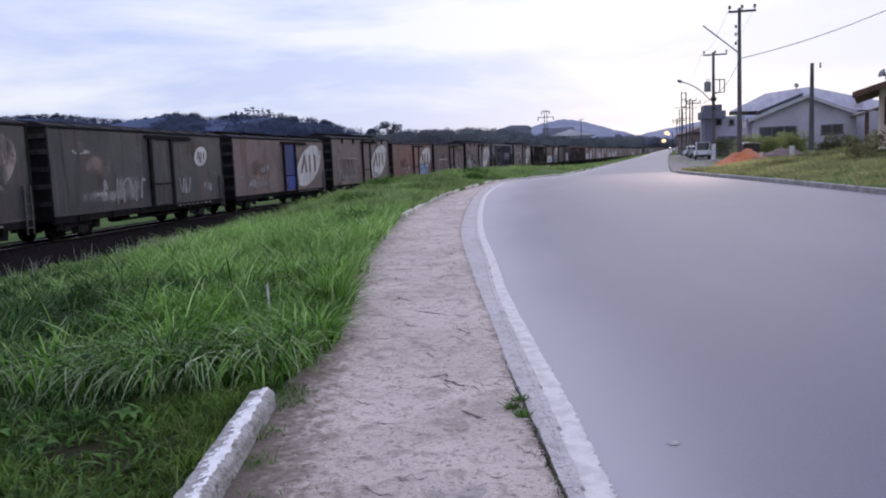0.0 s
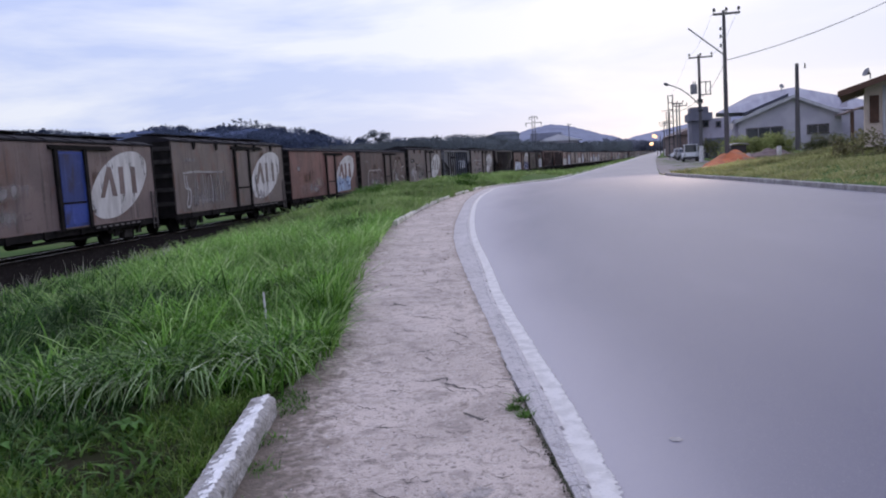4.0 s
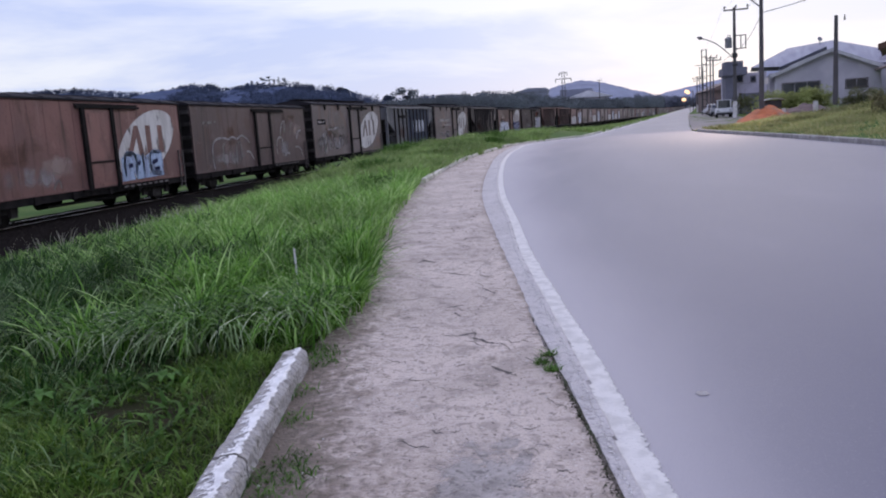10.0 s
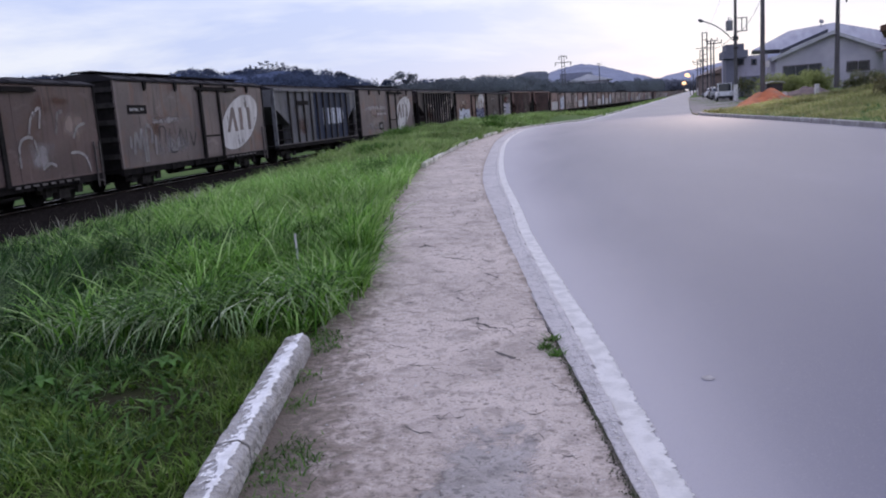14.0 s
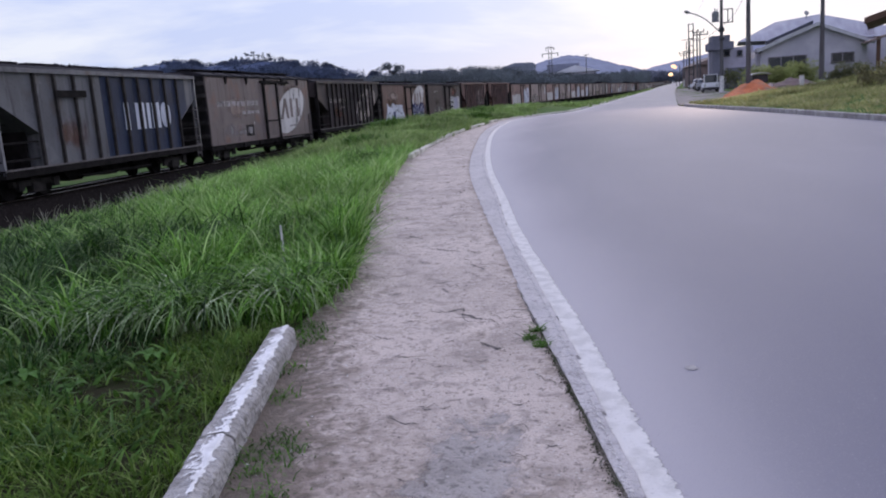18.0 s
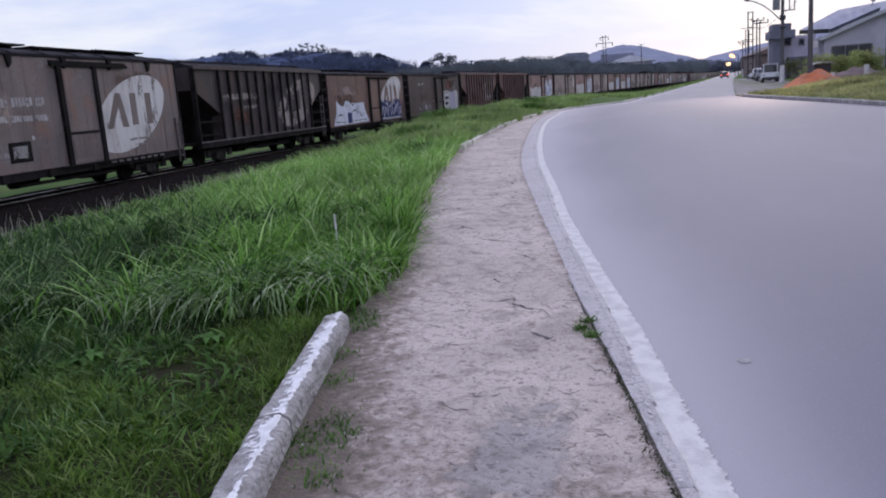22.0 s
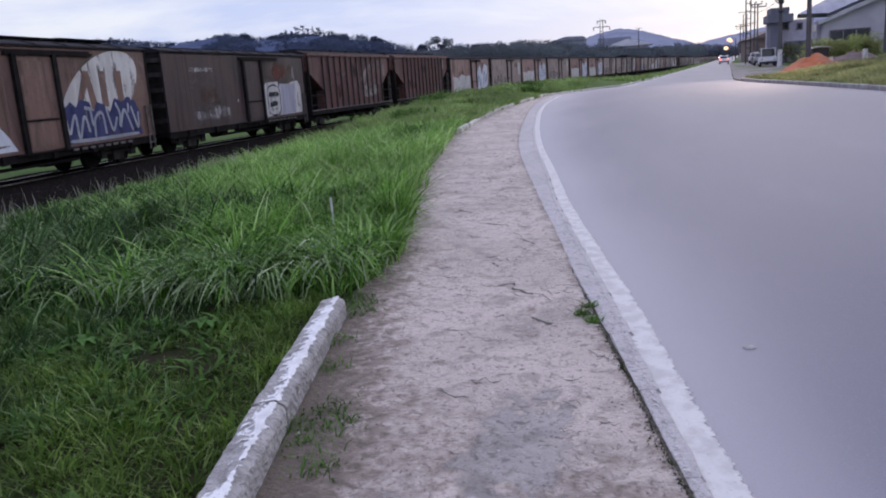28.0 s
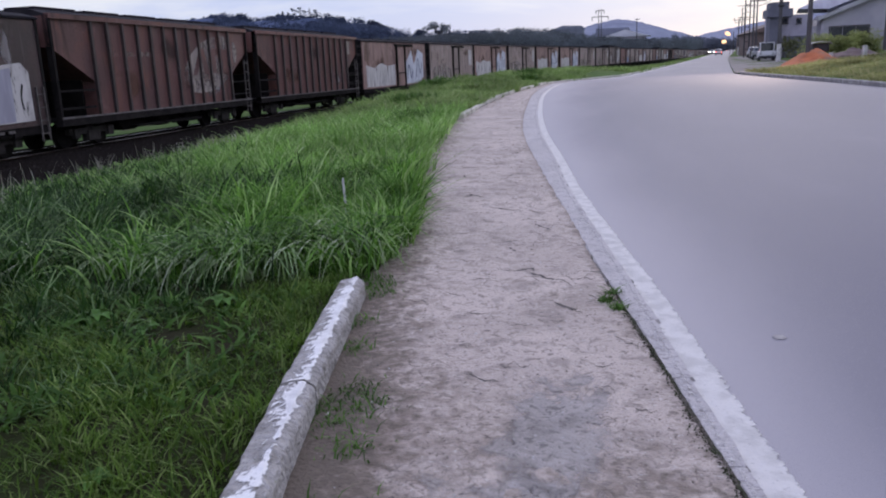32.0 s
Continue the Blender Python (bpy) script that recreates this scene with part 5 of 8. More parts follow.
def w7():
    w = hopper(P_HGREY, "ribbed hopper wagon, half grey and half dark blue", M_BOGIE, end_paint=M_GREYMETAL, split=-0.85, other=P_HBLUE, n=10)
    z0, z1 = 1.85, 2.80
    bar = lambda y, w_, lo=z0, hi=z1: [(y, lo), (y, hi), (y + w_, hi), (y + w_, lo)]
    shapes = [bar(0.50, 0.34), bar(1.32, 0.24), bar(1.72, 0.28), bar(2.18, 0.24), bar(2.57, 0.22), bar(2.94, 0.24)]
    for shape in shapes:
        part("painted_bar", slab(bmesh.new(), shape, 1.3395, 0.004), M_SPRAY_WHITE, w)
    part("painted_disc", slab(bmesh.new(), oval(3.66, 2.33, 0.40, 0.48), 1.3395, 0.004), M_SPRAY_WHITE, w)
    part("plate", boxes((1.428, 1.436, -3.6, -1.9, 3.0, 3.22)), M_UNDER, w, "dark number plate")
    return w


def w8():
    w = boxcar(P_GREY, "tidy grey-brown boxcar with white lettering rows and oval emblem", seed=8, hooks=True)
    add_emblem(w, M_EMBLEM, P_GREY, 3.6, 2.15, 1.95, 1.12)
    words(w, M_STENCIL, -5.6, -0.9, 2.45, 2.68, 12)
    words(w, M_STENCIL, -3.0, -0.9, 2.08, 2.24, 13)
    film(w, M_CLEANFILM, -6.2, -0.5, 1.6, 3.2, 1.3550, 1.4)
    part("plate", boxes((1.3535, 1.360, -2.75, -1.85, 1.1, 1.6)), M_UNDER, w, "dark rusty plate")
    part("patch", boxes((1.3612, 1.3632, -2.6, -2.0, 1.2, 1.5)), M_SMEAR, w)
    part("patch", boxes((1.3540, 1.3565, -1.75, -1.65, 1.62, 1.72)), M_SMEAR_WHITE, w)
    strokes(w, M_SMEAR, [[(3.0, 1.35), (3.5, 1.38), (4.1, 1.36)], [(3.3, 1.2), (3.9, 1.2)]], 0.05, 1.3665)
    return w


def w9():
    w = hopper(P_HDARK, "very dark ribbed hopper wagon with a faded oval emblem", M_UNDER)
    add_emblem(w, M_EMBLEM_FADED, P_HDARK, 3.45, 2.3, 2.1, 1.08, 1.3365)
    words(w, M_EMBLEM_FADED, -4.3, -0.7, 2.52, 2.78, 21, 1.3365)
    words(w, M_EMBLEM_FADED, -2.6, -0.9, 2.15, 2.3, 22, 1.3365)
    return w


def w10():
    w = boxcar(P_RUST, "rusty boxcar with white block graffiti and blue graffiti over its emblem", seed=9)
    add_emblem(w, M_EMBLEM, P_RUST, 3.9, 2.35, 1.9, 1.3)
    part("graffiti", slab(bmesh.new(), [(-6.05, 0.92), (-5.95, 1.15), (-5.6, 1.6), (-5.5, 2.27), (-4.8, 2.0), (-4.55, 2.02), (-4.15, 2.28), (-3.7, 2.27), (-3.3, 2.13), (-2.7, 2.08), (-1.3, 2.11), (-1.2, 1.64), (-0.85, 1.3), (-0.6, 0.95), (-3.5, 0.93)], 1.3555, 0.005), M_SPRAY_WHITE, w, "pale blue-white block graffiti")
    part("graffiti", boxes((1.361, 1.364, -4.0, -3.35, 0.98, 1.58)), M_SPRAY_BLUE, w)
    strokes(w, M_OUTLINE, [[(-5.4, 1.42), (-5.0, 1.5), (-4.6, 1.45)], [(-3.3, 1.62), (-2.7, 1.7), (-2.5, 1.5), (-2.3, 2.0)], [(-2.2, 1.6), (-1.8, 1.35), (-1.4, 1.5)], [(-5.5, 2.27), (-4.8, 2.0), (-4.5, 2.03), (-4.15, 2.29), (-3.3, 2.14)], [(-3.6, 2.27), (-3.2, 2.0), (-2.9, 2.05)]], 0.06, 1.3645)
    strokes(w, M_SMEAR, [[(-5.9, 1.12), (-4.2, 1.05)], [(-3.2, 1.08), (-0.9, 1.1)]], 0.05, 1.3645)
    part("graffiti", slab(bmesh.new(), [(1.65, 0.93), (1.75, 1.3), (1.62, 1.95), (1.95, 2.15), (2.2, 1.98), (2.45, 2.2), (2.9, 2.12), (3.05, 1.8), (3.3, 2.1), (3.7, 2.0), (3.95, 1.75), (4.3, 2.2), (4.7, 2.05), (5.1, 2.22), (5.5, 2.05), (5.75, 1.6), (5.6, 1.3), (5.75, 0.95), (4.4, 1.02), (3.2, 0.93)], 1.3605, 0.004), M_SPRAY_BLUE, w, "dark blue spray-painted letters")
    strokes(w, M_SPRAY_WHITE, [[(1.75, 1.2), (2.1, 1.75), (2.2, 1.05), (2.55, 1.7), (2.75, 1.2)], [(2.6, 1.95), (3.0, 1.9)], [(3.0, 1.05), (3.1, 1.6), (3.5, 1.75), (3.6, 1.1)], [(3.75, 1.95), (4.0, 1.2), (4.3, 1.6)], [(4.45, 1.25), (4.75, 1.8), (5.0, 1.45), (5.15, 1.1)], [(5.2, 1.9), (5.5, 1.2), (5.6, 1.7)], [(2.9, 1.9), (2.95, 1.4)], [(4.3, 2.05), (4.5, 1.7), (4.4, 1.3)], [(5.05, 2.0), (5.0, 1.7)], [(1.7, 1.0), (3.2, 0.98), (5.5, 1.0)]], 0.085, 1.3665, label="pale outline between dark blue letters")
    film(w, M_CLEANFILM, -6.2, -0.5, 2.2, 3.5, 1.3550, 5.4)
    film(w, M_RUSTFILM, -6.1, -4.0, 2.0, 2.8, 1.3556, 1.9)
    film(w, M_RUSTFILM, 1.5, 3.6, 2.0, 3.5, 1.3612, 8.2)
    return w


def w11():
    w = boxcar(P_MAROON, "dark maroon boxcar with a white graffiti panel beside its door", seed=10, roof_walk=False)
    words(w, M_STENCIL, -4.7, -2.9, 3.0, 3.16, 31)
    film(w, M_RUSTFILM, 1.6, 5.2, 2.35, 3.6, 1.3550, 2.9)
    film(w, M_DUSTFILM, -3.4, -2.2, 1.1, 1.9, 1.3550, 7.1)
    part("patch", boxes((1.3540, 1.3565, -1.0, -0.9, 1.75, 1.85)), M_SMEAR_WHITE, w)
    part("graffiti", slab(bmesh.new(), [(1.75, 0.95), (1.7, 2.3), (1.95, 2.5), (3.2, 2.52), (3.4, 2.42), (4.4, 2.4), (4.9, 2.5), (5.6, 2.55), (5.9, 2.3), (5.9, 1.0)], 1.3555, 0.005), M_SMEAR_WHITE, w, "white graffiti panel")
    part("graffiti", slab(bmesh.new(), [(3.5, 1.0), (3.55, 2.42), (4.6, 2.36), (5.15, 2.42), (5.1, 1.02)], 1.361, 0.003), M_SPRAY_LILAC, w, "lilac-grey painted block")
    strokes(w, M_OUTLINE, [[(1.95, 2.0), (2.1, 2.25), (2.7, 2.38), (3.2, 2.25), (3.35, 2.0)], [(1.95, 2.0), (2.0, 1.5), (1.95, 1.2), (2.3, 1.02), (3.0, 1.02), (3.3, 1.2), (3.35, 1.6), (3.35, 2.0)], [(5.55, 2.0), (5.45, 1.6), (5.5, 1.3)]], 0.06, 1.3645)
    part("graffiti", slab(bmesh.new(), [(2.1, 1.86), (2.15, 2.06), (3.15, 2.06), (3.25, 1.88)], 1.3645, 0.003), M_OUTLINE, w)
    part("graffiti", slab(bmesh.new(), [(2.15, 1.38), (2.2, 1.58), (2.6, 1.66), (3.1, 1.60), (2.95, 1.42)], 1.3645, 0.003), M_OUTLINE, w)
    strokes(w, M_SPRAY_GREY, [[(2.3, 1.3), (2.6, 1.25), (3.0, 1.32)], [(2.2, 1.85), (3.2, 1.9)]], 0.10, 1.3645)
    film(w, M_DUSTFILM, 4.6, 5.6, 2.2, 3.7, 1.3570, 3.1, "white drip")
    film(w, M_OXIDE, 1.7, 5.0, 2.3, 3.6, 1.3560, 0.4)
    return w


def w12():
    w = hopper(P_HRED, "reddish-brown ribbed hopper wagon with a faded emblem", P_HDARK)
    add_emblem(w, M_EMBLEM_FADED, P_HRED, 3.5, 2.45, 2.1, 1.05, 1.3365, label="faded oval emblem")
    words(w, M_EMBLEM_FADED, -3.6, -1.0, 2.7, 2.86, 41, 1.3365)
    return w


def w13():
    w = hopper(P_HRED, "brown ribbed hopper wagon", P_HDARK)
    part("patch", boxes((1.3365, 1.3395, 4.85, 5.4, 2.9, 3.6)), M_EMBLEM_FADED, w)
    return w


def w14():
    w = boxcar(P_HAZE_RED, "red boxcar, paled for haze, with white graffiti on both sides of its door", seed=11, roof_walk=False)
    part("graffiti", slab(bmesh.new(), [(-6.0, 0.95), (-6.0, 2.3), (-4.6, 2.1), (-3.4, 2.4), (-2.0, 2.2), (-0.6, 2.3), (-0.6, 0.95)], 1.3555, 0.005), M_EMBLEM, w, "white sprayed band")
    part("graffiti", slab(bmesh.new(), [(1.7, 0.95), (1.7, 2.3), (3.0, 3.2), (3.6, 2.2), (4.6, 3.3), (5.8, 3.0), (5.8, 1.3), (4.6, 0.95)], 1.3555, 0.005), M_SPRAY_WHITE, w, "white block graffiti")
    strokes(w, M_SPRAY_BLUE, [[(2.0, 1.2), (2.4, 2.2), (2.9, 1.3), (3.3, 1.9)], [(4.0, 1.3), (4.5, 2.6), (5.0, 1.6), (5.5, 2.4)]], 0.1)
    return w


def w15():
    w = boxcar(P_HAZE_BROWN, "brown boxcar, paled for haze, with a pale lower band and patch", seed=12, roof_walk=False)
    part("graffiti", slab(bmesh.new(), [(-6.0, 0.95), (-6.0, 1.9), (-3.0, 2.2), (-0.8, 1.7), (-0.8, 0.95)], 1.3555, 0.005), M_EMBLEM_FADED, w, "pale sprayed band")
    part("patch", boxes((1.3555, 1.3605, 5.0, 5.9, 2.0, 3.3)), M_EMBLEM, w)
    return w


CENTRES = [(-13.6, w_m2), (0.7, w_m2), (14.9, w0), (29.1, w1), (43.5, w2), (58.2, w3), (72.5, w4), (86.6, w5), (101.0, w6), (115.4, w7), (129.5, w8), (143.9, w9), (157.8, w10), (172.0, w11), (185.6, w12), (199.6, w13), (213.7, w14), (228.0, w15)]


def raise_body(wagon, k):
    """Bodies differ in height: the hooked boxcars stand taller than the plain ones."""
    for ob in wagon.children_recursive:
        n = len(ob.data.vertices)
        co = np.empty(n * 3, np.float32)
        ob.data.vertices.foreach_get("co", co)
        z = co[2::3]
        co[2::3] = np.where(z > 0.9, 0.9 + (z - 0.9) * k, z)
        ob.data.vertices.foreach_set("co", co)


for s, maker in CENTRES:
    WAGONS.append((s + 0.5, maker()))
    raise_body(WAGONS[-1][1], 1.12 if maker in (w3, w6, w8) else 1.05 if maker in (w7, w9, w12, w13) else 1.03)
# Far copies favour the paler wagons, whose colour holds the haze.
kinds = [WAGONS[k][1] for k in (4, 5, 6, 8, 14, 15, 16, 16, 17, 17)]
k_rng = random.Random(11)
s = 242.2
while s < 830:
    WAGONS.append((s, copy_thing(k_rng.choice(kinds), Matrix.Identity(4))))
    s += 14.2
# metres run by the train at each time
TRAIN_RUN = [(0, 0), (2, 9.95), (5, 24.85), (7, 34.75), (9, 44.3), (11, 54.15), (14, 69.1), (17, 84.1), (19, 94.25), (21, 104.5), (23, 114.6), (25, 124.7), (28, 139.5), (32, 159.3)]


# ---- vegetation ----
def leaf_mat(name, a, b, c, translucent=0.35, rough=0.55, patch=None):
    """Leaves and blades: colour by piece, lighter and darker patches, some light through."""
    m = bpy.data.materials.new(name)
    m.use_nodes = True
    n, l = m.node_tree.nodes, m.node_tree.links
    bsdf, out = n["Principled BSDF"], n["Material Output"]
    geo = n.new("ShaderNodeNewGeometry")
    r = n.new("ShaderNodeValToRGB")
    r.color_ramp.elements[0].position, r.color_ramp.elements[0].color = 0.0, (*a, 1)
    r.color_ramp.elements[1].position, r.color_ramp.elements[1].color = 0.7, (*b, 1)
    e = r.color_ramp.elements.new(1.0)
    e.color = (*c, 1)
    l.new(geo.outputs["Random Per Island"], r.inputs[0])
    tc = n.new("ShaderNodeTexCoord")
    t = n.new("ShaderNodeTexNoise")
    t.inputs["Scale"].default_value, t.inputs["Detail"].default_value = patch or 0.8, 4
    l.new(tc.outputs["Object"], t.inputs[0])
    k = n.new("ShaderNodeMapRange")
    k.inputs[1].default_value, k.inputs[2].default_value, k.inputs[3].default_value, k.inputs[4].default_value = 0.3, 0.7, 0.54, 1.46
    l.new(t.outputs[0], k.inputs[0])
    s = n.new("ShaderNodeVectorMath")
    s.operation = "SCALE"
    l.new(r.outputs[0], s.inputs[0])
    l.new(k.outputs[0], s.inputs["Scale"])
    l.new(s.outputs[0], bsdf.inputs["Base Color"])
    bsdf.inputs["Roughness"].default_value = rough
    bsdf.inputs["Specular IOR Level"].default_value = 0.12
    if translucent:
        tr = n.new("ShaderNodeBsdfTranslucent")
        l.new(s.outputs[0], tr.inputs[0])
        mx = n.new("ShaderNodeMixShader")
        mx.inputs[0].default_value = translucent
        l.new(bsdf.outputs[0], mx.inputs[1])
        l.new(tr.outputs[0], mx.inputs[2])
        l.new(mx.outputs[0], out.inputs[0])
    return m


G_TALL = leaf_mat("tall_grass", (0.030, 0.090, 0.011), (0.172, 0.345, 0.054), (0.38, 0.50, 0.21), translucent=0.45, patch=1.3)
G_MID = leaf_mat("mid_grass", (0.110, 0.235, 0.042), (0.265, 0.450, 0.108), (0.46, 0.58, 0.26), translucent=0.5, patch=0.8)
G_SHORT = leaf_mat("short_grass", (0.040, 0.086, 0.012), (0.104, 0.178, 0.025), (0.24, 0.31, 0.10), patch=2.2)
G_VERGE = leaf_mat("verge_grass", (0.155, 0.235, 0.070), (0.225, 0.325, 0.100), (0.36, 0.41, 0.19), translucent=0.5, patch=0.35)
G_BANK = leaf_mat("bank_grass", (0.23, 0.245, 0.09), (0.34, 0.34, 0.145), (0.44, 0.385, 0.21), translucent=0.5, patch=0.3)
# Darker copy of the tall grass, with the shade put into its colour.
G_DIM = leaf_mat("shade_toned_grass", (0.007, 0.026, 0.004), (0.040, 0.100, 0.016), (0.22, 0.30, 0.14), translucent=0.4, patch=1.5)
# Blade colour lightened to hold the sky's highlight.
G_GLINT = leaf_mat("sky_glint_blades", (0.20, 0.30, 0.12), (0.38, 0.46, 0.25), (0.58, 0.62, 0.44), translucent=0.3, patch=2.0)
G_DRY = leaf_mat("dry_stalks", (0.30, 0.29, 0.22), (0.42, 0.40, 0.33), (0.52, 0.50, 0.44), translucent=0.2)
G_WEED = leaf_mat("weed_leaves", (0.036, 0.086, 0.014), (0.080, 0.160, 0.028), (0.13, 0.23, 0.05), patch=3.0)
# Leaves of the distant woods are blued and paled to carry haze.
L_HILL = leaf_mat("haze_toned_hill_leaves", (0.058, 0.076, 0.122), (0.070, 0.089, 0.140), (0.082, 0.102, 0.155), translucent=0.5, rough=1.0, patch=0.05)
L_MID = leaf_mat("haze_toned_belt_leaves", (0.095, 0.11, 0.125), (0.11, 0.125, 0.14), (0.125, 0.14, 0.15), translucent=0.5, rough=1.0, patch=0.03)
L_FAR = leaf_mat("haze_toned_far_leaves", (0.13, 0.14, 0.18), (0.15, 0.16, 0.20), (0.17, 0.18, 0.22), translucent=0.5, rough=1.0, patch=0.02)
L_HEDGE = leaf_mat("hedge_leaves", (0.19, 0.22, 0.08), (0.27, 0.30, 0.11), (0.36, 0.37, 0.16), translucent=0.45, patch=0.7)
L_DARKBUSH = leaf_mat("dark_bush_leaves", (0.09, 0.10, 0.05), (0.14, 0.15, 0.075), (0.20, 0.18, 0.10), patch=0.7)
L_WEEDS = leaf_mat("dry_weed_leaves", (0.14, 0.135, 0.07), (0.21, 0.19, 0.10), (0.28, 0.24, 0.15), patch=0.9)
# The haze of distance is put into these hill colours.
M_FAR_HILL = mat("haze_toned_far_hill", (0.250, 0.265, 0.330), (0.215, 0.230, 0.295), rough=1, scale=0.02, bump=0, bump_scale=0.08, spec=0)
M_FAR_HILL_B = mat("haze_toned_further_hill", (0.29, 0.30, 0.37), (0.255, 0.265, 0.335), rough=1, scale=0.02, bump=0, bump_scale=0.08, spec=0)
M_WOOD_HILL = mat("haze_toned_wooded_slope", (0.072, 0.090, 0.146), (0.090, 0.110, 0.172), rough=1, scale=0.05, bump=0.4, bump_scale=0.35, spec=0)
M_BARK = mat("bark", (0.05, 0.045, 0.045), scale=3)


def blades(name, base, length, width, lean, droop, rng, material, segs=3, label="", azim=None):
    """Curved grass blades, one island each, from base points (n by 3)."""
    n = len(base)
    az = rng.uniform(0, 2 * np.pi, n) if azim is None else azim
    d = np.stack([np.cos(az), np.sin(az)], 1)
    side = np.stack([-d[:, 1], d[:, 0]], 1)
    twist = rng.uniform(-0.7, 0.7, n)
    side = side * np.cos(twist)[:, None] + d * np.sin(twist)[:, None]
    ts = np.linspace(0, 1, segs + 1)
    rows = []
    for t in ts[:-1]:
        h = lean * length * t ** 1.8
        z = length * (t - droop * t ** 2.7)
        c = np.concatenate([base[:, :2] + d * h[:, None], (base[:, 2] + z)[:, None]], 1)
        w = width * (1 - 0.75 * t ** 1.5) / 2
        off = np.concatenate([side * w[:, None], np.zeros((n, 1))], 1)
        rows += [c - off, c + off]
    tip = np.concatenate([base[:, :2] + d * (lean * length)[:, None], (base[:, 2] + length * (1 - droop))[:, None]], 1)
    rows.append(tip)
    v = np.stack(rows, 1)
    k = v.shape[1]
    f = []
    for i in range(segs - 1):
        a = 2 * i
        f += [(a, a + 1, a + 3), (a, a + 3, a + 2)]
    a = 2 * (segs - 1)
    f.append((a, a + 1, a + 2))
    faces = (np.arange(n) * k)[:, None, None] + np.array(f)[None]
    return raw_mesh(name, v.reshape(-1, 3), faces.reshape(-1, 3), material, "stuff", label, category="grass")


def tufts(rng, x0, x1, y0, y1, density, per, spread, keep):
    """Base points in tufts, each with a direction away from its tuft's middle."""
    n = int((x1 - x0) * (y1 - y0) * density)
    c = np.stack([rng.uniform(x0, x1, n), rng.uniform(y0, y1, n)], 1)
    c = c[keep(c[:, 0], c[:, 1])]
    k = np.repeat(np.arange(len(c)), per)
    off = rng.normal(0, spread, (len(k), 2))
    p = c[k] + off
    az = np.arctan2(off[:, 1], off[:, 0]) + rng.normal(0, 0.5, len(k))
    size = (0.66 + 0.58 * rng.random(len(c)))[k]
    z = ground_z(p[:, 0], p[:, 1], False) - 0.02
    ok = (p[:, 0] < pave_left(p[:, 1]) + 0.1) | (p[:, 0] > road_right(p[:, 1]) + 0.15)
    return np.concatenate([p, z[:, None]], 1)[ok], az[ok], size[ok]


def grass_edge(x, y):
    return x < pave_left(y) - 0.02


gr = np.random.default_rng(7)
tall_front = lambda x: 5.15 + 0.16 * np.sin(x * 2.3) + 0.1 * np.sin(x * 5.1 + 1)
# short lawn before the tall grass
p, az, size = tufts(gr, -8.5, -0.3, -3.0, 5.4, 190, 20, 0.05, lambda x, y: grass_edge(x, y) & (wavy(x, y + 2, 2.6) > -0.55) & (x < -1.17 - 0.225 * (y - 0.4) - 0.06) & (y < tall_front(x) + 0.1))
n = len(p)
length = size * gr.uniform(0.045, 0.125, n) * (0.7 + 0.6 * smooth_step(0.5 + wavy(p[:, 0], p[:, 1], 1.3))) * (0.45 + 0.55 * smooth_step((tall_front(p[:, 0]) - p[:, 1] - 0.05) / 0.6))
width, lean, droop = gr.uniform(0.006, 0.014, n), gr.uniform(0.3, 1.3, n), gr.uniform(0.0, 0.45, n)
darker_mix = gr.random(n) < 0.6 * smooth_step((wavy(p[:, 0], p[:, 1], 1.9) - 0.05) / 0.4) * smooth_step((-2.4 - p[:, 0]) / 1.4)
for q, material, label in ((~darker_mix, G_SHORT, "short mixed lawn grass beside the kerb"), (darker_mix, G_DIM, "darker lawn grass among the weeds")):
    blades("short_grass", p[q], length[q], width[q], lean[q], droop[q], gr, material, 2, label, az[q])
p, az, size = tufts(gr, -8.5, -0.6, -3.0, 5.2, 13, 22, 0.06, lambda x, y: (x < -1.45 - 0.225 * (y - 0.4)) & (y < tall_front(x)) & (wavy(x, y, 0.8) > np.interp(x, [-4, -2.4], [-0.6, 0.1])))
n = len(p)
blades("lawn_tufts", p, size * gr.uniform(0.10, 0.28, n) * np.interp(p[:, 0], [-4.2, -2.4], [1.25, 0.75]), gr.uniform(0.007, 0.016, n), gr.uniform(0.4, 1.2, n), gr.uniform(0.2, 0.6, n), gr, G_DIM, 3, "longer dark tufts in the lawn", az)
p, az, size = tufts(gr, -8.5, -0.6, -3.0, 5.3, 26, 9, 0.07, lambda x, y: (x < -1.42 - 0.225 * (y - 0.4)) & (y < tall_front(x) + 0.2) & (wavy(x + 4, y, 0.9) > -0.15))
n = len(p)
blades("lawn_weeds", p, gr.uniform(0.07, 0.17, n), gr.uniform(0.018, 0.042, n), gr.uniform(0.5, 1.3, n), gr.uniform(0.2, 0.6, n), gr, G_WEED, 4, "broad-leaved weeds among the lawn grass", az)
spots = np.array([(-1.52, 3.25), (-1.60, 3.05), (-1.42, 3.1), (-1.75, 3.75), (-1.9, 4.15), (-0.50, 4.75), (-0.47, 4.9), (-0.42, 4.6), (-2.3, 5.15), (-1.35, 2.7), (-1.5, 2.9), (-1.98, 4.86), (-2.04, 4.98), (-1.92, 4.72), (-2.10, 5.06), (-1.24, 2.2), (-1.15, 1.9)])
k = np.repeat(np.arange(len(spots)), 80)
pp = spots[k] + gr.normal(0, 0.065, (len(k), 2)) * np.where(spots[k][:, :1] > -1.0, 0.35, 1.0)
n = len(pp)
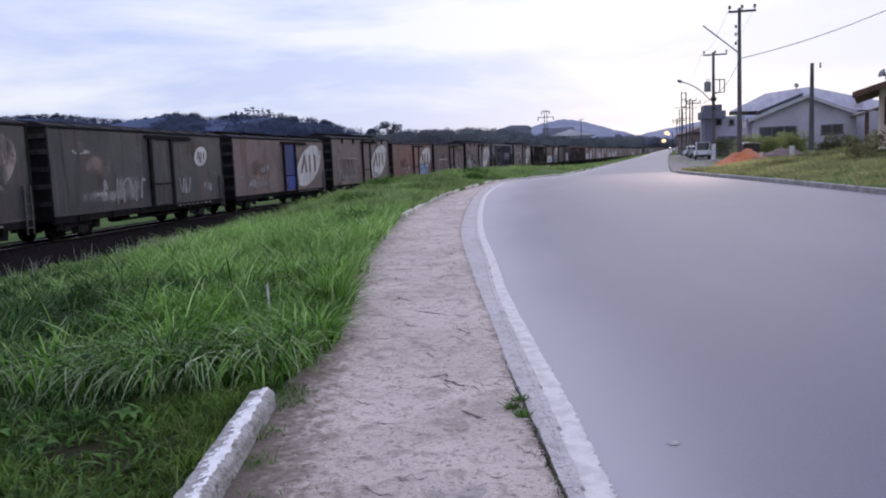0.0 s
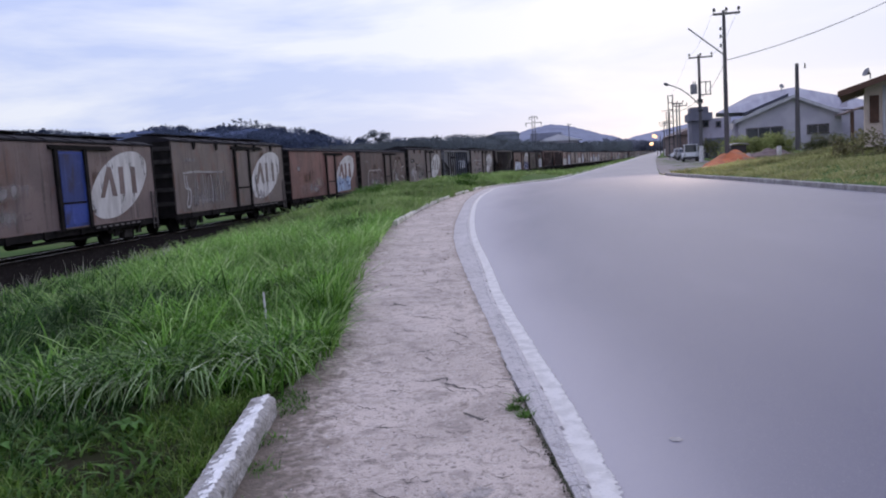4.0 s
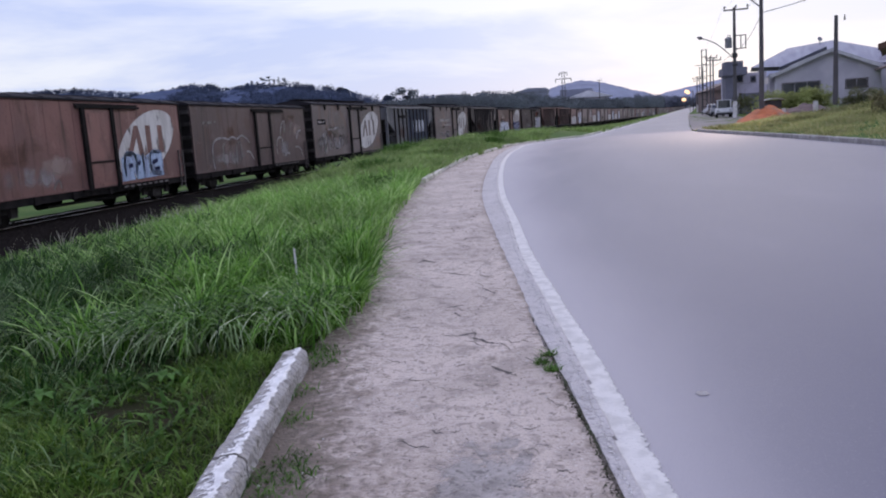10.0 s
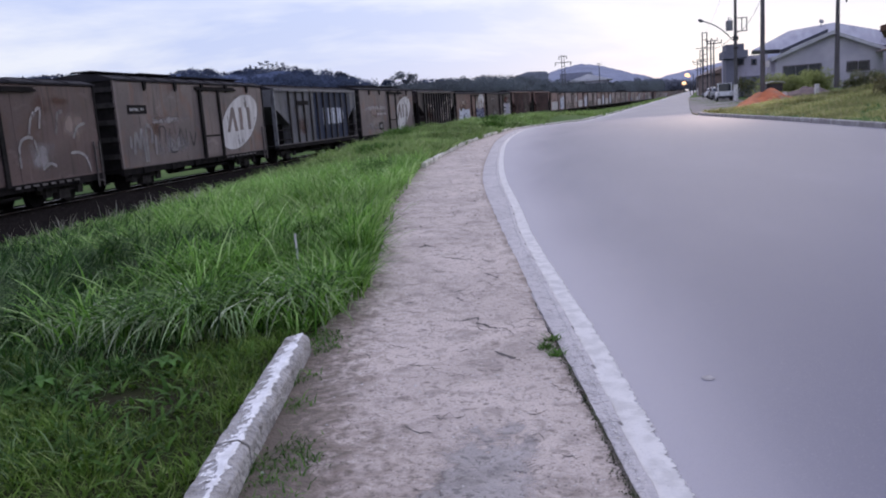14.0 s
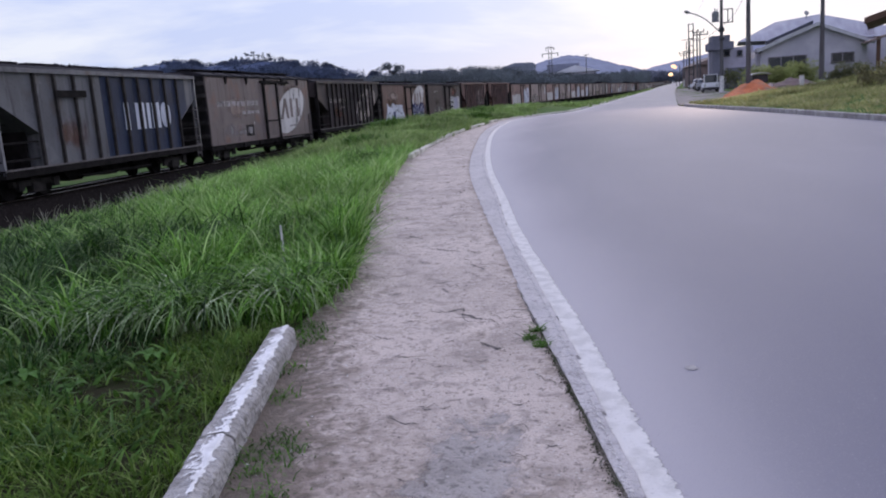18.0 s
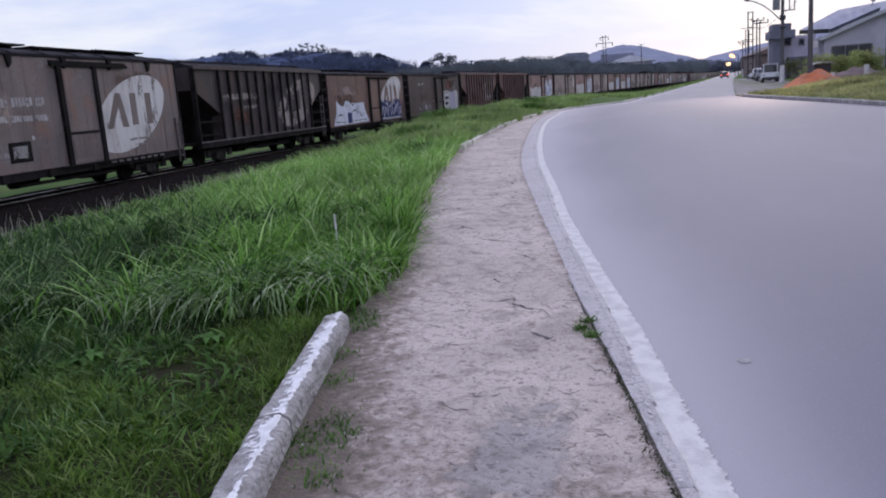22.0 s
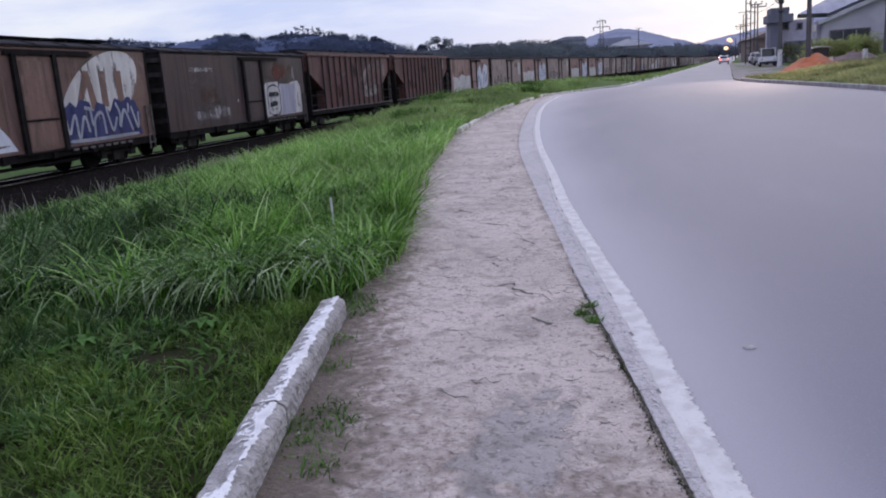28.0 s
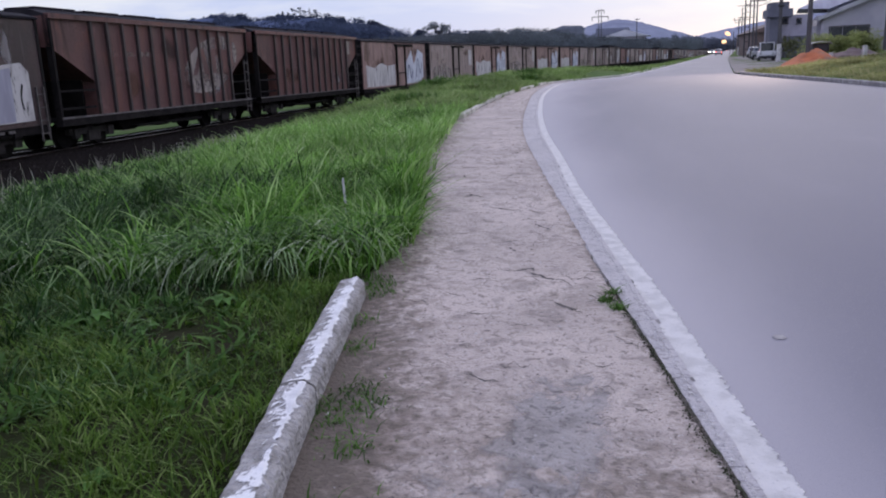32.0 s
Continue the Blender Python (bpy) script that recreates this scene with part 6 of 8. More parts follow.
blades("pavement_weeds", np.concatenate([pp, np.full((n, 1), -0.005)], 1), gr.uniform(0.02, 0.075, n), gr.uniform(0.004, 0.010, n), gr.uniform(0.7, 1.6, n), gr.uniform(0.2, 0.7, n), gr, G_WEED, 2, "small weeds rooted along the kerb and paving edge")
# tall grass with an arching front edge
p, az, size = tufts(gr, -13.5, -1.9, 5.0, 10.0, 11, 62, 0.13, lambda x, y: grass_edge(x, y) & (y > tall_front(x)) & (x > np.maximum(-4.0 - 1.0 * (y - 1.0), grass_rail(y) + 6.2)) & (wavy(x + 3, y, 1.6) > -0.45))
n = len(p)
# blades further from the pavement take the shade-toned copy
length = size * gr.uniform(0.26, 0.66, n) * (0.68 + 0.5 * smooth_step(0.5 + wavy(p[:, 0], p[:, 1], 1.6)))
width, lean, droop = gr.uniform(0.010, 0.028, n), gr.uniform(0.30, 1.10, n), gr.uniform(0.15, 0.80, n)
darker_mix = gr.random(n) < 0.92 * smooth_step((-3.5 - p[:, 0] + 0.5 * wavy(p[:, 0], p[:, 1], 1.1)) / 2.2)
for q, material, label in ((~darker_mix, G_TALL, "dense tall arching grass tufts"), (darker_mix, G_DIM, "tall grass tufts in the shaded tone")):
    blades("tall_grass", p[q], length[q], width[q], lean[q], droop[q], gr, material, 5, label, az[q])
xs = np.concatenate([gr.uniform(-6.5, -2.05, 70), gr.uniform(-3.6, -2.2, 30)])
k = np.repeat(np.arange(100), 17)
pp = np.stack([xs[k] + gr.normal(0, 0.05, len(k)), tall_front(xs)[k] + gr.uniform(0.0, 0.45, 100)[k] + gr.normal(0, 0.05, len(k))], 1)
pp = pp[pp[:, 0] < pave_left(pp[:, 1]) - 0.06]
n = len(pp)
p = np.concatenate([pp, ground_z(pp[:, 0], pp[:, 1], False)[:, None]], 1)
length, width, lean, droop, az = gr.uniform(0.40, 0.80, n), gr.uniform(0.010, 0.026, n), gr.uniform(0.35, 0.95, n), gr.uniform(0.5, 1.10, n), gr.normal(-1.5, 1.6, n)
# Dark-toned blades are mixed in for the shade of the hollows.
darker_mix = gr.random(n) < 0.35 + 0.5 * smooth_step((-2.9 - pp[:, 0]) / 1.2)
for q, material in ((~darker_mix, G_TALL), (darker_mix, G_DIM)):
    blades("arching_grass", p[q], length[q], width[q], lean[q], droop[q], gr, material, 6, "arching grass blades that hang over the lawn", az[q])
p, az, size = tufts(gr, -16, -2.4, 10.0, 22.0, 5, 46, 0.13, lambda x, y: grass_edge(x, y) & (x > grass_rail(y) + 6.2 + 0.3 * np.sin(y * 1.7)))
n = len(p)
length = size * gr.uniform(0.26, 0.66, n) * (0.35 + 0.65 * smooth_step((p[:, 0] - grass_rail(p[:, 1]) - 6.0) / 4.5))
width, lean, droop = gr.uniform(0.014, 0.034, n), gr.uniform(0.35, 1.10, n), gr.uniform(0.15, 0.75, n)
darker_mix = gr.random(n) < 0.85 * smooth_step((-5.8 - p[:, 0] + wavy(p[:, 0], p[:, 1], 0.6)) / 3.5) * smooth_step((17 - p[:, 1]) / 5)
dark = darker_mix & (gr.random(n) < smooth_step((-6.6 - p[:, 0]) / 2.5))
for q, material, label in ((~darker_mix, G_MID, "tall grass between pavement and railway"), (darker_mix & ~dark, G_TALL, "darker tall grass near the railway"), (dark, G_DIM, "grass beside the cinders in the shaded tone")):
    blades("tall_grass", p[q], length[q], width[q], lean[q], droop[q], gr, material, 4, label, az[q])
p, az, size = tufts(gr, -16, -4.8, 22.0, 62.0, 4.2, 36, 0.2, lambda x, y: grass_edge(x + 0.15, y) & (x > grass_rail(y) + 5.6 + 0.4 * np.sin(y)))
n = len(p)
blades("verge_grass", p, size * gr.uniform(0.22, 0.46, n) * (0.7 + 0.5 * (wavy(p[:, 0], p[:, 1], 0.5) > 0.1)), gr.uniform(0.03, 0.06, n), gr.uniform(0.4, 1.3, n), gr.uniform(0.1, 0.5, n), gr, G_VERGE, 2, "grass verge beyond the bend", az)
p, az, size = tufts(gr, -14, 16, 62.0, 200.0, 1.8, 18, 0.4, lambda x, y: grass_edge(x + 0.4, y) & (x > grass_rail(y) + 4.5))
n = len(p)
blades("verge_grass", p, size * gr.uniform(0.20, 0.50, n), gr.uniform(0.06, 0.12, n), gr.uniform(0.2, 0.8, n), gr.uniform(0.1, 0.5, n), gr, G_VERGE, 2, "distant grass strip beside the road", az)
# a ragged fringe along the pavement
ye = gr.uniform(5.1, 22, 420)
k = np.repeat(np.arange(420), 24)
pp = np.stack([pave_left(ye)[k] - gr.uniform(0.08, 0.55, 420)[k] + gr.normal(0, 0.06, len(k)), ye[k] + gr.normal(0, 0.08, len(k))], 1)
n = len(pp)
p = np.concatenate([pp, ground_z(pp[:, 0], pp[:, 1], False)[:, None]], 1)
length = gr.uniform(0.12, 0.40, n) * np.interp(pp[:, 1], [6, 10], [1, 0.65]) * np.interp(pave_left(pp[:, 1]) - pp[:, 0], [0, 0.4], [0.5, 1.2])
width, lean, droop = gr.uniform(0.010, 0.024, n), gr.uniform(0.3, 1.0, n), gr.uniform(0.2, 0.8, n)
darker_mix = gr.random(n) > smooth_step((pp[:, 1] - 7.5) / 3)
for q, material in ((darker_mix, G_TALL), (~darker_mix, G_MID)):
    blades("edge_grass", p[q], length[q], width[q], lean[q], droop[q], gr, material, 4, "uneven grass fringe along the pavement")
# blades that arch out of the front of the tall grass, paled for sky glint
n = 380
xs = np.concatenate([gr.uniform(-7.0, -2.1, 130), gr.uniform(-3.9, -2.2, 250)])
pp = np.stack([xs, tall_front(xs) + gr.uniform(-0.05, 0.9, n) ** 2], 1)
pp = pp[pp[:, 0] < pave_left(pp[:, 1]) - 0.05]
n = len(pp)
p = np.concatenate([pp, ground_z(pp[:, 0], pp[:, 1], False)[:, None]], 1)
blades("arching_grass", p, gr.uniform(0.45, 0.75, n), gr.uniform(0.012, 0.020, n), gr.uniform(0.5, 1.0, n), gr.uniform(0.65, 1.2, n), gr, G_GLINT, 7, "arching blades at the front of the tall grass, paled for sky glint", gr.normal(-1.5, 1.0, n))
# dry stalks at the back of the tall grass
p, az, size = tufts(gr, -14, -4, 6, 22, 2.6, 5, 0.16, lambda x, y: (x > grass_rail(y) + 6.4) & (x < grass_rail(y) + 8.0 + 2.5 * (wavy(x, y, 0.9) > 0.2)) & (wavy(x, y, 0.6) > -0.3))
n = len(p)
blades("dry_stalks", p, gr.uniform(0.35, 0.7, n), gr.uniform(0.012, 0.02, n), gr.uniform(0.1, 0.5, n), gr.uniform(0.0, 0.3, n), gr, G_DRY, 3, "pale dry grass stalks at the railway's edge", az)
# darker clumps of weeds in the grass
for cx, cy, w, h in ((-7.7, 49.4, 0.8, 0.5), (-7.1, 45.8, 0.6, 0.4), (-5.7, 18.9, 0.5, 0.32), (-6.4, 19.9, 0.5, 0.3), (-11.2, 39.5, 0.9, 0.5), (-10.6, 37.2, 0.7, 0.45), (-5.3, 14.8, 0.4, 0.28), (-8.6, 27.5, 0.7, 0.4)):
    n = 420
    pp = np.stack([cx + gr.normal(0, w * 0.45, n), cy + gr.normal(0, w * 0.6, n)], 1)
    p = np.concatenate([pp, ground_z(pp[:, 0], pp[:, 1], False)[:, None]], 1)
    blades("weed_clump", p, h * gr.uniform(0.7, 1.5, n), gr.uniform(0.03, 0.07, n), gr.uniform(0.4, 1.2, n), gr.uniform(0.1, 0.5, n), gr, G_WEED, 3, "clump of darker broad-leaved weeds in the verge")
# bank on the other side of the road
p, az, size = tufts(gr, 4.6, 24, 12, 62, 3.4, 30, 0.22, lambda x, y: (x > road_right(y) + 0.3 + np.clip((y - 49) * 0.45, 0, 9)))
n = len(p)
blades("bank_grass", p, size * gr.uniform(0.10, 0.26, n) * (1 + 0.5 * (wavy(p[:, 0], p[:, 1], 0.35) > 0.25)), gr.uniform(0.03, 0.06, n), gr.uniform(0.4, 1.4, n), gr.uniform(0.1, 0.5, n), gr, G_BANK, 2, "rough yellowish grass on the roadside bank", az)


def leaf_cloud(centres, radii, per, leaf, rng, squash=0.8):
    """Small ragged leaf triangles scattered in many overlapping clumps."""
    n = len(centres) * per
    k = np.repeat(np.arange(len(centres)), per)
    d = rng.normal(0, 1, (n, 3))
    d /= np.linalg.norm(d, axis=1)[:, None]
    r = rng.uniform(0.45, 1.08, n) ** 0.6
    c = np.asarray(centres)[k] + d * (r * np.asarray(radii)[k])[:, None] * np.array([1, 1, squash])
    s = leaf * rng.uniform(0.5, 1.4, n)
    a = rng.normal(0, 1, (n, 3, 3)) * s[:, None, None] * 0.6
    v = c[:, None] + a
    return v.reshape(-1, 3), np.arange(3 * n).reshape(-1, 3)


def wood(name, material, crowns, radii, per, leaf, seed, label):
    v, f = leaf_cloud(crowns, radii, per, leaf, np.random.default_rng(seed))
    return raw_mesh(name, v, f, material, "stuff", label, category="trees")


def ridge(name, at_y, profile, depth, material, label, rows=9, rough=0.06):
    """A hill whose skyline follows (slope across, slope up) pairs seen from afar, with a gentle front."""
    ax = np.array([p[0] for p in profile])
    el = np.array([p[1] for p in profile])
    u = np.linspace(ax[0], ax[-1], 160)
    top = np.interp(u, ax, el) * at_y * (1 + rough * wavy(u * 300, u * 170, 0.5))
    ys = np.linspace(0, 1, rows)
    xs = np.repeat((u * at_y)[None], rows, 0)
    yy = at_y - depth * (1 - ys)[:, None] + 0 * xs
    zz = -5 + (np.maximum(top, 0.5) + 4.5)[None] * np.sin(ys * np.pi / 2)[:, None] ** 1.3
    i = np.arange(rows * 160).reshape(rows, 160)
    f = np.stack([i[:-1, :-1], i[:-1, 1:], i[1:, 1:], i[1:, :-1]], -1).reshape(-1, 4)
    return raw_mesh(name, np.stack([xs, yy, zz], -1).reshape(-1, 3), f, material, "structure", label, True)


WOOD_SKY = [(-1.6, 0.05), (-1.1, 0.08), (-0.9, 0.083), (-0.79, 0.084), (-0.737, 0.0825), (-0.70, 0.077), (-0.68, 0.074), (-0.62, 0.070), (-0.59, 0.071), (-0.578, 0.0745), (-0.567, 0.0765), (-0.537, 0.0735), (-0.513, 0.067), (-0.50, 0.067), (-0.477, 0.070), (-0.441, 0.0665), (-0.425, 0.0675), (-0.406, 0.0665), (-0.40, 0.0635), (-0.387, 0.061), (-0.372, 0.060), (-0.357, 0.0565), (-0.345, 0.0535), (-0.334, 0.0485), (-0.323, 0.0435), (-0.304, 0.042), (-0.275, 0.0395), (-0.2, 0.036), (-0.16, 0.03)]
WOOD_HILL = [(a, b - 0.0045) for a, b in WOOD_SKY]
ridge("wooded_hill", 460, WOOD_HILL, 200, M_WOOD_HILL, "wooded hill behind the railway, coloured blue for haze")
ridge("far_hill", 1500, [(-0.14, 0.012), (-0.11, 0.026), (-0.09, 0.030), (-0.07, 0.036), (-0.0444, 0.0404), (-0.03, 0.039), (-0.008, 0.0325), (0.015, 0.0245), (0.028, 0.0215), (0.042, 0.0155), (0.07, 0.008)], 500, M_FAR_HILL, "rounded hill in the distance, coloured blue for haze", rough=0.02)
ridge("far_hill", 1700, [(0.02, 0.006), (0.042, 0.0156), (0.054, 0.0193), (0.0757, 0.0228), (0.0994, 0.0268), (0.12, 0.0296), (0.15, 0.034), (0.2, 0.040), (0.4, 0.045), (0.8, 0.03)], 500, M_FAR_HILL_B, "hill behind the houses, coloured pale for haze", rough=0.02)
hr = np.random.default_rng(5)
N = 2600
hx = hr.uniform(-1.0, -0.17, N)
hv = hr.uniform(0.0, 1.0, N) ** 0.7
htop = np.interp(hx, [p[0] for p in WOOD_SKY], [p[1] for p in WOOD_SKY]) * 460
hy = 460 - 150 * (1 - hv)
hr_ = hr.uniform(1.5, 3.6, N)
hz = np.where(hv > 0.9, htop + 1.2 - hr_ * 0.8 - hr.uniform(0, 1.6, N), -2 + (htop - 3.5) * np.sin((1 - 0.75 * (1 - hv)) * np.pi / 2) ** 1.3 + hr.uniform(-1, 1.5, N))
wood("hill_wood", L_HILL, np.stack([hx * hy, hy, hz], 1), hr_, 110, 0.55, 6, "dense trees covering the hill, coloured blue for haze")
N = 1700
bx_ = hr.uniform(-0.36, 0.05, N)
by_ = np.maximum(225, 27.8 / (0.11 - bx_) + 25) + hr.uniform(0, 115, N)
br_ = hr.uniform(1.2, 2.8, N)
belt = np.interp(bx_, [-0.36, -0.33, -0.28, -0.23, -0.20, -0.186, -0.164, -0.148, -0.133, -0.112, -0.095, -0.07, -0.045, -0.02, 0.0, 0.03, 0.05], [0.044, 0.0445, 0.0455, 0.0462, 0.0468, 0.0475, 0.0462, 0.0462, 0.0455, 0.0425, 0.037, 0.034, 0.031, 0.028, 0.026, 0.0225, 0.019])
bz_ = (belt * by_ - br_ * 0.9 - 1.0) * hr.uniform(0.05, 1.0, N) ** 0.6 - 0.5
wood("tree_belt", L_MID, np.stack([bx_ * by_, by_, bz_], 1), br_, 150, 0.30, 8, "belt of trees behind the railway, greyed for haze")
N = 300
ux_ = hr.uniform(0.02, 0.20, N)
uy_ = 1050 + hr.uniform(0, 60, N)
ur_ = hr.uniform(4.0, 8.5, N)
uz_ = (np.interp(ux_, [0.02, 0.05, 0.085, 0.11, 0.2], [0.021, 0.018, 0.0135, 0.017, 0.022]) * uy_ - ur_) * hr.uniform(0.05, 1.0, N) ** 0.6
wood("far_trees", L_FAR, np.stack([ux_ * uy_, uy_, uz_], 1), ur_, 90, 1.5, 10, "trees where the road ends, coloured pale for haze")
fx = hr.uniform(-0.95, -0.2, 300)
fy = hr.uniform(130, 200, 300)
wood("low_scrub", L_MID, np.stack([fx * fy, fy, hr.uniform(-0.5, 1.6, 300)], 1), hr.uniform(1.0, 2.2, 300), 40, 0.6, 9, "low scrub beyond the field")


def lone_tree(x, y, top, spread, seed, label, trunk=0.3, crown=0.4, leaf=0.7, material=L_MID, name="tree", per=60):
    t = thing(name, label, "tree", at=(x, y, -1))
    r = random.Random(seed)
    bm = bmesh.new()
    h = top + 1
    tube(bm, (0, 0, 0), (0.2, 0, h * (1 - crown)), trunk, trunk * 0.7, 7)
    tips = []
    for i in range(8):
        a = 2 * math.pi * i / 8 + r.uniform(-0.3, 0.3)
        q = Vector((math.cos(a) * spread * r.uniform(0.4, 0.9), math.sin(a) * spread * r.uniform(0.4, 0.9), h * (1 - crown * r.uniform(0.15, 0.7))))
        tube(bm, (0.2, 0, h * (1 - crown) - 0.2), q, trunk * 0.5, trunk * 0.15, 5)
        tips.append(q)
    part("trunk", bm, M_BARK, t)
    g = np.random.default_rng(seed)
    c = np.array([tuple(q) for q in tips for _ in range(3)]) + g.normal(0, spread * 0.16, (24, 3)) * np.array([1, 1, 0.5])
    v, f = leaf_cloud(c, g.uniform(0.22, 0.36, 24) * spread, per, leaf, g, 0.6)
    ob = raw_mesh("crown", v, f, material)
    ob.parent = t
    return t


lone_tree(-86.6, 328, 17.3, 4.6, 3, "lone spreading tree against the sky", 0.35, 0.26, 0.5, per=34)
hill_rng = random.Random(8)
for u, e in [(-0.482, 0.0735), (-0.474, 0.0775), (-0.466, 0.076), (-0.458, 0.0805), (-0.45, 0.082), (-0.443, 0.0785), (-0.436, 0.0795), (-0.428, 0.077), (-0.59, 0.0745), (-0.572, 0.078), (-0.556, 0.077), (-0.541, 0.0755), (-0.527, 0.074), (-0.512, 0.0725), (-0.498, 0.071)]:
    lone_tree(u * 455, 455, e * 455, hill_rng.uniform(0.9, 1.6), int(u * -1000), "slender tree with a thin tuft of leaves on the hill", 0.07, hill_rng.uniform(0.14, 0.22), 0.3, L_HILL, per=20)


# ---- poles, wires and lamps ----
def cross_arm(pole, x, y, z, w, turn=0.0, insulators=3):
    m = pose(x, y, z, 0, 0, turn)
    arm = part("cross_arm", box(bmesh.new(), -w / 2, w / 2, -0.06, 0.06, -0.07, 0.07, m), M_POLE, pole)
    for i in range(insulators):
        u = -w / 2 + 0.08 + (w - 0.16) * i / max(1, insulators - 1)
        c = m @ Vector((u, 0, 0.07))
        bm = bmesh.new()
        tube(bm, c, c + Vector((0, 0, 0.16)), 0.025, 0.025, 6)
        tube(bm, c + Vector((0, 0, 0.14)), c + Vector((0, 0, 0.34)), 0.11, 0.07, 8)
        part("insulator", bm, M_DARKMETAL, arm)


def utility_pole(x, y, z0, z1, label, arm=2.2, r=0.17, band=True, turn=0.0, name="utility_pole"):
    p = thing(name, label, "utility pole", "poles along the road", (0, 0, 0))
    bm = tube(bmesh.new(), (x, y, z0 - 0.4), (x, y, z1), r, r * 0.62, 10)
    part("shaft", bm, M_POLE, p)
    if band:
        part("white_band", tube(bmesh.new(), (x, y, z0 - 0.05), (x, y, z0 + 1.55), r * 1.12, r * 1.02, 12), M_WHITEBASE, p, "white-painted foot of the pole")
    if arm:
        cross_arm(p, x + 0.15, y - 0.15, z1 - 0.25, arm, turn)
    return p


def lamp_arm(pole, root, tip, r=0.04, head=True, lit=None):
    bm = bmesh.new()
    a, b = Vector(root), Vector(tip)
    pts = [a.lerp(b, t) + Vector((0, 0, 0.5 * math.sin(math.pi * t) * (0.7 if head else 0))) for t in (0, 0.2, 0.4, 0.6, 0.8, 1)]
    for p, q in zip(pts, pts[1:]):
        tube(bm, p, q, r, r, 6)
    arm = part("lamp_bracket", bm, M_GREYMETAL, pole)
    if head:
        d = (pts[-1] - pts[-2]).normalized()
        bm = bmesh.new()
        tube(bm, b, b + d * 0.3, 0.08, 0.17, 8)
        tube(bm, b + d * 0.3, b + d * 0.62, 0.17, 0.09, 8)
        part("lamp_head", bm, lit or M_GREYMETAL, arm)
    return arm


p1 = utility_pole(9.35, 58, 0.9, 10.6, "tall concrete utility pole with a cross-arm beside the clay heap", 1.75, band=False)
lamp_arm(p1, (9.3, 58, 7.65), (6.96, 57.6, 9.55), 0.045, head=False)
spot = new("street_light", bpy.data.lights.new("street_light", "SPOT"))
spot.data.energy, spot.data.color, spot.data.spot_size, spot.data.spot_blend, spot.data.shadow_soft_size = 6500, (1.0, 0.74, 0.60), radians(62), 1.0, 0.15
spot.matrix_world = look((6.9, 57.4, 9.45), (3.4, 47.5, 0))
for z in (8.2, 8.8, 9.3):
    part("insulator", tube(bmesh.new(), (9.12, 58, z), (9.12, 58, z + 0.2), 0.08, 0.06, 8), M_DARKMETAL, p1)
part("service_box", boxes((9.5, 9.75, 57.85, 58.1, 2.6, 3.0)), M_WHITEBASE, p1)
p2 = utility_pole(11.2, 85, 0.1, 10.7, "utility pole with a transformer, lamp and white-painted foot", 2.3, 0.2)
lamp_arm(p2, (11.0, 84.9, 5.9), (7.9, 82, 7.75), 0.05)
bm = bmesh.new()
tube(bm, (10.6, 84.7, 6.85), (10.6, 84.7, 7.75), 0.33, 0.33, 12)
tube(bm, (10.6, 84.7, 7.75), (10.6, 84.7, 7.85), 0.35, 0.2, 12)
tube(bm, (10.55, 84.7, 7.8), (10.55, 84.7, 8.15), 0.05, 0.04, 6)
tube(bm, (10.75, 84.7, 7.8), (10.75, 84.7, 8.1), 0.05, 0.04, 6)
part("transformer", bm, M_GREYMETAL, p2, "grey cylindrical transformer")
bm = bmesh.new()
for a, b in (((11.2, 85, 8.0), (12.3, 85, 8.0)), ((11.2, 85, 6.75), (12.3, 85, 6.75)), ((12.25, 85, 6.7), (12.25, 85, 8.05)), ((11.8, 85, 6.75), (11.8, 85, 8.0))):
    tube(bm, a, b, 0.05, 0.05, 6)
part("equipment_frame", bm, M_DARKMETAL, p2)
for z in (6.2, 6.0, 5.2):
    part("clamp", tube(bmesh.new(), (10.95, 84.85, z), (11.45, 84.85, z), 0.12, 0.12, 6), M_DARKMETAL, p2)
utility_pole(27, 58.2, 1.4, 14.0, "concrete utility pole beyond the houses", 1.75, band=False)
p3 = utility_pole(14.42, 60, 1.3, 6.85, "short dark post with a small insulator in front of the house", 0, 0.19, band=False)
part("insulator", tube(bmesh.new(), (14.95, 60, 6.5), (14.95, 60, 6.85), 0.06, 0.04, 6), M_DARKMETAL, p3)

lat = thing("lattice_pole", "slim double-post lattice pole", "utility pole")
for x in (11.9, 12.55):
    part("post", boxes((x - 0.07, x + 0.07, 124.9, 125.1, 0, 9.5)), M_DARKMETAL, lat)
for i in range(9):
    z = 1.2 + i * 1.02
    part("rung", boxes((11.9, 12.55, 124.95, 125.05, z, z + 0.09)), M_DARKMETAL, lat)
for z in (5.6, 7.2):
    part("side_arm", boxes((10.9, 13.3, 124.96, 125.04, z, z + 0.08)), M_DARKMETAL, lat)
copy_thing(lat, pose(4.1, 48, -0.4))
utility_pole(12.93, 120, 0.1, 7.8, "thin utility pole with a single cross-arm", 1.9, 0.13)
utility_pole(13.8, 132, 0.1, 8.8, "far thin concrete utility pole", 1.8, 0.14)
utility_pole(17.0, 190, 0.1, 7.6, "far utility pole with a cross-arm", 2.4, 0.14)
utility_pole(21.5, 240, 0.1, 8.5, "far utility pole with a cross-arm", 2.4, 0.15)
utility_pole(-7.0, 300, -0.7, 13.0, "thin wooden pole behind the railway", 1.6, 0.2, band=False)

tower = thing("power_tower", "dark twin-post power tower with cross-arms", "power tower", at=(-16.9, 256, -0.8))
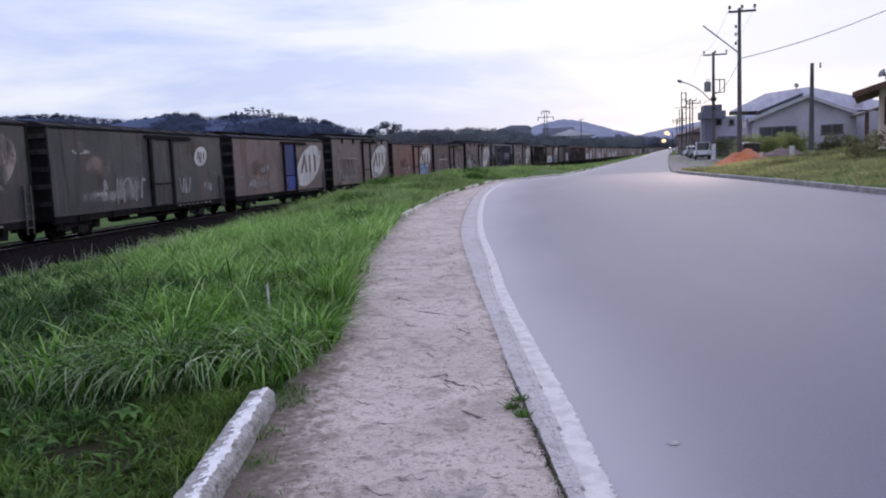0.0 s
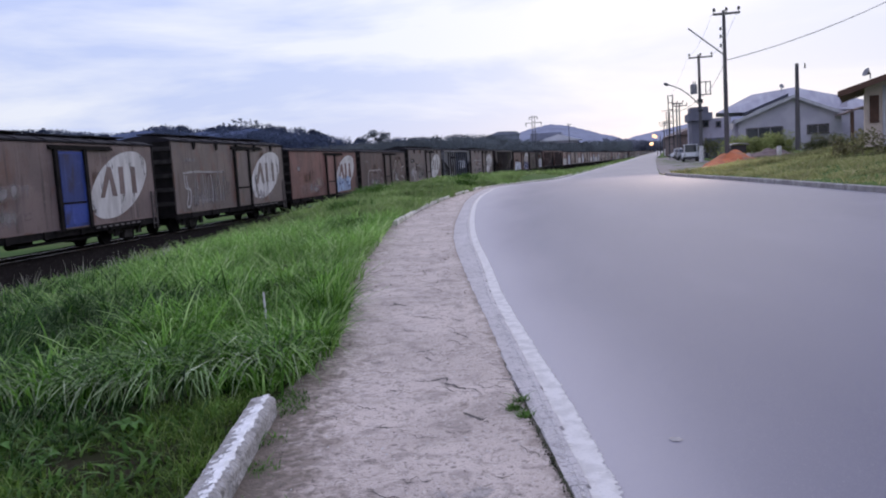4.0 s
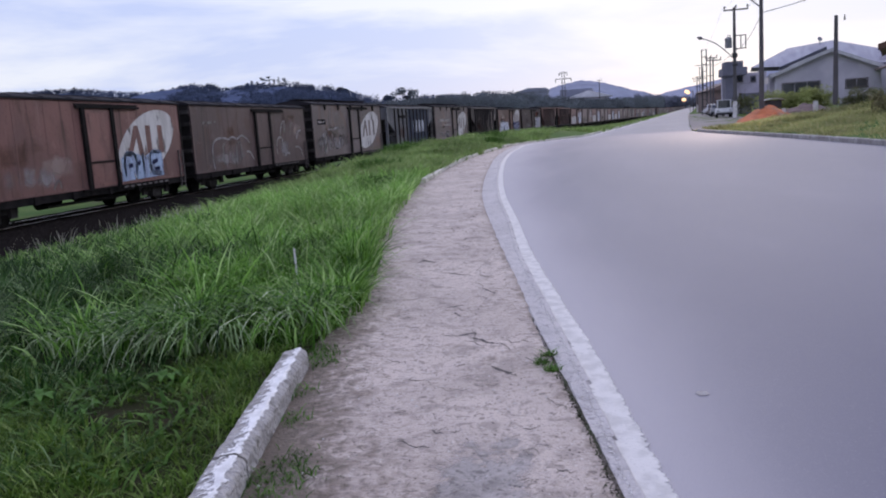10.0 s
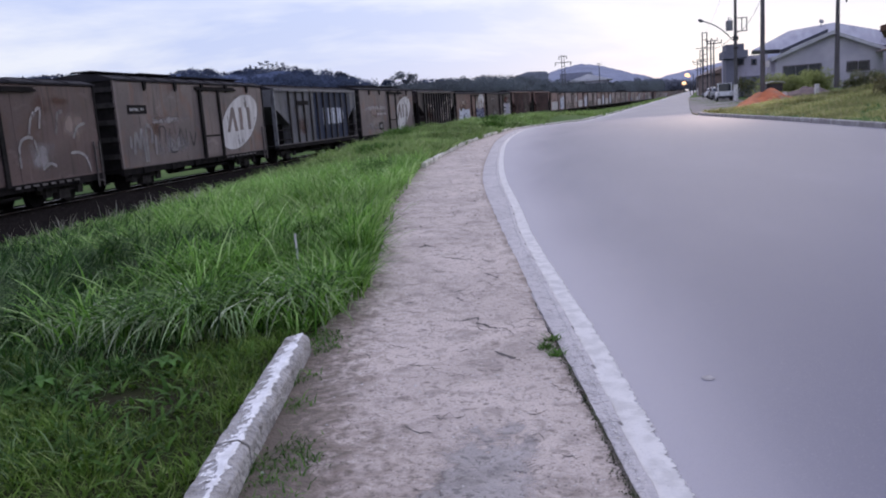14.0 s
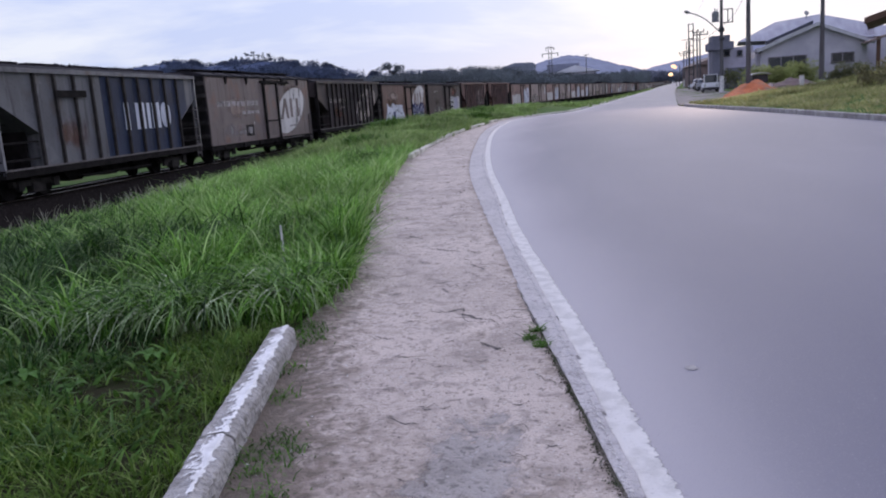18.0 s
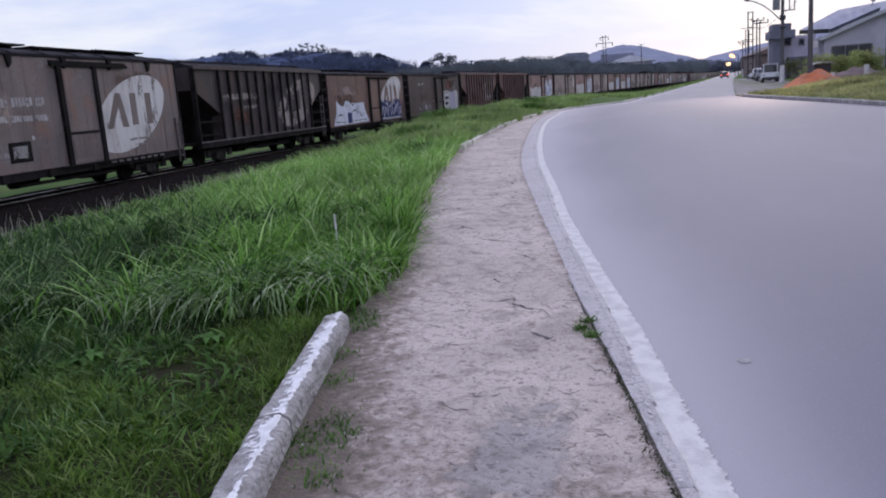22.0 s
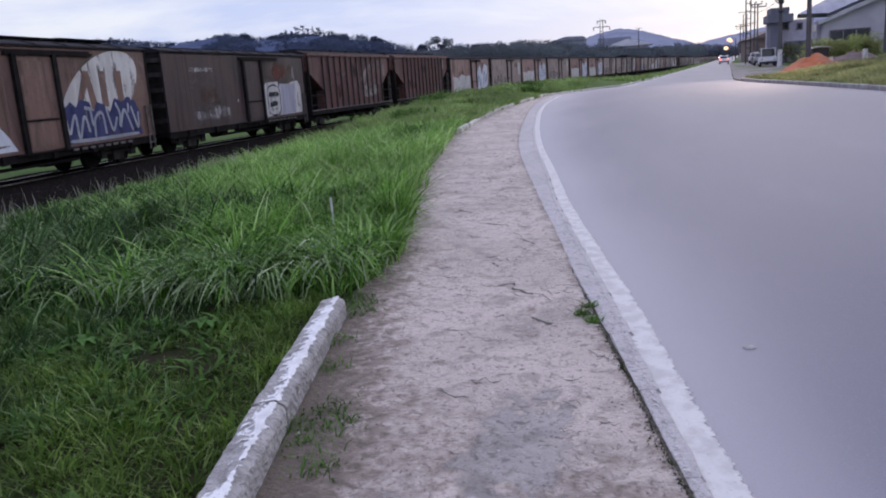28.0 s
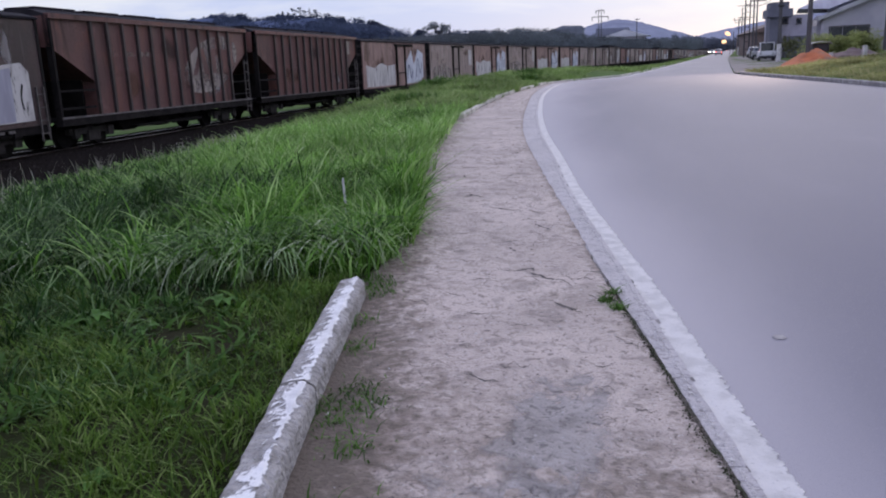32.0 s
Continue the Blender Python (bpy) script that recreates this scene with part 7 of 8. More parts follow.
for x in (-0.55, 0.55):
    part("post", tube(bmesh.new(), (x, 0, 0), (x * 0.7, 0, 15.6), 0.15, 0.11, 6), M_POLE, tower)
for z, w in ((15.0, 2.6), (13.2, 5.0), (9.6, 2.2)):
    part("cross_arm", boxes((-w / 2, w / 2, -0.12, 0.12, z, z + 0.2)), M_POLE, tower)
for z in (3, 6, 8, 10.5, 12):
    part("brace", boxes((-0.52, 0.52, -0.06, 0.06, z, z + 0.14)), M_POLE, tower)
for x in (-2.4, 2.4, -1.2, 1.2):
    part("insulator", tube(bmesh.new(), (x, 0, 12.3 if abs(x) > 2 else 14.2), (x, 0, 13.2 if abs(x) > 2 else 15.0), 0.12, 0.12, 6), M_DARKMETAL, tower)

WIRES = [((9.35, 57.9, 7.25), (27, 58, 13.8), 0.87, 0.025), ((8.6, 57.9, 10.45), (10.1, 84.8, 10.6), 0.6, 0.012), ((10.2, 57.9, 10.45), (12.3, 84.8, 10.6), 0.6, 0.012), ((9.4, 57.9, 7.3), (11.3, 84.8, 6.6), 0.5, 0.03), ((11.2, 85, 6.5), (12.2, 125, 7.2), 0.6, 0.03), ((10.1, 85, 10.6), (12, 125, 9.3), 0.6, 0.012), ((12.2, 125, 7.2), (17, 190, 7.3), 0.8, 0.03), ((17, 190, 7.3), (21.5, 240, 8.2), 0.8, 0.03)]
for a, b, sag, r in WIRES:
    a, b = Vector(a), Vector(b)
    bm = bmesh.new()
    pts = [a.lerp(b, t / 12) - Vector((0, 0, 4 * sag * (t / 12) * (1 - t / 12))) for t in range(13)]
    rings = [[bm.verts.new(p + Vector((0.7 * r * math.cos(k), 0.7 * r * math.cos(k), r * math.sin(k)))) for k in (0, 1.57, 3.14, 4.71)] for p in pts]
    for g, h in zip(rings, rings[1:]):
        for k in range(4):
            bm.faces.new((g[k], g[(k + 1) % 4], h[(k + 1) % 4], h[k]))
    tagged(part("power_cable", bm, M_WIRE, None), "thin overhead power cable", "cable", "cables between the poles")

LAMP_GLOW = glow("sodium_lamp_glow", (1.0, 0.60, 0.30), 1.9)
for x, y, z in ((17.8, 230, 5.4), (16.9, 228, 3.25), (23.0, 290, 6.0)):
    lampost = thing("street_lamp", "lit sodium street lamp far down the road", "street lamp", "lit street lamps", (x, y, 0))
    part("post", tube(bmesh.new(), (1.6, 0, 0), (1.6, 0, z + 0.3), 0.1, 0.07, 8), M_POLE, lampost)
    part("arm", tube(bmesh.new(), (1.6, 0, z + 0.3), (0.3, 0, z + 0.35), 0.05, 0.05, 6), M_GREYMETAL, lampost)
    bm = bmesh.new()
    bmesh.ops.create_icosphere(bm, subdivisions=2, radius=0.6)
    bmesh.ops.scale(bm, vec=(1.0, 0.7, 0.75), verts=bm.verts)
    bmesh.ops.translate(bm, vec=(0, 0, z), verts=bm.verts)
    part("globe", bm, LAMP_GLOW, lampost, "glowing warm lamp")

# ---- buildings ----
M_WALL_W = mat("pale_house_wall", (0.43, 0.40, 0.46), (0.36, 0.34, 0.40), scale=0.7, bump=0.1, bump_scale=20)
M_WALL_P = mat("pinkish_house_wall", (0.60, 0.50, 0.43), (0.52, 0.43, 0.37), scale=0.8, bump=0.1, bump_scale=20)
M_WALL_D = mat("dark_grey_render", (0.15, 0.15, 0.19), (0.115, 0.115, 0.145), scale=0.8)
M_ROOF_G = mat("fibre_cement_roof", (0.38, 0.37, 0.41), (0.31, 0.30, 0.34), rough=0.8, scale=0.5, stretch=(3, 0.6, 1), bump=0.2, bump_scale=10)
M_ROOF_T = mat("weathered_tile_roof", (0.17, 0.12, 0.11), (0.12, 0.09, 0.085), scale=1.2, bump=0.3, bump_scale=8)
M_EAVE_SHADOW = mat("dark_eave_strip", (0.03, 0.035, 0.06), rough=0.3, bump=0, spec=0.5)
M_GLASS = mat("dark_window_glass", (0.035, 0.04, 0.05), rough=0.12, bump=0, spec=0.6)
M_FRAME = mat("window_frame", (0.10, 0.09, 0.09), scale=4, bump=0.05)
M_TRIM = mat("white_fascia", (0.44, 0.43, 0.46), (0.37, 0.36, 0.39), scale=2, bump=0.05)
M_BROWN_WOOD = mat("brown_shutter", (0.10, 0.055, 0.04), scale=3)


def add_window(house, x0, x1, y, z0, z1, panes=2, name="window"):
    """A framed window in a wall that faces -y, set back in its reveal."""
    w = part(name, boxes((x0 - 0.08, x0, y - 0.05, y + 0.06, z0 - 0.08, z1 + 0.08), (x1, x1 + 0.08, y - 0.05, y + 0.06, z0 - 0.08, z1 + 0.08), (x0, x1, y - 0.05, y + 0.06, z1, z1 + 0.08), (x0 - 0.12, x1 + 0.12, y - 0.12, y + 0.06, z0 - 0.12, z0)), M_FRAME, house)
    step = (x1 - x0) / panes
    for i in range(panes):
        part("pane", boxes((x0 + i * step + 0.03, x0 + (i + 1) * step - 0.03, y - 0.02, y + 0.01, z0 + 0.02, z1 - 0.02)), M_GLASS, w)


def gable_roof(house, x0, x1, y0, y1, eave, apex_x, apex, thick=0.16, over=0.5, material=M_ROOF_G, fascia=M_TRIM):
    for xa in (x0 - over, x1 + over):
        k = (apex - eave) / abs(apex_x - (x0 if xa < apex_x else x1))
        za = eave - k * over
        bm = prism(bmesh.new(), [(xa, za), (apex_x, apex), (apex_x, apex + thick), (xa, za + thick)], y0 - over, y1, 1)
        part("roof", bm, material, house)
        bm = prism(bmesh.new(), [(xa, za - 0.16), (apex_x, apex - 0.16), (apex_x, apex + thick + 0.02), (xa, za + thick + 0.02)], y0 - over - 0.05, y0 - over - 0.003, 1)
        part("fascia", bm, fascia, house)


h1 = thing("house", "pale single-storey house with a wide grey gable roof", "house")
h1.matrix_basis = pose(15, 85, 0) @ pose(0, 0, 0, 0, 0, -8) @ pose(-15, -85, 0)
part("wall", prism(bmesh.new(), [(15.0, 0.6), (15.0, 3.95), (19.9, 5.75), (24.2, 4.3), (24.2, 0.6)], 85.0, 96.0, 1), M_WALL_W, h1)
gable_roof(h1, 15.0, 24.2, 85.0, 92.0, 3.95, 19.9, 5.85)
add_window(h1, 15.6, 18.9, 84.98, 2.0, 3.0, 3)
add_window(h1, 21.2, 23.0, 84.98, 2.2, 2.95, 2)
part("wall", boxes((14.6, 27.5, 90.0, 101.0, 0.6, 4.25)), M_WALL_W, h1)
bm = bmesh.new()
v = [bm.verts.new(p) for p in ((12.8, 89.6, 5.0), (31.0, 91.0, 4.2), (31.0, 102, 4.2), (12.8, 102, 5.0), (16.6, 95.5, 6.95), (21.0, 95.8, 7.4))]
for f in ((0, 1, 5, 4), (1, 2, 5), (2, 3, 4, 5), (3, 0, 4), (0, 3, 2, 1)):
    bm.faces.new([v[i] for i in f])
part("main_roof", bm, M_ROOF_G, h1, "large grey hipped roof")
# A raised dark strip draws the shadow between gable and main roof.
part("solar_panel", prism(bmesh.new(), [(15.3, 4.36), (19.5, 5.90), (19.5, 6.22), (15.3, 4.62)], 84.95, 86.6, 1), M_EAVE_SHADOW, h1, "dark strip for the eave shadow along the gable edge")
dish = bmesh.new()
tube(dish, (19.6, 94, 6.9), (19.6, 94, 7.35), 0.04, 0.04, 6)
tube(dish, (19.5, 93.8, 7.4), (19.6, 93.6, 7.5), 0.05, 0.26, 14)
part("satellite_dish", dish, M_GREYMETAL, h1)
part("awning_roof", prism(bmesh.new(), [(23.6, 3.75), (25.5, 4.35), (28.0, 4.3), (28.0, 4.12), (25.5, 4.15), (23.6, 3.6)], 80.0, 84.9, 1), M_ROOF_T, h1, "dark tiled porch roof")
for x in (24.4, 27.4):
    part("porch_post", boxes((x - 0.15, x + 0.15, 80.2, 80.5, 0.6, 4.1)), M_BROWN_WOOD, h1)
part("chimney", boxes((25.0, 25.6, 91, 91.6, 4.3, 5.6)), M_WALL_W, h1)

h2 = thing("house", "pinkish rendered house with brown shutters and a tiled roof", "house")
TURN_H2 = pose(13.15, 42, 0) @ pose(0, 0, 0, 0, 0, -17) @ pose(-13.15, -42, 0)
h2.matrix_basis = TURN_H2
part("wall", prism(bmesh.new(), [(13.15, 1.0), (13.15, 4.0), (17.6, 5.25), (22, 4.0), (22, 1.0)], 42.0, 52.0, 1), M_WALL_P, h2)
gable_roof(h2, 13.15, 22, 42.0, 52.2, 3.95, 17.6, 5.3, 0.10, 1.15, M_ROOF_T, M_BROWN_WOOD)
for x0, x1 in ((13.35, 13.75), (14.15, 14.75), (15.6, 16.6)):
    part("shutter", boxes((x0, x1, 41.94, 42.02, 2.15, 3.45)), M_BROWN_WOOD, h2)
for x in (13.9, 15.0):
    part("pilaster", boxes((x, x + 0.14, 41.9, 42.0, 1.0, 3.9)), M_TRIM, h2)
dish = bmesh.new()
tube(dish, (13.4, 43, 4.3), (13.4, 43, 4.6), 0.03, 0.03, 6)
tube(dish, (13.35, 42.95, 4.55), (13.2, 42.85, 4.65), 0.06, 0.22, 14)
part("satellite_dish", dish, M_GREYMETAL, h2)

h3 = thing("townhouse", "white two-storey building with a dark grey tower front", "house")
part("wall", boxes((14.2, 18.5, 111, 122, 0, 5.2)), M_WALL_W, h3)
part("tower", boxes((13.3, 14.35, 109.4, 113, 0, 5.0)), M_WALL_D, h3, "dark grey tower")
part("parapet", boxes((12.95, 15.85, 109.0, 114, 4.95, 5.9)), M_WALL_D, h3)
part("roof_box", boxes((13.25, 15.4, 109.2, 113, 5.9, 6.7)), M_WALL_D, h3)
add_window(h3, 14.95, 15.55, 110.98, 4.2, 4.8, 1)
add_window(h3, 16.6, 17.1, 110.98, 4.1, 4.7, 1)
part("lower_storey", boxes((15.2, 20, 108.8, 111, 0, 2.6)), M_WALL_D, h3)
h4 = thing("row_house", "low brick-coloured building along the road", "house")
part("wall", boxes((15.5, 24, 150, 172, 0, 4.0)), M_ROOF_T, h4)
part("roof", prism(bmesh.new(), [(15.0, 3.9), (19.7, 5.6), (24.4, 3.9)], 149.5, 172.5, 1), M_ROOF_T, h4)
part("parapet", boxes((15.3, 24.2, 149.8, 150.0, 4.0, 4.4)), M_TRIM, h4)
h5 = thing("row_house", "brick-coloured building further down the road", "house")
part("wall", boxes((19.5, 28, 185, 222, 0, 4.6)), M_ROOF_T, h5)
part("roof", prism(bmesh.new(), [(19, 4.5), (23.7, 6.4), (28.4, 4.5)], 184.5, 222.5, 1), M_ROOF_T, h5)
M_SHEDROOF = mat("pale_sheet_roof", (0.66, 0.65, 0.70), (0.55, 0.54, 0.60), scale=0.3, bump=0.05)
# Wall tone blued to hold the haze over the far buildings.
M_HAZE_WALL = mat("haze_toned_wall", (0.22, 0.23, 0.30), (0.18, 0.19, 0.25), scale=0.3, bump=0.05)
shed = thing("shed", "low building with a pale roof behind the trees", "building", at=(-12, 330, 0))
part("wall", boxes((-7.5, 7.5, 0, 20, 0, 7.8)), M_WALL_W, shed)
part("roof", prism(bmesh.new(), [(-9.5, 7.7), (0, 10.4), (9.5, 7.7)], -1, 21, 1), M_SHEDROOF, shed, "wide pale roof")
part("upper_block", boxes((-13, 0.5, 24, 40, 0, 12.0)), M_HAZE_WALL, shed)
vault = thing("building", "dark long building on the wooded ridge", "building", at=(-44, 420, -1))
part("wall", boxes((-8, 8, 0, 8, -1, 15.4)), M_HAZE_WALL, vault)
part("roof", prism(bmesh.new(), [(-9, 15.3), (-2, 17.3), (7, 16.9), (9, 15.3)], -0.5, 8.5, 1), M_HAZE_WALL, vault)

# ---- roadside: clay heap, hedge, bushes, rubble ----
def heap(name, x, y, rx, ry_, h, z, material, label, category, seed, bumps=0.25):
    bm = bmesh.new()
    bmesh.ops.create_grid(bm, x_segments=34, y_segments=28, size=1)
    for v in bm.verts:
        r = math.hypot(v.co.x, v.co.y)
        k = max(0, 1 - r) ** 0.75
        q = Vector((v.co.x * 3 + seed, v.co.y * 3, seed))
        v.co.z = h * k * (1 + bumps * noise.noise(q) + 0.35 * bumps * noise.noise(q * 3.1)) - 0.15 * (r > 0.95)
        v.co.x *= rx
        v.co.y *= ry_
    ob = part(name, bm, material, None, smooth=True)
    ob.location = (x, y, z)
    return tagged(ob, label, category)


heap("clay_mound", 9.8, 58.3, 2.1, 4.0, 1.15, 0.05, M_CLAY, "heap of loose orange clay on the bank", "soil heap", 3)
heap("clay_mound", 8.2, 54.5, 1.2, 2.6, 0.40, 0.10, M_CLAY, "low spill of orange clay beside the heap", "soil heap", 8)
heap("rubble_mound", 12.4, 59, 1.8, 1.6, 0.55, 0.55, M_ROOF_T, "heap of dark rubble and roots", "rubble", 5, 0.6)


def bush(name, spots, material, label, seed, leaf=0.16, per=260):
    g = np.random.default_rng(seed)
    c = np.array([s[:3] for s in spots], float)
    r = np.array([s[3] for s in spots], float)
    cc = np.repeat(c, 6, 0) + g.normal(0, 0.35, (6 * len(c), 3)) * np.repeat(r, 6)[:, None]
    v, f = leaf_cloud(cc, np.repeat(r, 6) * g.uniform(0.45, 0.75, 6 * len(c)), per // 6, leaf, g)
    return tagged(raw_mesh(name, v, f, material), label, "bush")


bush("hedge", [(11.0 + 0.62 * i, 64 + 0.2 * (i % 3), 1.15 + 0.35 * (i % 2), 1.05) for i in range(7)], L_HEDGE, "loose yellow-green hedge in front of the house", 31, 0.085, 2400)
bush("bush", [(14.6 + 0.55 * i, 58 - 0.5 * i, 1.0 + 0.25 * (i % 2), 0.8) for i in range(11)], L_DARKBUSH, "dark weedy bushes on the bank", 32, 0.07, 1500)
bush("bush", [(11.6 + 0.42 * i, 41 - 0.9 * i, 0.95 + 0.25 * (i % 3), 0.62) for i in range(14)], L_WEEDS, "dry brown-green weeds on top of the bank", 33, 0.1)
bush("hedge", [(12.2 + 0.4 * i, 86.5 + i, 1.3, 1.0) for i in range(3)], L_DARKBUSH, "dark clipped hedge behind the pole", 35)
tin = thing("tin_sheet", "bent pale tin sheet lying on the heap", "scrap", at=(10.4, 60.0, 1.35))
part("sheet", prism(bmesh.new(), [(-0.7, 0.12), (-0.5, 0.24), (0, 0.30), (0.5, 0.24), (0.7, 0.12), (0.5, 0.20), (0, 0.26), (-0.5, 0.20)], -0.6, 0.6, 1), M_WHITEBASE, tin)
part("support", boxes((-0.5, 0.5, -0.4, 0.4, -0.4, 0.15)), M_DARKMETAL, tin)
for i, (x, y, z) in enumerate([(10.55, 57.0, 0.50), (12.5, 57.0, 0.85)]):
    blk = thing("concrete_block", "small pale concrete marker block on the bank", "block", "pale marker blocks", (x, y, z), 10 * i)
    part("block", boxes((-0.12, 0.12, -0.12, 0.12, -0.4, 0.38), (-0.1, 0.1, -0.1, 0.1, 0.38, 0.42)), M_WHITEBASE, blk)

# ---- cars ----
M_TYRE = mat("tyre_rubber", (0.02, 0.02, 0.02), bump=0.05)
M_RIM = mat("wheel_rim", (0.35, 0.35, 0.36), metal=0.7, rough=0.35, bump=0)
C_WHITE = mat("white_car_paint", (0.66, 0.66, 0.68), (0.60, 0.60, 0.62), rough=0.3, bump=0, spec=0.5)
C_DARK = mat("dark_car_paint", (0.045, 0.035, 0.035), rough=0.3, bump=0, spec=0.5)
C_SILVER = mat("silver_car_paint", (0.30, 0.31, 0.33), rough=0.3, bump=0, spec=0.5)
HEAD = glow("headlamp_glow", (1.0, 0.93, 0.80), 30.0)
HEAD_OFF = mat("lamp_lens", (0.5, 0.5, 0.5), rough=0.2, bump=0)
TAIL = glow("tail_lamp_glow", (1.0, 0.10, 0.05), 5.0)


def car(paint, label, lights=HEAD_OFF, tails=TAIL, van=False):
    """A small hatchback or van that drives towards +y."""
    c = thing("van" if van else "car", label, "van" if van else "car")
    side = [(-1.95, 0.30), (-2.0, 0.62), (-1.9, 0.95), (-1.2, 0.98), (0.9, 0.95), (1.75, 0.78), (1.98, 0.55), (1.95, 0.30)]
    cab = [(-1.75, 0.95), (-1.45, 1.42), (0.15, 1.45), (0.95, 0.95)] if not van else [(-1.9, 0.95), (-1.85, 1.85), (0.5, 1.85), (1.3, 0.95)]
    body = part("body", prism(bmesh.new(), side, -0.82, 0.82), paint, c)
    cabin = part("cabin", prism(bmesh.new(), cab, -0.70, 0.70), paint, c)
    y0, y1 = cab[1][0] + 0.1, cab[2][0] + 0.15
    z1 = cab[1][1] - 0.07
    for x in (-0.71, 0.70):
        part("side_glass", prism(bmesh.new(), [(y0 - 0.1, 1.0), (y0, z1), (y1, z1), (y1 + 0.35, 1.0)], x, x + 0.012), M_GLASS, cabin)
    for (a, b), (p, q), e in ((cab[0], cab[1], -1), (cab[3], cab[2], 1)):
        part("windscreen" if e > 0 else "rear_glass", prism(bmesh.new(), [(a + e * 0.012, b + 0.06), (p + e * 0.012, q - 0.06), (p + e * 0.03, q - 0.06), (a + e * 0.03, b + 0.06)], -0.6, 0.6), M_GLASS, cabin)
    for x in (-0.80, 0.62):
        for y in (-1.25, 1.25):
            w = part("wheel", tube(bmesh.new(), (x, y, 0.30), (x + 0.18, y, 0.30), 0.30, 0.30, 16), M_TYRE, c)
            xo = x - 0.01 if x < 0 else x + 0.18
            part("rim", tube(bmesh.new(), (xo, y, 0.30), (xo + 0.01, y, 0.30), 0.19, 0.19, 12), M_RIM, w)
    for x in (-0.74, 0.46):
        part("headlamp", boxes((x, x + 0.28, 1.86, 1.99, 0.58, 0.74)), lights, body)
        part("tail_lamp", boxes((x + 0.06, x + 0.22, -2.02, -1.93, 0.62, 0.86)), tails, body)
    part("front_bumper", boxes((-0.84, 0.84, 1.9, 2.04, 0.3, 0.5)), M_DARKMETAL, body)
    part("rear_bumper", boxes((-0.84, 0.84, -2.05, -1.9, 0.3, 0.5)), M_DARKMETAL, body)
    return c


dark_car = car(C_DARK, "dark small car driving away along the road")
white_car = car(C_WHITE, "white hatchback pulling out onto the road")
oncoming = car(C_SILVER, "far oncoming car with bright headlamps", HEAD)
for x, y, turn, paint, van, label in ((10.9, 92, 4, C_WHITE, True, "white van parked on the roadside apron"), (11.6, 104, 4, C_SILVER, False, "silver car parked on the apron"), (12.3, 113, 4, C_DARK, False, "dark car parked on the apron"), (13.3, 126, 4, C_WHITE, False, "white car parked far along the apron")):
    q = car(paint, label, van=van, tails=HEAD_OFF)
    q.matrix_basis = pose(x, y, 0.05, 0, 0, -turn)

# ---- pavement wear ----
M_CRACK = mat("crack_shadow", (0.05, 0.042, 0.04), (0.09, 0.075, 0.07), scale=12, bump=0)
M_GRIT = mat("dark_grit", (0.07, 0.055, 0.045), (0.13, 0.10, 0.085), scale=20, bump=0, island=0.5)
M_PEBBLE = mat("pale_pebble", (0.5, 0.48, 0.45), (0.4, 0.37, 0.35), scale=20, bump=0.1, island=0.2)
M_DENT = mat("dark_dent", (0.24, 0.195, 0.17), (0.17, 0.14, 0.12), scale=14, bump=0.2, island=0.3)
M_PATCH = worn_concrete("grey_mortar_patch", ((0.50, 0.45, 0.42), (0.40, 0.36, 0.335), (0.23, 0.205, 0.19)), ((0.09, 0.08, 0.075), (0.66, 0.64, 0.61)), thin=True)
crack_rng = random.Random(2)


def crack(points, w):
    bm = bmesh.new()
    pts = []
    for (x0, y0), (x1, y1) in zip(points, points[1:]):
        n = max(2, int(math.hypot(x1 - x0, y1 - y0) / 0.03))
        pts += [(x0 + (x1 - x0) * i / n + crack_rng.uniform(-0.008, 0.008), y0 + (y1 - y0) * i / n + crack_rng.uniform(-0.012, 0.012)) for i in range(n)]
    pts.append(points[-1])
    rows = []
    for i, (x, y) in enumerate(pts):
        k = w * crack_rng.uniform(0.3, 1.0) * (0.3 if i in (0, len(pts) - 1) else 1)
        z = float(pave_z(np.array(x), np.array(y))) + 0.0015
        rows.append((bm.verts.new((x - 0.2 * k, y - k, z)), bm.verts.new((x + 0.2 * k, y + k, z))))
    for a, b in zip(rows, rows[1:]):
        bm.faces.new((a[0], b[0], b[1], a[1]))
    return part("pavement_crack", bm, M_CRACK, None)


CRACKS = [([(-1.18, 5.36), (-1.04, 5.46), (-1.03, 5.33), (-0.86, 5.16)], 0.02), ([(-0.8, 4.65), (-0.67, 4.53), (-0.65, 4.57)], 0.02), ([(-1.25, 6.98), (-1.08, 6.73)], 0.022), ([(-1.46, 6.23), (-1.28, 6.29)], 0.02), ([(-1.34, 6.09), (-1.24, 5.92)], 0.022), ([(-1.72, 7.74), (-1.45, 7.58)], 0.02), ([(-0.81, 5.28), (-0.7, 5.42), (-0.56, 5.43)], 0.01), ([(-1.33, 5.3), (-1.27, 5.4), (-1.18, 5.36)], 0.008), ([(-3.1, 9.74), (-2.83, 9.55)], 0.03), ([(-2.07, 9.62), (-1.99, 9.77), (-1.99, 10.14)], 0.03), ([(-2.21, 8.56), (-2.0, 8.35)], 0.02)]
for points, w in CRACKS:
    tagged(crack(points, w), "thin dark crack in the worn pavement", "crack", "cracks in the pavement", "structure")


fine = bmesh.new()
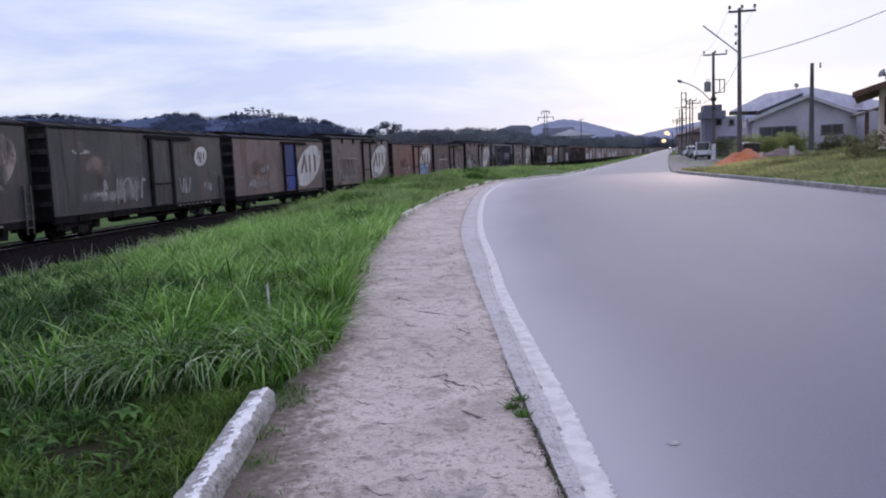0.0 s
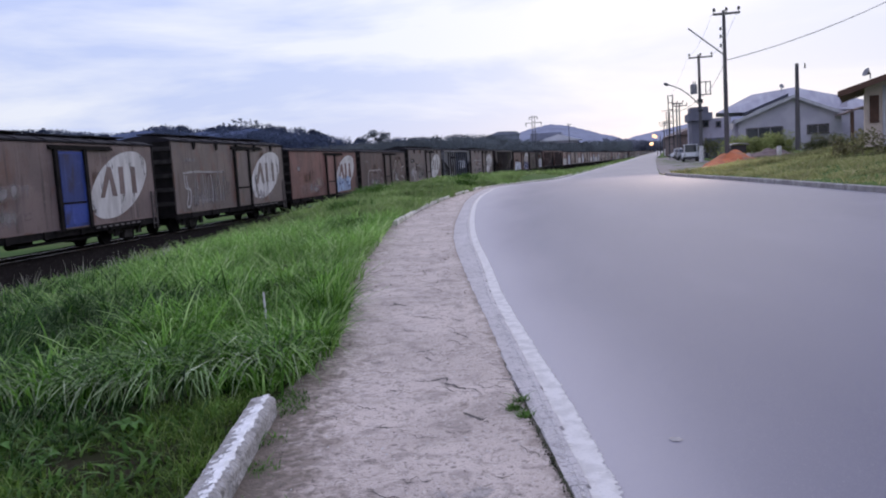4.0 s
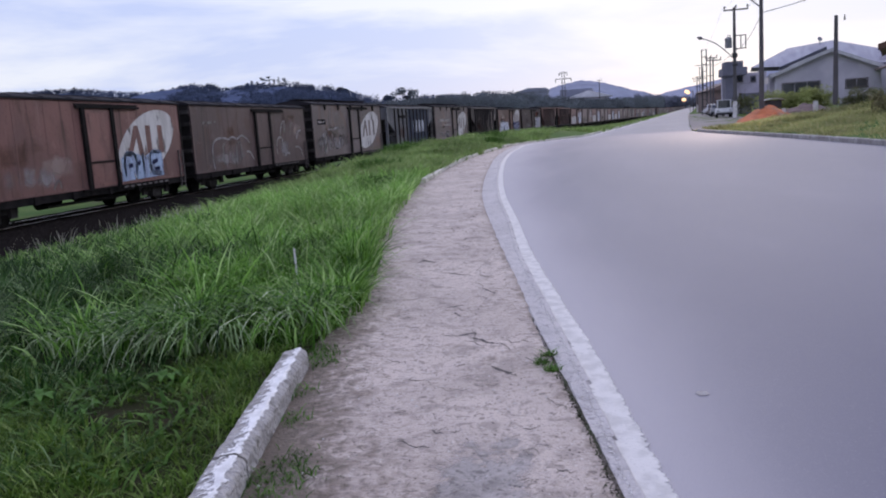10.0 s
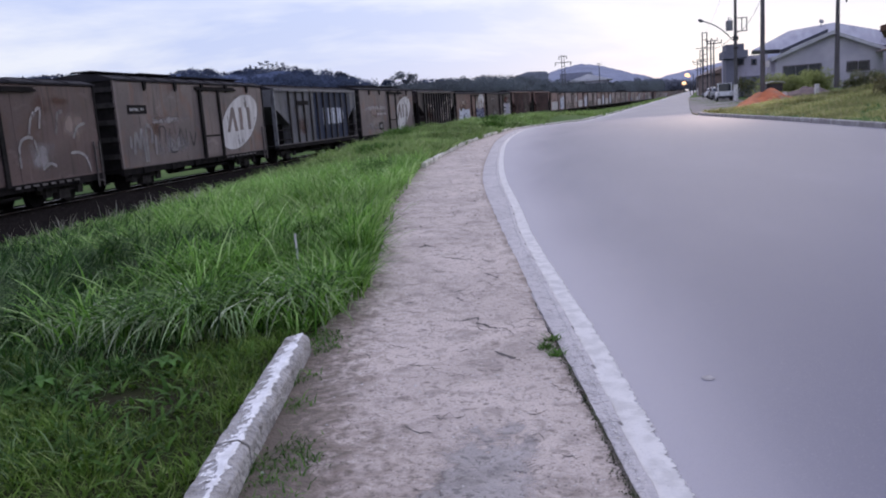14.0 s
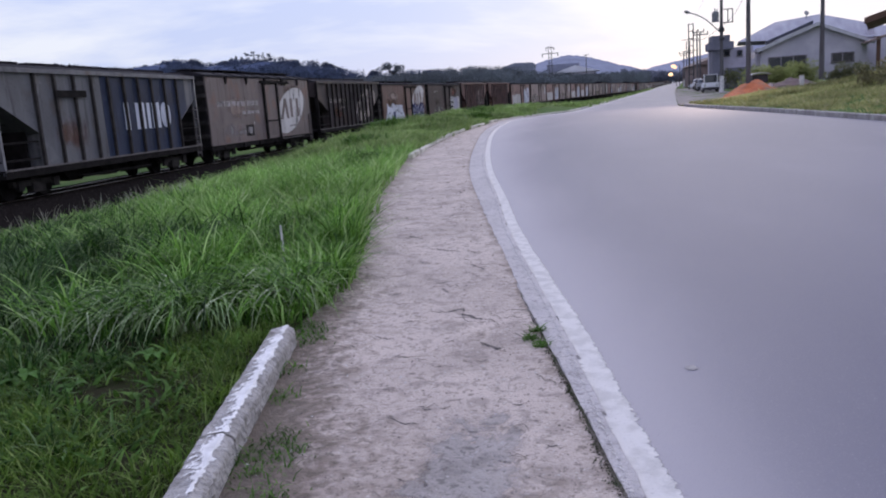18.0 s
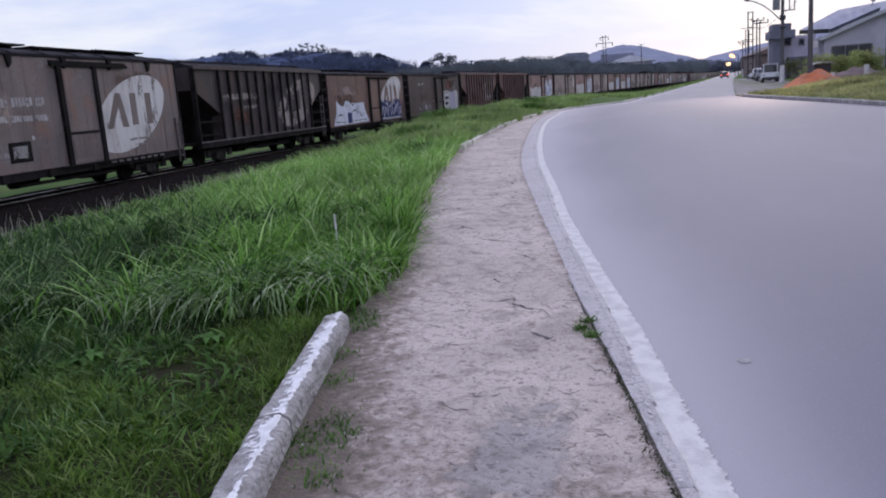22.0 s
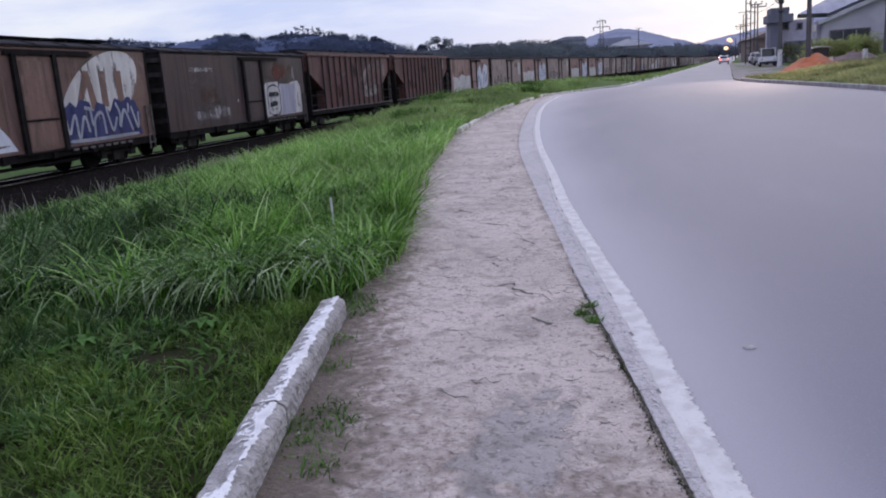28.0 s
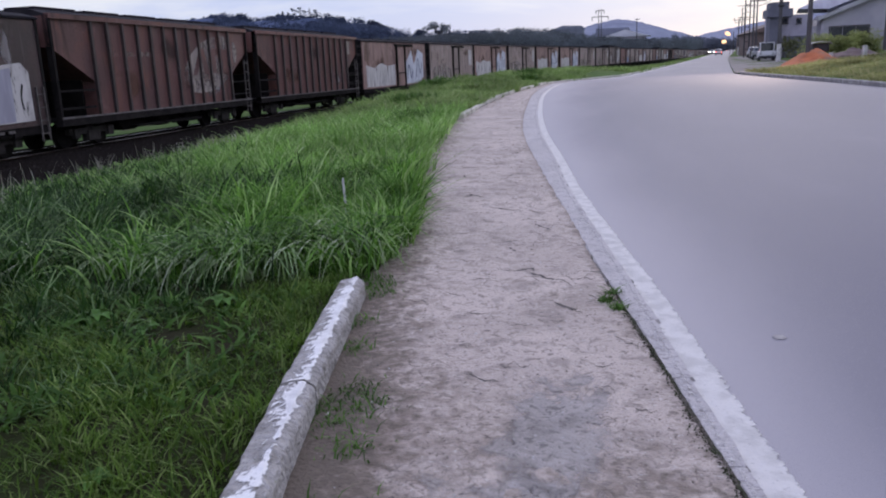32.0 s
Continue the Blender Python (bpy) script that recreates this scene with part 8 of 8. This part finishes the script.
for i in range(120):
    y = 1.9 + 14.0 * crack_rng.random() ** 1.1
    u = 0.12 + 0.84 * crack_rng.random() ** 0.65
    x = float(pave_left(y) + (kerb_line(y) - 0.05 - pave_left(y)) * u)
    pts = [(x, y)]
    for k in range(crack_rng.choice((3, 4, 5, 7))):
        pts.append((pts[-1][0] + crack_rng.uniform(0.008, 0.04), pts[-1][1] + crack_rng.uniform(-0.06, 0.04)))
    rows = []
    for k, (px, py_) in enumerate(pts):
        w = crack_rng.uniform(0.002, 0.008) * (0.4 if k in (0, len(pts) - 1) else 1) * (0.2 + 0.16 * y)
        z = float(pave_z(np.array(px), np.array(py_))) + 0.0022
        rows.append((fine.verts.new((px, py_ - w, z)), fine.verts.new((px, py_ + w, z))))
    for a, b in zip(rows, rows[1:]):
        fine.faces.new((a[0], b[0], b[1], a[1]))
tagged(part("fine_cracks", fine, M_CRACK, None), "short fine cracks and scuffs in the pavement", "crack", "", "stuff")


def chips(name, n, area, sizes, material, seed, label, height=0.5):
    """Small flat irregular chips strewn on the pavement."""
    g = np.random.default_rng(seed)
    y = g.uniform(area[0], area[1], 4 * n)
    u = g.uniform(0.02, 0.98, 4 * n)
    x = pave_left(y) + (kerb_line(y) - 0.04 - pave_left(y)) * u
    keep = g.random(4 * n) < 0.25 + 0.75 * (np.abs(u - 0.5) * 2) ** 2 * 0.6 + 0.25 * (wavy(x, y, 1.4) > 0.2)
    x, y = x[keep][:n], y[keep][:n]
    m = len(x)
    s = g.uniform(sizes[0], sizes[1], m) * g.uniform(0.4, 1, m)
    a = np.sort(g.uniform(0, 2 * np.pi, (m, 5)), 1)
    r = s[:, None] * g.uniform(0.55, 1.0, (m, 5))
    z = pave_z(x, y)
    ring = np.stack([x[:, None] + r * np.cos(a), y[:, None] + 0.8 * r * np.sin(a), z[:, None] - 0.002 + 0 * a], -1)
    top = np.stack([x, y, z + s * height], -1)[:, None]
    v = np.concatenate([ring, top], 1)
    f = np.array([(i, (i + 1) % 5, 5) for i in range(5)])
    faces = (np.arange(m) * 6)[:, None, None] + f[None]
    return raw_mesh(name, v.reshape(-1, 3), faces.reshape(-1, 3), material, "stuff", label, category="debris")


def joint_crumbs(n, seed):
    """Dark crumbs of soil and moss heaped along the open joint beside the edging."""
    g = np.random.default_rng(seed)
    y = g.uniform(0.6, 5.0, n)
    thick = np.interp(y, [0.6, 4.5, 5.0], [1.0, 1.0, 0.3]) * (0.6 + 0.8 * np.clip(wavy(0 * y, y, 2.7) + 0.3, 0, 1))
    x = kerb_line(y) + 0.005 - np.abs(g.normal(0, 0.022, n)) * thick
    s = g.uniform(0.003, 0.011, n)
    a = np.sort(g.uniform(0, 2 * np.pi, (n, 5)), 1)
    r = s[:, None] * g.uniform(0.5, 1.1, (n, 5))
    z = pave_z(x, y)
    ring = np.stack([x[:, None] + r * np.cos(a), y[:, None] + r * np.sin(a), z[:, None] - 0.003 + 0 * a], -1)
    top = np.stack([x, y, z + s * g.uniform(0.4, 1.2, n)], -1)[:, None]
    f = np.array([(i, (i + 1) % 5, 5) for i in range(5)])
    faces = (np.arange(n) * 6)[:, None, None] + f[None]
    return raw_mesh("joint_crumbs", np.concatenate([ring, top], 1).reshape(-1, 3), faces.reshape(-1, 3), M_CRUMB, "stuff", "dark soil crumbs and moss along the joint", category="soil")


M_CRUMB = mat("dark_crumbs", (0.055, 0.046, 0.036), (0.045, 0.055, 0.026), scale=14, bump=0, island=0.6, spec=0.05)
joint_crumbs(2600, 44)
chips("pavement_grit", 650, (1.5, 9), (0.004, 0.018), M_GRIT, 3, "dark grit and leaf crumbs on the pavement")
chips("pavement_grit", 450, (9, 30), (0.010, 0.04), M_GRIT, 4, "dark grit on the pavement beyond")
chips("surface_dents", 260, (1.6, 14), (0.012, 0.055), M_DENT, 12, "thin dark chips marking shallow dents in the pavement", 0.04)
chips("pale_pebbles", 170, (1.5, 12), (0.006, 0.016), M_PEBBLE, 5, "small pale pebbles on the pavement", 0.8)


def blotch(name, cx, cy, rx, ry_, seed, material, z, label):
    """A thin patch with a ragged outline."""
    bm = bmesh.new()
    n = 72
    rings = []
    for k in (0.0, 0.35, 0.7, 1.0):
        row = []
        for i in range(n if k else 1):
            a = 2 * math.pi * i / n
            r = k * (1 + 0.3 * noise.noise((math.cos(a) * 1.6 + seed, math.sin(a) * 1.6, 0)) + 0.16 * noise.noise((math.cos(a) * 6 + seed, math.sin(a) * 6, 2)))
            x, y = cx + rx * r * math.cos(a), cy + ry_ * r * math.sin(a)
            row.append(bm.verts.new((x, y, float(pave_z(np.array(x), np.array(y))) * (z > 0) + z)))
        rings.append(row)
    for i in range(n):
        j = (i + 1) % n
        bm.faces.new((rings[0][0], rings[1][i], rings[1][j]))
        for a, b in zip(rings[1:], rings[2:]):
            bm.faces.new((a[i], b[i], b[j], a[j]))
    ob = part(name, bm, material, None)
    ob.data.attributes.new("cover", "FLOAT", "POINT").data.foreach_set("value", [c for k in (1.0, 0.85, 0.5, 0.0) for c in [k] * (1 if k == 1.0 else n)])
    return tagged(ob, label, "patch", "", "structure")


blotch("mortar_patch", -0.58, 3.0, 0.30, 0.80, 14.0, M_PATCH, 0.0034, "grey gritty mortar patch in the pavement")
blotch("mortar_patch", -0.60, 2.05, 0.48, 0.75, 4.0, M_PATCH, 0.003, "rough grey mortar patch in the pavement")
blotch("mortar_patch", -0.95, 1.7, 0.3, 0.45, 9.0, M_PATCH, 0.003, "small grey mortar patch in the pavement")
blotch("road_mark", 0.41, 4.29, 0.03, 0.04, 2.0, M_KERB_DARK, -0.0265, "small pale chip mark on the asphalt")


# ---- small plants and a stake ----
def leafy_weed(x, y, size, seed, label):
    """A rosette of broad pointed leaves, each with a folded midrib."""
    w = thing("weed", label, "weed", "broad-leaved weeds in the lawn", (x, y, float(ground_z(np.array(x), np.array(y)))))
    g = random.Random(seed)
    for i in range(8):
        a = 2 * math.pi * i / 8 + g.uniform(-0.3, 0.3)
        h, l = size * g.uniform(0.5, 1.1), size * g.uniform(0.7, 1.1)
        d, s = Vector((math.cos(a), math.sin(a), 0)), Vector((-math.sin(a), math.cos(a), 0))
        bm = bmesh.new()
        rows = []
        for t, k in ((0, 0.08), (0.25, 0.7), (0.5, 1.0), (0.75, 0.7), (1, 0.05)):
            c = d * (l * (0.12 + t)) + Vector((0, 0, h * (0.35 + 1.3 * t - 1.25 * t * t)))
            hw = 0.26 * size * k
            rows.append([bm.verts.new(c - s * hw + Vector((0, 0, 0.12 * hw))), bm.verts.new(c - Vector((0, 0, 0.18 * hw))), bm.verts.new(c + s * hw + Vector((0, 0, 0.12 * hw)))])
        for p, q in zip(rows, rows[1:]):
            for k in (0, 1):
                bm.faces.new((p[k], p[k + 1], q[k + 1], q[k]))
        part("leaf", bm, G_LEAF, w, smooth=True)
    part("stem", tube(bmesh.new(), (0, 0, -0.02), (0, 0, size * 0.5), 0.006, 0.004, 6), G_LEAF, w)


G_LEAF = leaf_mat("broad_leaf", (0.075, 0.165, 0.035), (0.115, 0.225, 0.05), (0.17, 0.28, 0.075), translucent=0.3, patch=9.0)
for i, (x, y, size) in enumerate(((-2.85, 4.36, 0.11), (-3.55, 4.05, 0.12), (-3.05, 3.83, 0.09), (-4.0, 3.6, 0.11), (-2.5, 3.1, 0.07), (-3.3, 2.9, 0.09), (-2.2, 2.3, 0.07), (-4.6, 4.4, 0.12))):
    leafy_weed(x, y, size, i, "pale green weed with broad pointed leaves in the lawn")
tagged(part("stake", tube(bmesh.new(), (-3.03, 7.0, -0.3), (-3.05, 7.0, 0.42), 0.012, 0.010, 6), M_WHITEBASE, None), "short pale stake standing in the tall grass", "stake")


# ---- moving things ----
def motions():
    for s, wagon in WAGONS:
        walk(wagon, [(t, on_track(s - d)) for t, d in TRAIN_RUN])
    def road_rows(rows):
        return [(t, pose(x, y, -0.03, 0, 0, turn)) for t, x, y, turn in rows]
    walk(dark_car, road_rows([(0, 13.2, 118, -8), (18.5, 13.2, 118, -8), (19.5, 11.8, 121, 12), (20.2, 10.4, 127, 4), (21, 10.2, 141, -5), (22, 13.6, 195, -5), (23, 17.5, 250, -5), (24, 20.2, 290, -5), (25, 23.1, 330, -5), (27, 30.0, 410, -5), (32, 48, 610, -5)]))
    walk(white_car, road_rows([(0, 15.0, 137, 60), (22.2, 15.0, 137, 60), (23, 14.2, 138, 62), (24, 13.4, 140, 62), (25, 12.1, 146, 50), (26, 11.2, 150, 15), (27, 11.0, 153, -4), (28, 11.3, 157, -5), (29, 12.4, 175, -5), (30, 13.3, 190, -5), (31, 13.9, 200, -5), (32, 14.6, 212, -5)]))
    walk(oncoming, road_rows([(0, 81, 1000, 175), (20, 47, 620, 175), (28, 27.6, 400, 175), (29, 24.8, 370, 175), (30, 22.0, 340, 175), (31, 19.6, 310, 175), (32, 17.3, 282, 175)]))


motions()
